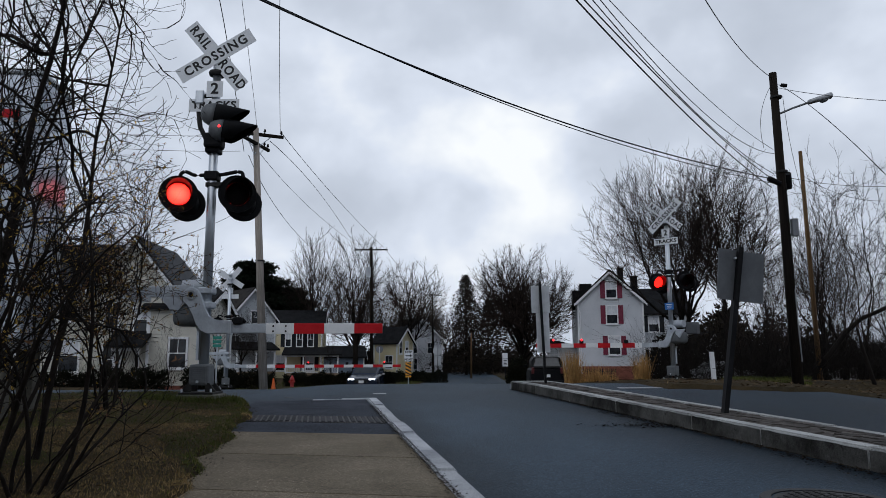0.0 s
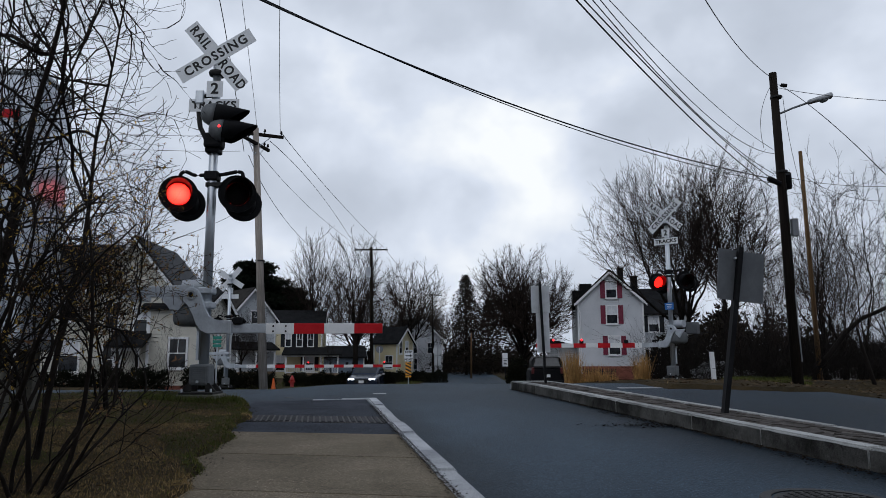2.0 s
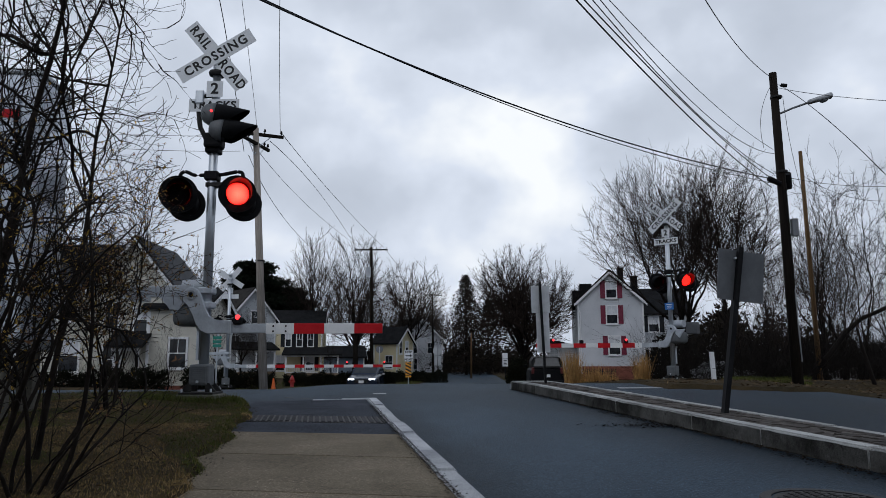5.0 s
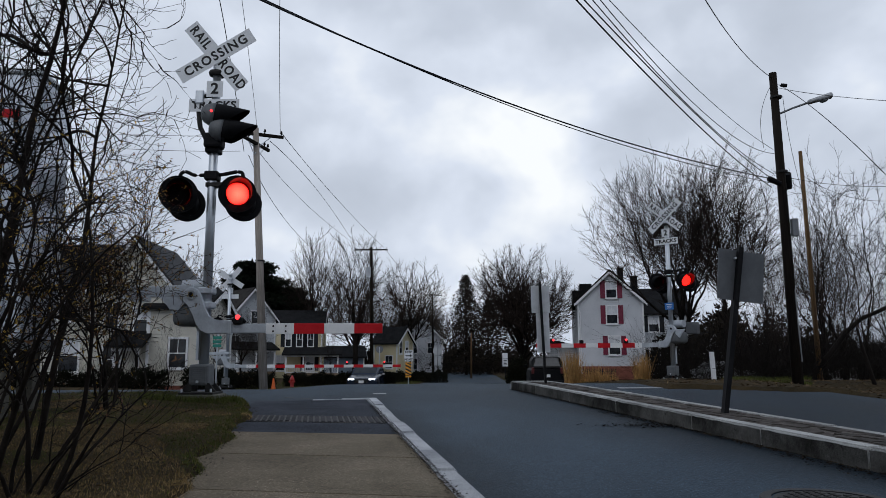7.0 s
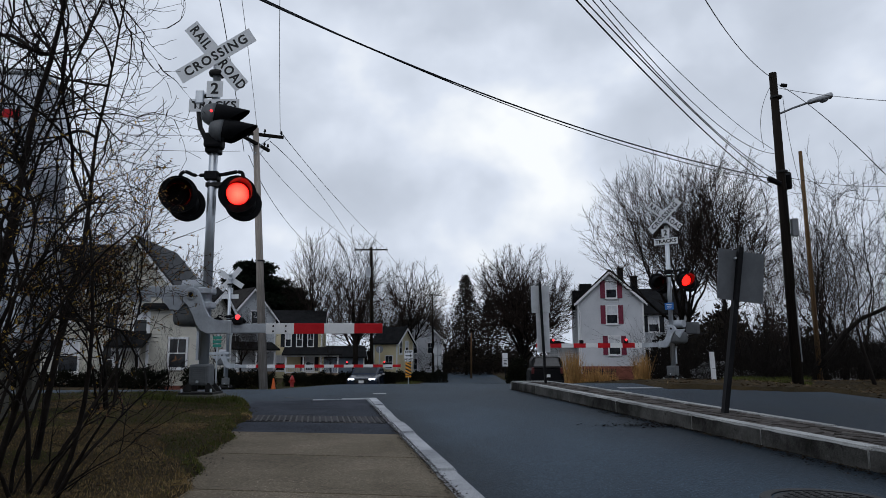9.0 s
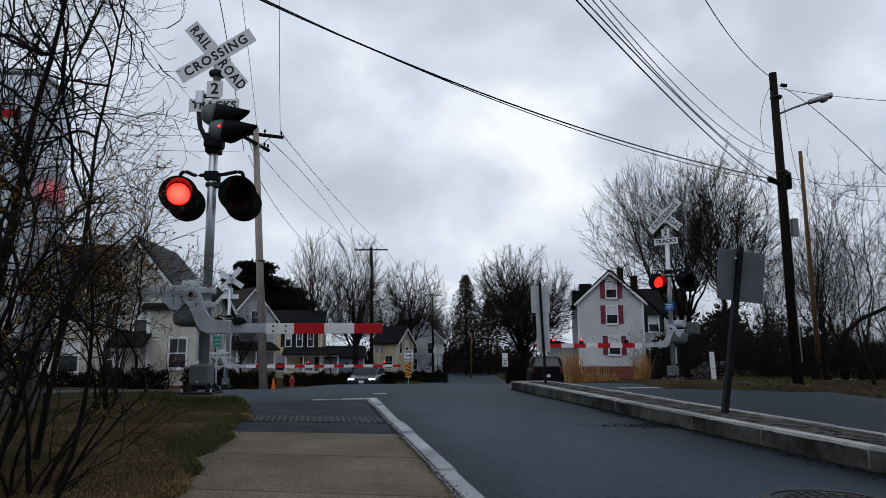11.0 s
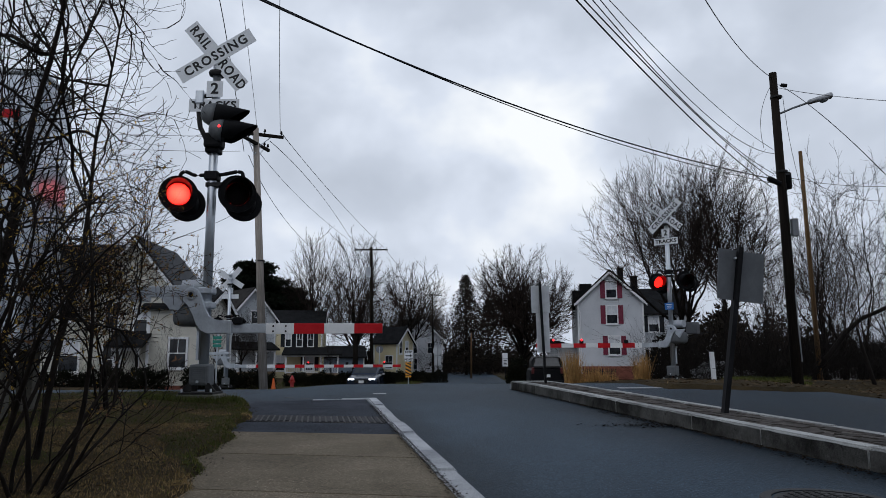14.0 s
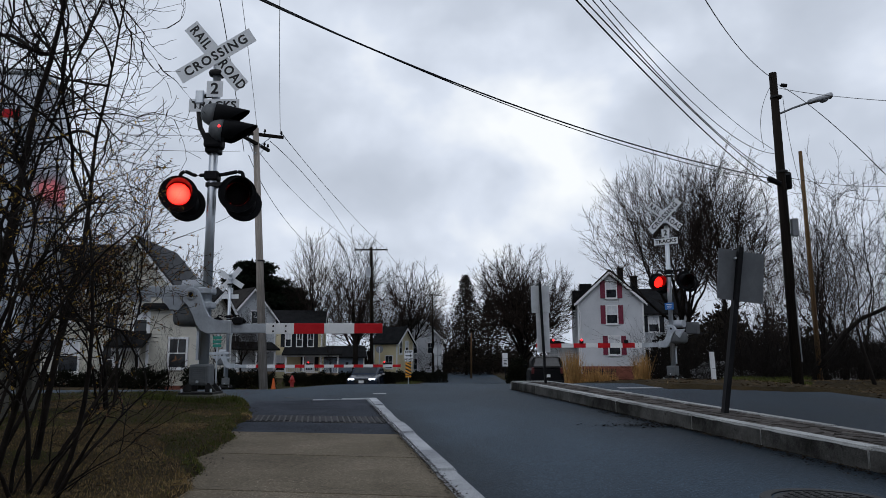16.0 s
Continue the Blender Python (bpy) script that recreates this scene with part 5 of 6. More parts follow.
bm = bm_box(0.30, 0.004, 0.07, pose(-0.04, -0.056, 1.51), 0)
bm_slab([(0.10, -0.11), (0.22, 0.0), (0.10, 0.11)], 0.004, pose(0, -0.056, 1.51, 90), 0, bm)
part("arrow", bm, LETTER, kp)
mk = part("marker_panel", bm_box(0.38, 0.004, 0.95, pose(0, -0.05, 0.62), 0), YELLOW, s3, "yellow marker panel with black slanting stripes")
for k in range(5):
    z = 0.10 + 0.22 * k
    zz = [max(0.145, min(1.095, q)) for q in (z, z - 0.20 + 0.0, z - 0.09, z + 0.11)]
    part("black_stripe", bm_slab([(-0.19, zz[0] + 0.1), (0.19, zz[1] + 0.1 if zz[1] + 0.1 < 1.09 else 1.09), (0.19, min(1.09, zz[2] + 0.1)), (-0.19, min(1.09, zz[3] + 0.1))], 0.003, pose(0, -0.0545, 0.0, 90)), LETTER, mk)
s4 = sign_post("road_sign", (-0.40, 48.0, -0.5), (-0.36, 48.0, 1.75), 0.06, "octagonal sign seen from behind with a plate below", BLACKPAINT)
part("panel", bm_slab([(0.33 * math.cos(math.pi / 8 + k * math.pi / 4), 0.33 * math.sin(math.pi / 8 + k * math.pi / 4)) for k in range(8)], 0.004, pose(0.02, 0.05, 1.78, 90)), SIGNBACK_PALE, s4, "pale octagonal sign back")
part("panel", bm_box(0.46, 0.004, 0.62, pose(0.02, 0.05, 1.12), 0), SIGNBACK_PALE, s4)
s8 = sign_post("road_sign", (-4.46, 50.0, -0.95), (-4.46, 50.0, 1.5), 0.06, "octagonal sign seen from behind beside the yellow house", GALV)
part("panel", bm_slab([(0.27 * math.cos(math.pi / 8 + k * math.pi / 4), 0.27 * math.sin(math.pi / 8 + k * math.pi / 4)) for k in range(8)], 0.004, pose(0, 0.05, 2.35, 90)), SIGNBACK, s8, "grey octagonal sign back")
s5 = sign_post("road_sign", (3.95, 46.0, -0.5), (3.95, 46.0, 1.1), 0.06, "small white sign on a dark post by the road")
part("panel", bm_box(0.34, 0.004, 0.34, pose(0, -0.05, 1.42), 0), SIGNWHITE, s5)
pn = part("panel", bm_box(0.34, 0.004, 0.46, pose(0, -0.05, 0.98), 0), SIGNWHITE, s5)
bm = bmesh.new()
for k in range(4):
    bm_box(0.20, 0.003, 0.045, pose(0, -0.054, 1.12 - 0.09 * k), 0, bm)
part("sign_lines", bm, LETTER, pn)
s6 = sign_post("street_sign", (-7.9, 25.0, -0.1), (-7.9, 25.0, 1.7), 0.05, "small green street sign behind the signal mast", GALV)
for k in range(3):
    part("panel", bm_box(0.30, 0.01, 0.10, pose(0, -0.03, 1.66 - 0.14 * k), 0), GREENPLATE, s6)

s7 = sign_post("crossbuck_sign", (20.0, 44.0, -0.6), (20.0, 44.0, 4.7), 0.08, "small white crossbuck sign far behind the trees", BLACKPAINT)
for a in (-45, 45):
    part("crossbuck_blade", bm_box(1.22, 0.23, 0.01, pose(0, -0.06 - 0.0002 * a, 5.1, 90, 0, 0) @ pose(0, 0, 0, 0, 0, a), 0), SIGNWHITE, s7)

# ---- signal cabinet beside the shrub ----
cb = thing("signal_cabinet", pose(-4.16, 7.0, 0.0, 0, 0, 7), "raised silver aluminium signal cabinet behind a bare shrub", "equipment cabinet")
part("body", bm_box(2.6, 0.84, 2.72, pose(-1.3, 0.42, 2.42), 0.02), BUNGALOW, cb)
part("roof", bm_box(2.64, 0.88, 0.06, pose(-1.3, 0.42, 3.81), 0.015), GREYPAINT, cb)
dr = part("door", bm_box(0.9, 0.03, 2.3, pose(-0.62, -0.012, 2.4), 0.008), BUNGALOW, cb)
part("door_handle", bm_rod((-0.28, -0.03, 2.2), (-0.28, -0.06, 2.45), 0.012, seg=8), BLACKPAINT, dr)
part("warning_plate", bm_box(0.16, 0.004, 0.09, pose(-0.25, -0.034, 3.34), 0), STRIPE_RED, dr, "small red plate")
for k in range(3):
    part("seam", bm_box(0.004, 0.03, 2.6, pose(0.002, 0.14 + 0.28 * k, 2.42), 0), BUNGALOW, cb)
part("floor_frame", bm_box(2.7, 0.92, 0.12, pose(-1.3, 0.42, 1.0), 0.01), BASEPAINT, cb)
for x in (-2.4, -0.2):
    for y in (0.1, 0.74):
        part("pier", bm_box(0.16, 0.16, 0.95, pose(x, y, 0.5), 0.01), FOUNDATION, cb)

# ---- vehicles ----
def wheel(parent, x, y, r=0.33):
    ty = part("wheel", bm_lathe([(r * 0.62, -0.11), (r * 0.95, -0.11), (r, -0.08), (r, 0.08), (r * 0.95, 0.11), (r * 0.62, 0.11)], pose(x, y, r, 0, 90, 0), 24), RUBBER, parent, "black tyre on a silver rim")
    part("rim", bm_lathe([(0.01, -0.06), (r * 0.3, -0.09), (r * 0.62, -0.07), (r * 0.62, 0.07), (r * 0.3, 0.09), (0.01, 0.06)], pose(x, y, r, 0, 90, 0), 16), CHROME, ty)


def car(m, label, paint, tall=1.42, wide=1.84, long=4.6, suv=False, lights=False, glass=None):
    """A car that faces -y: lofted body, cabin, panes, lamps, grille, mirrors, bumper, wheels."""
    t = thing("car", m, label, "car", "vehicles")
    h1 = 0.72 if not suv else 0.95
    nose = long / 2
    prof = [(-nose, 0.30), (-nose - 0.03, 0.55), (-nose + 0.10, h1 - 0.06), (-nose + 0.9, h1 + 0.10), (-nose + 1.3, h1 + 0.17), (nose - 0.5, h1 + 0.22), (nose, h1 + 0.12), (nose + 0.02, 0.5), (nose - 0.05, 0.28)]

    def loft(sections):
        bm = bmesh.new()
        rings = [[bm.verts.new((x, y, z)) for y, z in sec] for x, sec in sections]
        for a, b in zip(rings, rings[1:]):
            for i in range(len(a)):
                j = (i + 1) % len(a)
                bm.faces.new((a[i], a[j], b[j], b[i]))
        bm.faces.new(rings[0])
        bm.faces.new(rings[-1][::-1])
        bmesh.ops.recalc_face_normals(bm, faces=bm.faces[:])
        return bm
    w = wide / 2

    def inset(k, dz):
        return [(y * (1 - k), z + (dz if z > 0.5 else 0)) for y, z in prof]
    part("body", loft([(-w, inset(0.09, -0.12)), (-w + 0.05, inset(0.03, -0.05)), (-w + 0.22, inset(0.0, 0)), (w - 0.22, inset(0.0, 0)), (w - 0.05, inset(0.03, -0.05)), (w, inset(0.09, -0.12))]), paint, t, smooth=False)
    y0, y1 = (-nose + 1.25, nose - 0.55) if not suv else (-nose + 1.3, nose - 0.15)
    r0, r1 = (y0 + 0.75, y1 - 0.55) if not suv else (y0 + 0.6, y1 - 0.25)
    cab = [(y0, h1 + 0.15), (r0, tall), ((r0 + r1) / 2, tall + 0.03), (r1, tall - 0.02), (y1, h1 + 0.2)]
    cabin = [(-w + 0.10, [(y, z if z < tall - 0.1 else tall - 0.22) for y, z in cab]), (-w + 0.24, cab), (w - 0.24, cab), (w - 0.10, [(y, z if z < tall - 0.1 else tall - 0.22) for y, z in cab])]
    part("cabin", loft(cabin), paint, t)

    def pane(a, b, lo, hi, name, mt=glass or CAR_GLASS):
        bm = bmesh.new()
        (ya, za), (yb, zb) = a, b
        q = Vector((0, yb - ya, zb - za)).normalized()
        nrm = Vector((0, -q.z, q.y)) * (0.012 if ya < yb else -0.012)
        p = [Vector((-lo, ya, za)), Vector((lo, ya, za)), Vector((hi, yb, zb)), Vector((-hi, yb, zb))]
        vs = [bm.verts.new(v + nrm) for v in p] + [bm.verts.new(v - nrm * 0.2) for v in p]
        for f in ((0, 1, 2, 3), (7, 6, 5, 4), (0, 4, 5, 1), (1, 5, 6, 2), (2, 6, 7, 3), (3, 7, 4, 0)):
            bm.faces.new([vs[i] for i in f])
        bmesh.ops.recalc_face_normals(bm, faces=bm.faces[:])
        part(name, bm, mt, t)
    f = lambda a, b, s: (a[0] * (1 - s) + b[0] * s, a[1] * (1 - s) + b[1] * s)
    pane(f(cab[0], cab[1], 0.12), f(cab[0], cab[1], 0.92), w - 0.22, w - 0.34, "windscreen")
    pane(f(cab[4], cab[3], 0.12), f(cab[4], cab[3], 0.92), w - 0.22, w - 0.34, "rear_window")
    for s in (-1, 1):
        hl = part("headlight", bm_box(0.36, 0.08, 0.13, pose(s * (w - 0.29), -nose + 0.04, h1 - 0.12, 0, 0, s * 14), 0.03), HEADLIGHT if lights else CHROME, t, "lit white headlight" if lights else "")
        part("tail_light", bm_box(0.16, 0.06, 0.34 if suv else 0.16, pose(s * (w - 0.16), nose - 0.02, h1 + 0.05, 0, 0, 0), 0.02), TAIL_RED, t, "dark red tail light")
        part("mirror", bm_box(0.20, 0.10, 0.13, pose(s * (w + 0.08), y0 + 0.25, h1 + 0.26), 0.03), paint, t)
        for y in (-nose + 0.85, nose - 0.85):
            wheel(t, s * (w - 0.10), y)
    g = part("grille", bm_box(0.86, 0.05, 0.24, pose(0, -nose - 0.005, 0.52), 0.02), BLACKPAINT, t)
    for k in range(4):
        part("grille_bar", bm_box(0.80, 0.02, 0.015, pose(0, -nose - 0.035, 0.44 + 0.055 * k), 0), CHROME, g)
    part("lower_intake", bm_box(1.3, 0.05, 0.10, pose(0, -nose - 0.005, 0.30), 0.01), BLACKPAINT, t)
    for y in (-nose - 0.05, nose + 0.03):
        part("plate", bm_box(0.31, 0.01, 0.155, pose(0, y, 0.46 if y < 0 else 0.72), 0), SIGNWHITE, t, "blank white number plate")
    part("bumper", bm_box(wide - 0.1, 0.12, 0.16, pose(0, nose - 0.02, 0.42), 0.03), paint if not suv else BLACKPAINT, t)
    return t


car(pose(-4.75, 45.0, level(-4.75, 45.0) - 0.05, 0, 0, -3), "dark blue sedan waiting with headlights lit behind the gate", CAR_DARK, lights=True)
car(pose(5.75, 41.0, level(5.75, 41) - 0.09, 0, 0, 176), "black sport utility vehicle stopped beyond the median", CAR_BLACK, 1.72, 1.86, 4.7, True, glass=PANE)
car(pose(19.5, 50.0, level(19.5, 50), 0, 0, 60), "silver car parked behind the trees", CAR_SILVER)

# ---- small street things ----
cn = thing("traffic_cone", Matrix.Translation((-9.2, 39.0, level(-9.2, 39.0) - 0.05)), "orange traffic cone on asphalt beside the hydrant", "traffic cone")
part("cone", bm_lathe([(0.16, 0.03), (0.14, 0.04), (0.035, 0.68), (0.02, 0.69)], Matrix(), 18), ORANGE, cn)
part("cone_base", bm_box(0.36, 0.36, 0.04, pose(0, 0, 0.02), 0.01), ORANGE, cn)
hy = thing("fire_hydrant", Matrix.Translation((-9.25, 44.0, level(-9.25, 44.0) - 0.04)), "red cast iron fire hydrant beside the road", "fire hydrant")
part("barrel", bm_lathe([(0.17, 0.0), (0.17, 0.04), (0.11, 0.06), (0.11, 0.5), (0.15, 0.52), (0.15, 0.56), (0.12, 0.60), (0.09, 0.70), (0.03, 0.76), (0.03, 0.80), (0.0, 0.80)], Matrix(), 18), HYDRANT_RED, hy, smooth=True)
for s in (-1, 1):
    part("side_outlet", bm_rod((s * 0.09, 0, 0.42), (s * 0.19, 0, 0.42), 0.055, seg=12), HYDRANT_RED, hy)
part("front_outlet", bm_rod((0, -0.09, 0.38), (0, -0.2, 0.38), 0.075, seg=12), HYDRANT_RED, hy)
wp = thing("marker_post", Matrix.Translation((9.0, 24.0, hill(9.0, 24.0) - 0.1)), "square white wooden post on the verge", "post")
part("post", bm_box(0.13, 0.13, 1.1, pose(0, 0, 0.55, 0, -2, 0), 0.012), TRIMWHITE, wp)
# rail fences and pickets
for (x, y, n, turn, mt, nm, lab, h) in ((2.6, 100.0, 3, 0, WOODRAIL, "rail_fence", "short weathered wooden rail fence by the road", 0.9), (22.3, 40.0, 9, -8, TRIMWHITE, "picket_fence", "white picket fence behind bare brush", 1.0),
                                       (13.2, 60.5, 16, 0, SHUTTER_DARK, "railing", "dark railing in front of the white house", 1.0)):
    fe = thing(nm, pose(x, y, hill(x, y), 0, 0, turn), lab, "fence")
    pitch = 0.9 if nm == "rail_fence" else 0.18
    for k in range(n):
        part("picket" if pitch < 0.5 else "fence_post", bm_box(0.08, 0.04, h, pose((k - n / 2) * pitch, 0, h / 2 - 0.05), 0.004), mt, fe)
    for zz in (0.3, 0.7):
        part("rail", bm_box(n * pitch, 0.04, 0.08, pose(-pitch / 2, 0.03, zz * h), 0.004), mt, fe)


def clump_grass(x, y, r0, tall, n, seed):
    def place(r):
        a, q = r.uniform(0, 6.283), r0 * math.sqrt(r.random())
        return (x + math.cos(a) * q, y + 0.6 * math.sin(a) * q, level(x, y) - 0.04)
    ob = blades("ornamental_grass", n, place, tall, 0.012, STRAW, "tall dry straw-coloured grass clump by the crossing", seed, 0.14, "dry grass")
    return ob


for k, (x, y, r0, tall, n) in enumerate(((4.72, 26.5, 0.26, 1.2, 420), (5.55, 27.0, 0.36, 0.62, 300), (6.15, 27.0, 0.40, 0.55, 300), (7.15, 26.0, 0.24, 1.0, 330), (7.3, 26.0, 0.15, 1.1, 140), (4.98, 27.0, 0.2, 1.1, 220), (5.8, 27.4, 0.5, 0.8, 160))):
    clump_grass(x, y, r0, tall, n, 60 + k)

# ---- trees and shrubs ----
def fork(rng, start, way, radius, level, spec, height, out):
    """A limb that forks along its outer part; each order is spec (share of height, pieces, wander, lift, forks, first, spread)."""
    share, n, wander, lift, kids, first, spread = spec[level]
    length = share * height * rng.uniform(0.75, 1.2)
    pts, p, d = [np.array(start, float)], np.array(start, float), np.array(way, float)
    for i in range(n):
        d = d + rng.normal(0, wander, 3) + np.array((0, 0, lift))
        d /= np.linalg.norm(d)
        p = p + d * length / n
        pts.append(p.copy())
    pts = np.array(pts)
    last = level + 1 >= len(spec)
    rad = radius * np.linspace(1, 0.62 if not last else 0.4, n + 1)
    out[level].append((pts, rad))
    if last:
        return
    for k in range(kids):
        s = 1.0 if k == 0 else first + (1 - first) * (k - rng.uniform(0, 0.8)) / kids
        i = min(n - 1, int(s * n))
        f = s * n - i
        q = pts[i] * (1 - f) + pts[i + 1] * f
        t = pts[i + 1] - pts[i]
        t /= np.linalg.norm(t)
        side = rng.normal(0, 1, 3)
        side -= t * side.dot(t)
        side /= np.linalg.norm(side)
        a = radians(spread * (0.35 if k == 0 else rng.uniform(0.7, 1.3)))
        fork(rng, q, t * math.cos(a) + side * math.sin(a), rad[i] * (0.78 if k == 0 else rng.uniform(0.5, 0.66)), level + 1, spec, height, out)


def fan_tree(name, m, label, seed, trunk, mid, rx, rz, limbs, r, thin, pitch=1.0, lean=(0.0, 0.0), low=-0.3, decay=0.86, side=0.62, spread=36, rise=0.03, cap=15000, steep=0.8, sprays=2, wander=0.12, skirt=-9.0, category="tree", group="bare trees"):
    """A bare tree whose limbs fan out from a short trunk to a domed outline, forking in pairs into ever finer twigs."""
    rng = random.Random(seed)
    t = thing(name, m, label, category, group)
    top = Vector((lean[0] * 0.25, lean[1] * 0.25, trunk))
    core = Vector((lean[0], lean[1], mid))
    ln = [Vector((0, 0, -0.3)).lerp(top, k / 6) + Vector((rng.gauss(0, 0.03), rng.gauss(0, 0.03), 0)) * (k > 0) for k in range(7)]
    trunk_line = (np.array(ln), r * np.linspace(1.15, 0.78, 7))

    def full(p):
        d = Vector(((p.x - core.x) / rx, (p.y - core.y) / rx, (p.z - core.z) / rz))
        k = d.length
        return k / (1 + 0.10 * noise.noise(d.normalized() * 2.3 + Vector((seed, 0, 0)))) if k > 1e-6 else 0.0
    todo, thick, fine, tips, turn = [], [], [], [], 0
    for k in range(limbs):
        z = low + (0.96 - low) * (k + 0.5) / limbs
        az = k * 2.39996 + rng.uniform(-0.3, 0.3)
        c = math.sqrt(max(0.0, 1 - z * z))
        goal = core + Vector((rx * c * math.cos(az), rx * c * math.sin(az), rz * z))
        start = ln[3].lerp(top, rng.uniform(0.25, 1.0))
        way = (goal - start).normalized()
        todo.append((start, (way + Vector((0, 0, steep * (1 - way.z)))).normalized(), r * rng.uniform(0.42, 0.6), 0, goal))
    while turn < len(todo) and len(fine) < cap:
        p, d, rad, order, goal = todo[turn]
        turn += 1
        pts, rads = [p], [rad]
        room = rng.uniform(0.9, 1.06)
        flip = rng.choice((-1, 1))
        axis = d.cross(Vector((rng.gauss(0, 1), rng.gauss(0, 1), rng.gauss(0, 1)))).normalized()
        while rad > thin * 0.7 and len(pts) < 60:
            size = pitch * rng.uniform(0.6, 1.3) * (0.34 + 0.66 * 0.7 ** order)
            for _ in range(2 if order < 2 else 1):
                pull = (goal - p).normalized() * 0.16 if order == 0 else Vector((0, 0, rise))
                d = (d + pull + Vector((rng.gauss(0, wander), rng.gauss(0, wander), rng.gauss(0, wander)))).normalized()
                p = p + d * size / (2 if order < 2 else 1)
                pts.append(p)
                rads.append(rad)
            if full(p) > room or (order and p.z < skirt):
                break
            rad *= decay
            axis = (Matrix.Rotation(rng.uniform(1.2, 1.9), 3, d) @ axis)
            axis = (axis - d * axis.dot(d)).normalized()
            for s in (1, -1) if rng.random() < 0.45 else (flip,):
                a = radians(spread) * rng.uniform(0.65, 1.3)
                todo.append((p, (d * math.cos(a) + axis * s * math.sin(a)).normalized(), rad * side * rng.uniform(0.85, 1.1), order + 1, None))
            flip = -flip
        if len(pts) > 1:
            q = np.array(rads) * np.linspace(1, 0.5, len(rads))
            (thick if order == 0 else fine).append((np.array(pts), np.maximum(q, thin)))
            tips += [(pts[k], (pts[k] - pts[k - 1]).normalized()) for k in range(1, len(pts)) if rads[k] < thin * 3.2 or k == len(pts) - 1]
    # the finest twigs, in sprays along the outer shoots
    for p, d in tips:
        for _ in range(sprays):
            w = (d + Vector((rng.gauss(0, 0.5), rng.gauss(0, 0.5), rng.gauss(0.12, 0.45)))).normalized() * pitch * rng.uniform(0.25, 0.75)
            bend = Vector((rng.gauss(0, 0.05), rng.gauss(0, 0.05), 0.04)) * pitch
            fine.append((np.array((p, p + w * 0.5 - bend * 0.5, p + w + bend)), np.array((1.0, 0.8, 0.6)) * thin))
    v, f = tubes([trunk_line], 9)
    raw("trunk", v, f, BARK, t).data.shade_smooth()
    for line in thick:
        v, f = tubes([line], 6)
        raw("limb", v, f, BARK, t).data.shade_smooth()
    v, f = tubes(fine, 3)
    tagged(raw("crown", v, f, TWIG, t, "crown of bare brown twigs"), kind="stuff")
    return t


BIG = fan_tree("tree", pose(12.5, 37.0, -0.5), "large bare spreading maple behind the signal", 11, 3.0, 7.4, 4.4, 4.5, 15, 0.20, 0.007, 0.85, (-0.35, 0.0), low=-0.1, decay=0.83, side=0.6, cap=7500, skirt=4.6)
BIG2 = fan_tree("tree", pose(13.55, 34.0, -0.4), "bare maple forking low behind the square sign", 14, 3.2, 7.0, 2.5, 4.1, 7, 0.17, 0.0065, 0.85, (0.1, 0.0), low=-0.1, decay=0.83, side=0.6, cap=4500, skirt=3.5)
T4 = fan_tree("tree", pose(7.3, 66.0, -1.2), "broad bare maple beside the far road", 8, 2.6, 6.9, 5.0, 5.1, 13, 0.26, 0.011, 0.85, low=-0.1, sprays=3, wander=0.14, skirt=2.2, decay=0.84, side=0.6, cap=5000)
T1 = fan_tree("tree", pose(-14.4, 80.0, -1.3), "tall bare tree with upright limbs", 21, 4.6, 10.0, 3.8, 5.8, 9, 0.33, 0.015, 1.25, (0.3, 0), low=0.0, decay=0.84, side=0.55, cap=2600)
T3 = fan_tree("tree", pose(-4.1, 90.0, -1.3), "bare tree with a rounded crown by the far road", 31, 3.4, 8.9, 4.4, 5.3, 13, 0.27, 0.0155, 1.15, low=-0.1, decay=0.84, side=0.58, cap=3200)
S1 = fan_tree("sapling", pose(16.5, 31.0, -0.2), "slender bare sapling with fine upright twigs", 41, 2.0, 5.6, 1.9, 4.4, 3, 0.085, 0.006, 0.7, low=0.55, decay=0.88, side=0.42, spread=46, rise=0.05, cap=1300, category="sapling", wander=0.15)
S2 = fan_tree("sapling", pose(19.0, 34.0, -0.2), "slender bare tree in roadside brush", 47, 1.4, 5.2, 2.2, 4.4, 4, 0.095, 0.0065, 0.75, low=0.35, decay=0.87, side=0.42, spread=46, rise=0.05, cap=1300, category="sapling", wander=0.15)


def again(ob, x, y, z, turn, size=1.0, label=""):
    c = copy_thing(ob, pose(x, y, z, 0, 0, turn))
    c.scale = (size, size, size)
    return tagged(c, label)


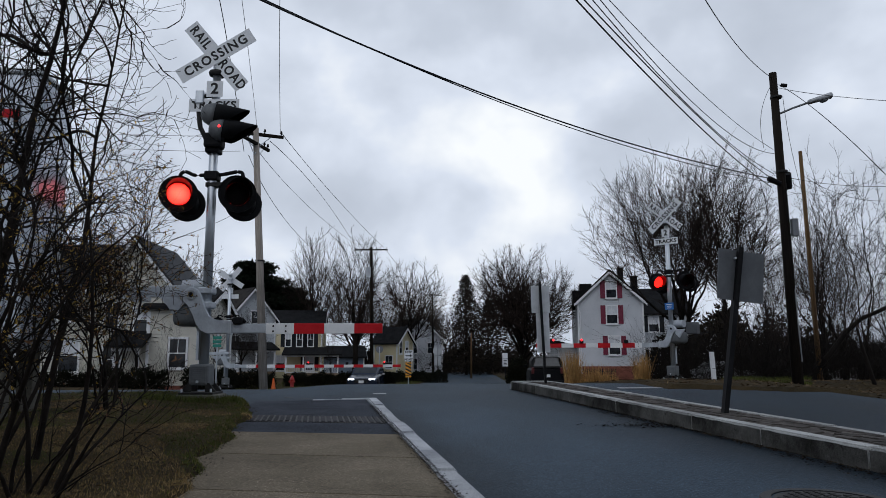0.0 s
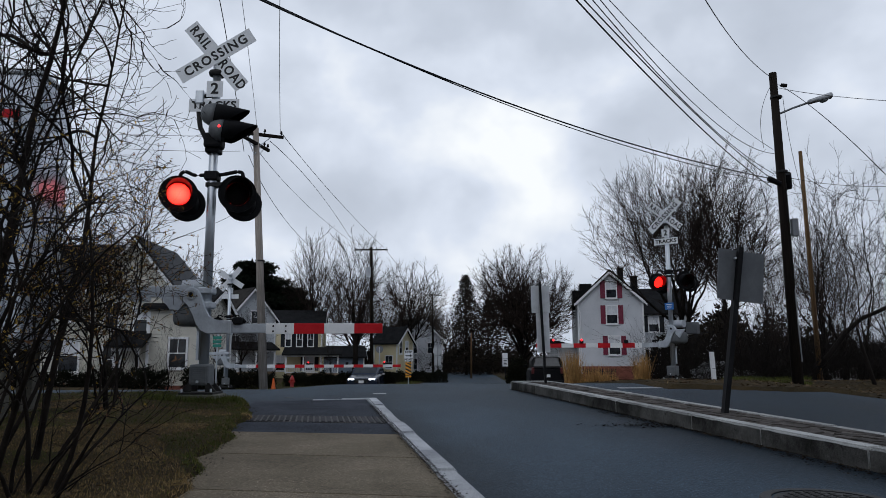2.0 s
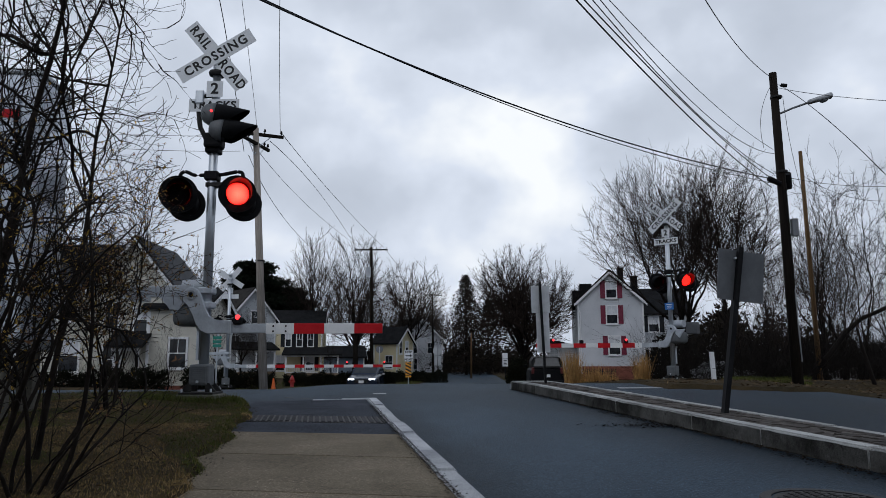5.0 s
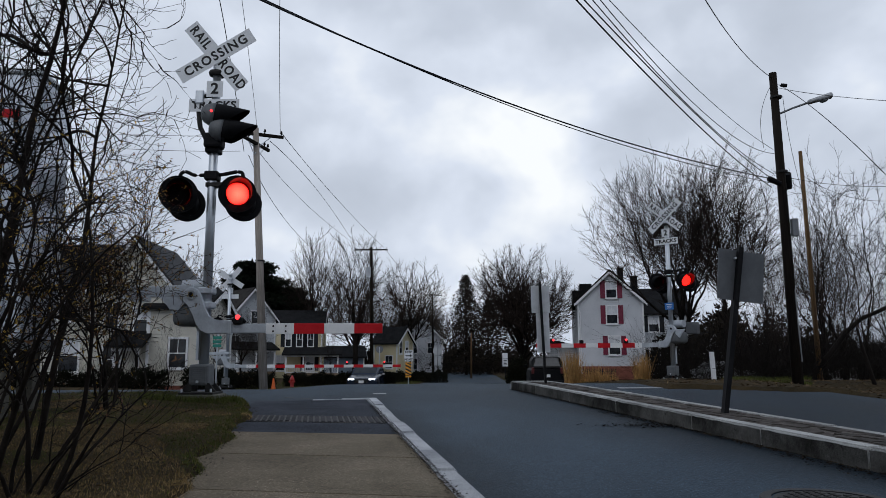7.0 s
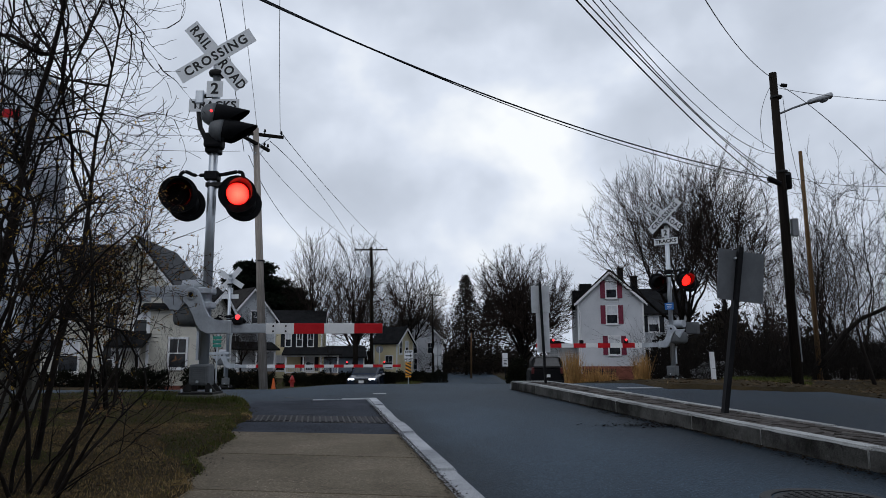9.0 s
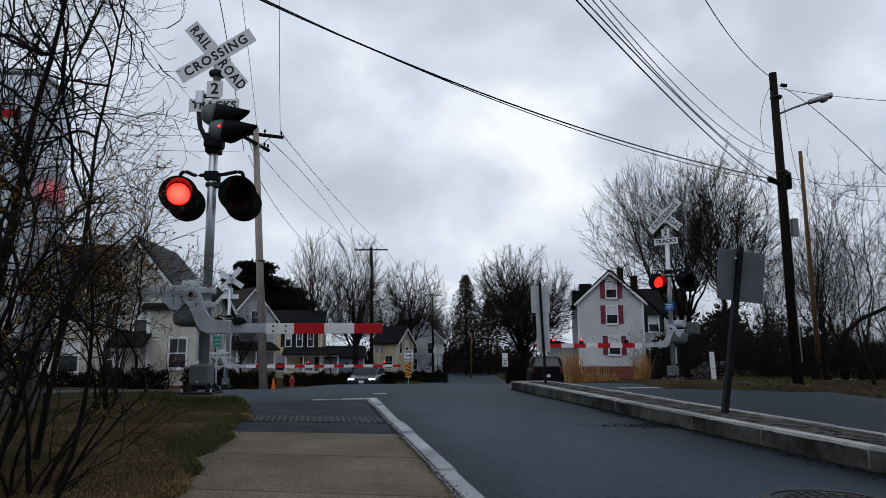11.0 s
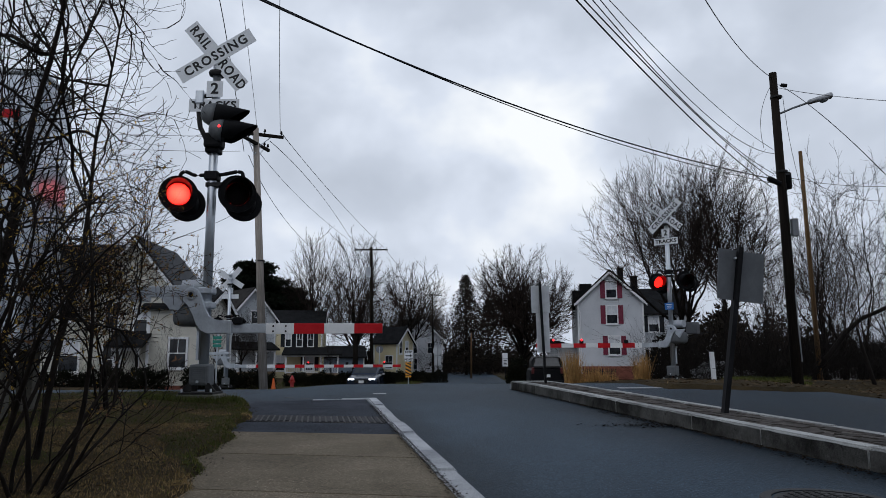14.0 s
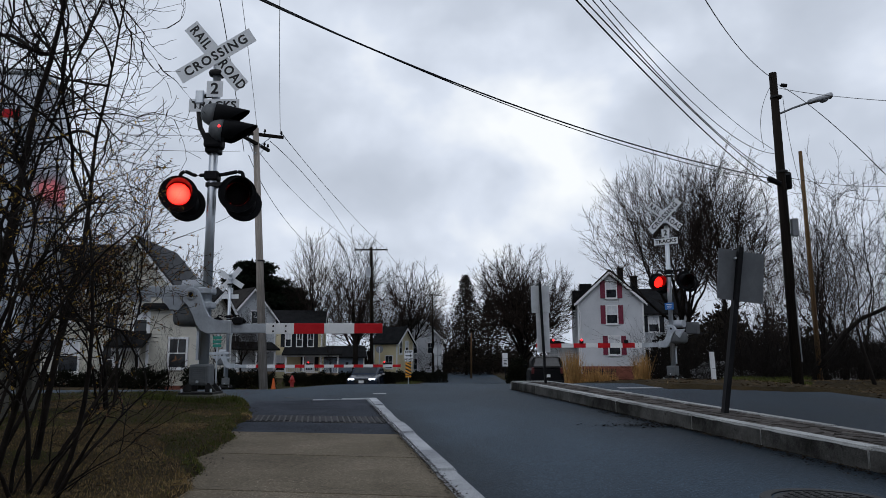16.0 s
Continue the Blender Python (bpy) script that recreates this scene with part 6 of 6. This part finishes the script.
again(T1, -9.3, 76.0, -1.3, 130, 0.95, "bare tree with dense upright limbs")
again(T3, -7.8, 92.0, -1.3, 200, 0.75)
again(T3, -12.0, 95.0, -1.3, 60, 0.9)
again(BIG2, -17.5, 62.0, level(-17.5, 62.0), 70, 0.55, "small gnarled bare tree before the grey-white house")
again(T1, -29.0, 84.0, -1.0, 80, 0.9)
again(T3, 0.5, 118.0, -1.3, 250, 0.75)
again(T3, -3.0, 124.0, -1.3, 300, 0.9)
again(T1, 5.0, 130.0, -1.3, 20, 0.8)
again(BIG2, 24.5, 46.0, -0.6, 120, 0.9)
for k, (x, y, a, s) in enumerate(((13.6, 28.5, 110, 0.6), (17.8, 30.0, 220, 1.0), (20.2, 31.0, 280, 0.85), (22.5, 35.5, 20, 1.0),
                                  (11.0, 26.5, 140, 0.45), (18.4, 40.0, 15, 0.8), (20.0, 43.0, 95, 0.85), (21.4, 46.0, 165, 0.9), (16.2, 36.0, 310, 0.7), (19.6, 25.5, 200, 0.6), (26.0, 36.0, 250, 0.85), (24.0, 42.0, 75, 1.0))):
    again(S1 if k % 3 else S2, x, y, level(x, y) + 0.05, a, s)
for k, (x, y, a, s) in enumerate(((-11.2, 35.0, 10, 0.5), (-12.0, 47.0, 200, 0.6), (-9.4, 60.0, 140, 0.6), (-14.8, 31.5, 80, 0.36), (-12.6, 33.0, 120, 0.34))):
    again(S1, x, y, level(x, y), a, s)


def leaning_trunk(points, r, label):
    pts = np.array(points, float)
    v, f = tubes([(pts, r * np.linspace(1, 0.5, len(pts)))], 9)
    ob = tagged(raw("fallen_trunk", v, f, BARK), label, "tree trunk")
    ob.data.shade_smooth()
    return ob


leaning_trunk([(12.05, 24, -0.2), (12.3, 24, 0.25), (12.95, 24, 0.92), (13.55, 24, 1.65), (14.1, 24, 2.1), (15.2, 24, 2.55), (17.0, 24.2, 3.0)], 0.11, "dark bent trunk leaning over the brush")
leaning_trunk([(12.0, 20, -0.1), (11.75, 20, 0.9), (11.6, 20, 1.62)], 0.06, "dark leaning stake on the verge")

# ---- the bare shrub beside the pavement ----
STEM = ((0.66, 16, 0.075, -0.008, 7, 0.25, 38), (0.22, 12, 0.17, 0.02, 4, 0.15, 50), (0.10, 6, 0.20, 0.04, 3, 0.1, 52), (0.04, 4, 0.2, 0.03, 0, 0, 0))


def shrub(name, m, stems, seed, label, height, lean, thick, spread=0.55, buds=0, leaves=0, spec=STEM, thin=0.0017):
    """Many stems from one stool, with side shoots, a few buds and dead leaves."""
    rng = np.random.default_rng(seed)
    t = thing(name, m, label, "shrub", "bare shrubs")
    fine, tips = [], []
    for k in range(stems):
        a = rng.uniform(0, 2 * math.pi)
        start = (0.28 * math.cos(a) * rng.random(), 0.22 * math.sin(a) * rng.random(), -0.1)
        way = np.array((math.cos(a) * spread * rng.random() + lean[0], math.sin(a) * spread * rng.random() + lean[1], 1.0))
        way /= np.linalg.norm(way)
        out = [[] for _ in spec]
        fork(rng, start, way, thick * rng.uniform(0.5, 1.15), 0, spec, height * rng.uniform(0.7, 1.15), out)
        p, q = out[0][0]
        past = [i for i in range(3, len(p)) if p[i][0] + m.translation.x > turf_edge(m.translation.y + p[i][1]) - 0.12]
        n = past[0] if past else len(p)
        v, f = tubes([(p[:n], np.maximum(q[:n] * np.linspace(1, 0.06 if past else 0.3, n), thin))], 6)
        raw("stem", v, f, SHRUB_BARK, t).data.shade_smooth()
        # clipped back along the pavement
        kept, holds, reach = [], p[:n], 0.75 * spec[0][0] * height * 1.4 / spec[0][1]
        for lv, order in zip(out[1:], spec[1:]):
            stay = []
            for w, q in lv:
                edge = turf_edge(m.translation.y + w[-1][1]) - 0.02 - 0.20 * smooth(0.7, 1.3, w[-1][2]) - (0.5 if q[0] > 0.010 else 0.0)
                if max(w[0][0], w[-1][0]) + m.translation.x < edge and len(holds) and np.min(np.sum((holds - w[0]) ** 2, axis=1)) < reach ** 2:
                    stay.append((w, q))
            kept.append(stay)
            holds, reach = np.concatenate([w for w, q in stay]) if stay else np.zeros((0, 3)), 0.75 * order[0] * height * 1.4 / order[1]
        for lv in kept:
            for p, q in lv:
                cut_back = p[-1][0] + m.translation.x > turf_edge(m.translation.y + p[-1][1]) - 0.95
                fine.append((p, np.maximum(q * np.linspace(1, 0.25, len(q)) if cut_back else q, thin)))
        tips += [p[-1] for p, q in kept[-1]] + [p[1] for p, q in kept[-1]]
    v, f = tubes(fine, 4)
    tagged(raw("twig_mass", v, f, SHRUB_BARK, t), kind="stuff")
    for nm, count, size, mt in (("bud_mass", buds, 0.012, BUD), ("dead_leaves", leaves, 0.016, DEAD_LEAF)):
        if count:
            verts, faces = [], []
            for i in rng.choice(len(tips), count):
                c = tips[i] + rng.normal(0, 0.012, 3)
                d, e = rng.normal(0, 1, 3), rng.normal(0, 1, 3)
                d, e = d / np.linalg.norm(d) * size * rng.uniform(0.6, 1.4), e / np.linalg.norm(e) * size * 0.45
                n = len(verts)
                verts += [tuple(c - d), tuple(c + e), tuple(c + d), tuple(c - e)]
                faces.append((n, n + 1, n + 2, n + 3))
            tagged(raw(nm, verts, faces, mt, t), kind="stuff")
    return t


shrub("shrub", pose(-2.78, 4.15, hill(-2.78, 4.15)), 7, 7, "large bare multi-stemmed shrub with a few yellow buds", 3.7, (0.05, 0.0), 0.0235, 0.5, 1800, 250)
shrub("shrub", pose(-3.4, 5.1, hill(-3.4, 5.1)), 5, 8, "bare shrub with dark stems beside the cabinet", 3.6, (0.10, 0.0), 0.019, 0.5, 1800, 250)
LOW = ((0.70, 16, 0.08, -0.035, 5, 0.25, 30), (0.25, 9, 0.15, -0.01, 3, 0.2, 40), (0.08, 4, 0.16, 0.0, 0, 0, 0))
shrub("shrub", pose(-2.3, 4.1, hill(-2.3, 4.1)), 5, 9, "low bare shoots arching over the turf", 1.9, (0.75, 0.15), 0.008, 0.5, 0, 20, LOW)
THICK = ((0.62, 15, 0.075, -0.01, 5, 0.35, 34), (0.28, 12, 0.16, 0.02, 4, 0.2, 44), (0.12, 6, 0.2, 0.03, 3, 0.12, 50), (0.05, 4, 0.2, 0.02, 0, 0, 0))
shrub("shrub", pose(-2.42, 4.15, hill(-2.42, 4.15)), 14, 19, "old dark shrub stool with thick crooked stems", 2.8, (0.12, 0.05), 0.019, 0.75, 900, 60, THICK)
BUSHY = ((0.62, 10, 0.06, 0.0, 8, 0.5, 40), (0.24, 7, 0.12, 0.02, 6, 0.15, 46), (0.13, 5, 0.15, 0.02, 5, 0.12, 46), (0.07, 3, 0.16, 0.02, 0, 0, 0))
shrub("shrub", pose(-3.75, 8.2, hill(-3.75, 8.2)), 4, 23, "twiggy brown shrub still holding its dead leaves", 3.1, (-0.02, 0.0), 0.02, 0.4, 4500, 5000, BUSHY, 0.0026)
TALL = ((0.72, 16, 0.045, 0.015, 13, 0.34, 58), (0.24, 14, 0.17, 0.01, 9, 0.1, 54), (0.085, 6, 0.20, 0.03, 4, 0.1, 54), (0.032, 4, 0.2, 0.03, 0, 0, 0))
shrub("small_tree", pose(-3.25, 4.75, hill(-3.25, 4.75)), 4, 12, "dark small bare tree over the shrub", 5.6, (0.03, 0.0), 0.030, 0.22, 0, 0, TALL, 0.0018)


shrub("small_tree", pose(-2.98, 4.8, hill(-2.98, 4.8)), 1, 15, "dark upright trunk of a small bare tree", 6.4, (-0.02, 0.0), 0.075, 0.02, 0, 0, TALL, 0.0018)
shrub("small_tree", pose(-2.66, 4.95, hill(-2.66, 4.95)), 1, 33, "slim dark stem of a small bare tree in the shrub", 6.0, (0.03, 0.0), 0.034, 0.04, 0, 0, TALL, 0.0018)


# ---- evergreens, hedges, brush ----
def leafy(name, m, shape, count, size, material, label, seed, trunk=None, category="shrub", group=""):
    """A mass of small leaf clumps filling a shape with an uneven outline; shape(rng) gives a point and the way out."""
    rng = np.random.default_rng(seed)
    t = thing(name, m, label, category, group)
    if trunk:
        part("trunk", bm_rod((0, 0, -0.2), (0, 0, trunk[0]), trunk[1], trunk[1] * 0.3, 8), BARK, t)
    pairs = [shape(rng) for _ in range(count)]
    c = np.repeat(np.array([q[0] for q in pairs]), 3, axis=0)
    o = np.repeat(np.array([q[1] for q in pairs]), 3, axis=0)
    n = len(c)
    d = rng.normal(0, 1, (n, 3)) * 0.6 + o
    d /= np.linalg.norm(d, axis=1)[:, None]
    e = np.cross(d, rng.normal(0, 1, (n, 3)))
    e /= np.linalg.norm(e, axis=1)[:, None]
    sz = size * rng.uniform(0.5, 1.3, (n, 1))
    q = c + rng.normal(0, size * 0.4, (n, 3))
    verts = np.stack((q - e * sz * 0.3, q + d * sz, q + e * sz * 0.3), axis=1).reshape(-1, 3).tolist()
    faces = [(3 * i, 3 * i + 1, 3 * i + 2) for i in range(n)]
    tagged(raw("foliage", verts, faces, material, t), kind="stuff")
    return t


def pine_shape(h, r, bare=0.15):
    def f(rng):
        while True:
            z = bare + (1 - bare) * rng.random()
            tier = 0.7 + 0.3 * math.sin(z * 40 + rng.normal(0, 0.3))
            a = rng.uniform(0, 6.283)
            lobes = 0.75 + 0.25 * math.sin(a * 3 + z * 9) + 0.1 * math.sin(a * 7 + z * 23)
            lim = r * lobes * tier * math.sqrt(max(0.0, 1 - ((z - 0.45) / 0.58) ** 2))
            q = lim * rng.random() ** 0.35
            if q > 0:
                return np.array((q * math.cos(a), q * math.sin(a), z * h)), np.array((math.cos(a), math.sin(a), 0.25))
    return f


def spruce_shape(h, r):
    def f(rng):
        z = 0.06 + 0.94 * rng.random() ** 1.4
        a = rng.uniform(0, 6.283)
        lim = r * (1 - z) ** 0.8 * (0.5 + 0.5 * abs(math.sin(z * 30 + 2 * math.sin(a * 2)))) * (0.75 + 0.35 * math.sin(a * 5 + z * 31)) + 0.12
        q = lim * rng.random() ** 0.5
        return np.array((q * math.cos(a), q * math.sin(a), z * h - 0.2 * q)), np.array((math.cos(a), math.sin(a), -0.1))
    return f


def dome_shape(rx, ry, h):
    def f(rng):
        d = rng.normal(0, 1, 3)
        d[2] = abs(d[2])
        d /= np.linalg.norm(d)
        k = rng.random() ** 0.25 * (0.85 + 0.15 * math.sin(d[0] * 9) * math.sin(d[1] * 7 + d[2] * 8))
        return np.array((d[0] * rx * k, d[1] * ry * k, d[2] * h * k)), d
    return f


def box_shape(lx, ly, h):
    def f(rng):
        x, y, z = rng.uniform(-1, 1), rng.uniform(-1, 1), rng.random() ** 0.8
        hh = h * (0.85 + 0.12 * math.sin(x * lx * 2.1) + 0.08 * math.sin(x * lx * 5.3 + 1))
        return np.array((x * lx / 2, y * ly / 2, z * hh)), np.array((0, -0.4, 0.5))
    return f


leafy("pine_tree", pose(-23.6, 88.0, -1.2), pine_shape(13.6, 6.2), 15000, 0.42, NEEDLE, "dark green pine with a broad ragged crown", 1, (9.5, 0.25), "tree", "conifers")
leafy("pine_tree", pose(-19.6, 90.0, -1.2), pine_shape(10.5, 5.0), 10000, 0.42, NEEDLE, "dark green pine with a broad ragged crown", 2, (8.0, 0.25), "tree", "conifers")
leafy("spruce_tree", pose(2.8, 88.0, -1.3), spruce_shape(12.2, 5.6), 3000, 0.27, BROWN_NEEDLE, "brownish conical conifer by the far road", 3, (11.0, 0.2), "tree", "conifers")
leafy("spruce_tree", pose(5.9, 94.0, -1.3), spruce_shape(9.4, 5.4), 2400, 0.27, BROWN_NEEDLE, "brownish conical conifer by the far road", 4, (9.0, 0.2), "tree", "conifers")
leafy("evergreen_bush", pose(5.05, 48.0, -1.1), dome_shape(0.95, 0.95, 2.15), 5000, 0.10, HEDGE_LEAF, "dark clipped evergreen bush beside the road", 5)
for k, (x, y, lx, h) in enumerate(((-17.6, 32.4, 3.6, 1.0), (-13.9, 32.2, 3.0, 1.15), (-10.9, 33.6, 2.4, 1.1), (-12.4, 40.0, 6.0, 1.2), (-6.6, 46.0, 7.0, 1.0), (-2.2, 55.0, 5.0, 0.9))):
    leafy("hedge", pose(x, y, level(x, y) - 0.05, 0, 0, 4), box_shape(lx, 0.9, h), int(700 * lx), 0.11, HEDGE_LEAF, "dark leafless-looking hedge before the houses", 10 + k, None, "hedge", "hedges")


def thicket(x, y, w, d, h, n, seed, label="tangle of bare brush under the trees"):
    rng = np.random.default_rng(seed)
    lines = []
    for _ in range(n):
        px, py = x + rng.uniform(-w, w) / 2, y + rng.uniform(-d, d) / 2
        p = np.array((px, py, hill(px, py) - 0.05))
        way = np.array((rng.normal(0, 0.45), rng.normal(0, 0.45), 1.0))
        out = [[] for _ in range(3)]
        fork(rng, p, way / np.linalg.norm(way), rng.uniform(0.006, 0.014), 0, ((0.6, 5, 0.12, 0.0, 5, 0.2, 40), (0.35, 4, 0.14, 0.02, 3, 0.1, 40), (0.2, 2, 0.14, 0.0, 0, 0, 0)), h * rng.uniform(0.5, 1.2), out)
        lines += [(q, np.maximum(r, 0.005)) for lv in out for q, r in lv]
    v, f = tubes(lines, 3)
    return tagged(raw("brush", v, f, BARK), label, "brush", kind="stuff")


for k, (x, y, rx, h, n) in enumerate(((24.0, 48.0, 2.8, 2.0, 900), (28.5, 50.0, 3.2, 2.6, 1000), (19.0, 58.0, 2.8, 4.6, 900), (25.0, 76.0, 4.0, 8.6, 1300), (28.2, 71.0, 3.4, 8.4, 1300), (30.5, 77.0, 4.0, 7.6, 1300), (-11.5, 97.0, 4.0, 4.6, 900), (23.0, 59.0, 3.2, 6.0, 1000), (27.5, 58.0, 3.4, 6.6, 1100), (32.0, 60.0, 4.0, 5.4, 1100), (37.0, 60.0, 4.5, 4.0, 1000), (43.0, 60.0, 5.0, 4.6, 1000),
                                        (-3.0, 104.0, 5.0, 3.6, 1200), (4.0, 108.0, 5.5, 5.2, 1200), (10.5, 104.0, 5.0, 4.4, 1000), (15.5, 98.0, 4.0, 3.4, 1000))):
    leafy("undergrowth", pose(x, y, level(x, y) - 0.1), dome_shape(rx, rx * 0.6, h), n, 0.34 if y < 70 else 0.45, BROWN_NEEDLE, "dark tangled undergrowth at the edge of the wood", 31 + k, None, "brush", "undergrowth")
thicket(13.5, 25.0, 8, 5, 1.8, 120, 1)
thicket(21.5, 28.0, 8, 8, 2.6, 240, 2)
thicket(18.0, 35.0, 16, 6, 3.0, 320, 3)
thicket(28.0, 38.0, 12, 10, 3.6, 260, 4)
thicket(-15.0, 34.0, 7, 1.5, 1.8, 50, 5, "bare twiggy shrubs before the house")
thicket(2.0, 104.0, 16, 8, 5.0, 160, 6, "dark tangle of brush at the end of the road")
thicket(11.0, 88.0, 16, 8, 3.0, 120, 7, "bare brush behind the white house")
thicket(-10.0, 92.0, 24, 8, 4.5, 160, 8, "bare brush behind the houses")
thicket(17.0, 23.5, 14, 2.5, 1.5, 200, 9)
thicket(40.0, 60.0, 36, 8, 5.2, 260, 10, "distant bare wood edge")
thicket(26.0, 46.0, 14, 5, 4.0, 220, 11)
thicket(20.5, 52.0, 11, 4, 5.0, 220, 12)

# ---- the cloud deck ahead, which drifts ----
def cloud_material():
    m = bpy.data.materials.new("cloud_deck")
    m.use_nodes = True
    nt = m.node_tree
    ln = nt.links.new
    nt.nodes.remove(nt.nodes["Principled BSDF"])
    tc = nt.nodes.new("ShaderNodeTexCoord")
    mp = nt.nodes.new("ShaderNodeMapping")
    mp.inputs["Scale"].default_value = (1, 1, 1.25)
    ln(tc.outputs["Object"], mp.inputs["Vector"])
    a = node(nt, "ShaderNodeTexNoise", Scale=0.0042, Detail=4.0, Roughness=0.46, Distortion=0.1)
    b = node(nt, "ShaderNodeTexNoise", Scale=0.0011, Detail=2.0, Roughness=0.5)
    ln(mp.outputs[0], a.inputs["Vector"])
    ln(mp.outputs[0], b.inputs["Vector"])
    # a thinner stretch of cloud ahead
    ds = nt.nodes.new("ShaderNodeVectorMath")
    ds.operation = "DISTANCE"
    ds.inputs[1].default_value = (120, 1440, 360)
    ln(tc.outputs["Object"], ds.inputs[0])
    gl = node(nt, "ShaderNodeMapRange", From_Min=380.0, From_Max=20.0, To_Min=0.0, To_Max=0.19)
    gl.interpolation_type = "SMOOTHSTEP"
    ln(ds.outputs["Value"], gl.inputs["Value"])
    s1 = nt.nodes.new("ShaderNodeMath")
    s1.operation = "MULTIPLY_ADD"
    s1.inputs[1].default_value = 0.9
    ln(a.outputs["Fac"], s1.inputs[0])
    ln(gl.outputs[0], s1.inputs[2])
    s2 = nt.nodes.new("ShaderNodeMath")
    s2.operation = "MULTIPLY_ADD"
    s2.inputs[1].default_value = 0.25
    ln(b.outputs["Fac"], s2.inputs[0])
    ln(s1.outputs[0], s2.inputs[2])
    r = nt.nodes.new("ShaderNodeValToRGB")
    e = r.color_ramp.elements
    e[0].position, e[0].color = 0.38, (0.50, 0.555, 0.65, 1)
    e[1].position, e[1].color = 0.86, (0.95, 0.985, 1.02, 1)
    x = e.new(0.55)
    x.color = (0.57, 0.63, 0.735, 1)
    x = e.new(0.70)
    x.color = (0.70, 0.765, 0.88, 1)
    ln(s2.outputs[0], r.inputs["Fac"])
    em = node(nt, "ShaderNodeEmission", Strength=1.0)
    ln(r.outputs["Color"], em.inputs["Color"])
    ln(em.outputs[0], nt.nodes["Material Output"].inputs["Surface"])
    return m


def cloud_deck():
    """A shallow part of a far dome ahead of the street."""
    verts, faces, na, ne = [], [], 48, 20
    for j in range(ne + 1):
        el = radians(-6 + 48 * j / ne)
        for i in range(na + 1):
            az = radians(-66 + 132 * i / na)
            verts.append((1500 * math.cos(el) * math.sin(az), 1500 * math.cos(el) * math.cos(az), 1500 * math.sin(el)))
    n = na + 1
    for j in range(ne):
        for i in range(na):
            faces.append((j * n + i, j * n + i + 1, (j + 1) * n + i + 1, (j + 1) * n + i))
    ob = raw("backdrop", verts, faces, cloud_material())
    ob.data.shade_smooth()
    return tagged(ob, "grey-white overcast cloud with brighter gaps", "sky", kind="structure")


CLOUDS = cloud_deck()


# ---- what moves ----
PERIOD, TO_RIGHT, TO_LEFT = 1.095, 0.103, 0.667     # seconds: when the second lamp takes over, and when the first does


def motions():
    """The lamps flash in turn; the clouds drift to the right and up."""
    changes = sorted([(TO_RIGHT + PERIOD * k, 1) for k in range(15)] + [(TO_LEFT + PERIOD * k, 0) for k in range(15)])
    for ob, phase, off, on in FLASHING:
        place = lambda state: Matrix.Translation(on if state == phase else off)
        state = 0
        rows = [(0.0, place(state))]
        for t, new_state in changes:
            f = round(t * FPS)
            if f > 16 * FPS:
                continue
            rows += [((f - 1) / FPS, place(state)), (f / FPS, place(new_state))]
            state = new_state
        rows.append((16.0, place(state)))
        walk(ob, rows)
    walk(CLOUDS, [(0.0, pose(0, 0, 0, 0, 0, 0)), (8.0, pose(0, 0, 0, 0.85, 0, -1.4)), (16.0, pose(0, 0, 0, 1.7, 0, -2.8))])


motions()
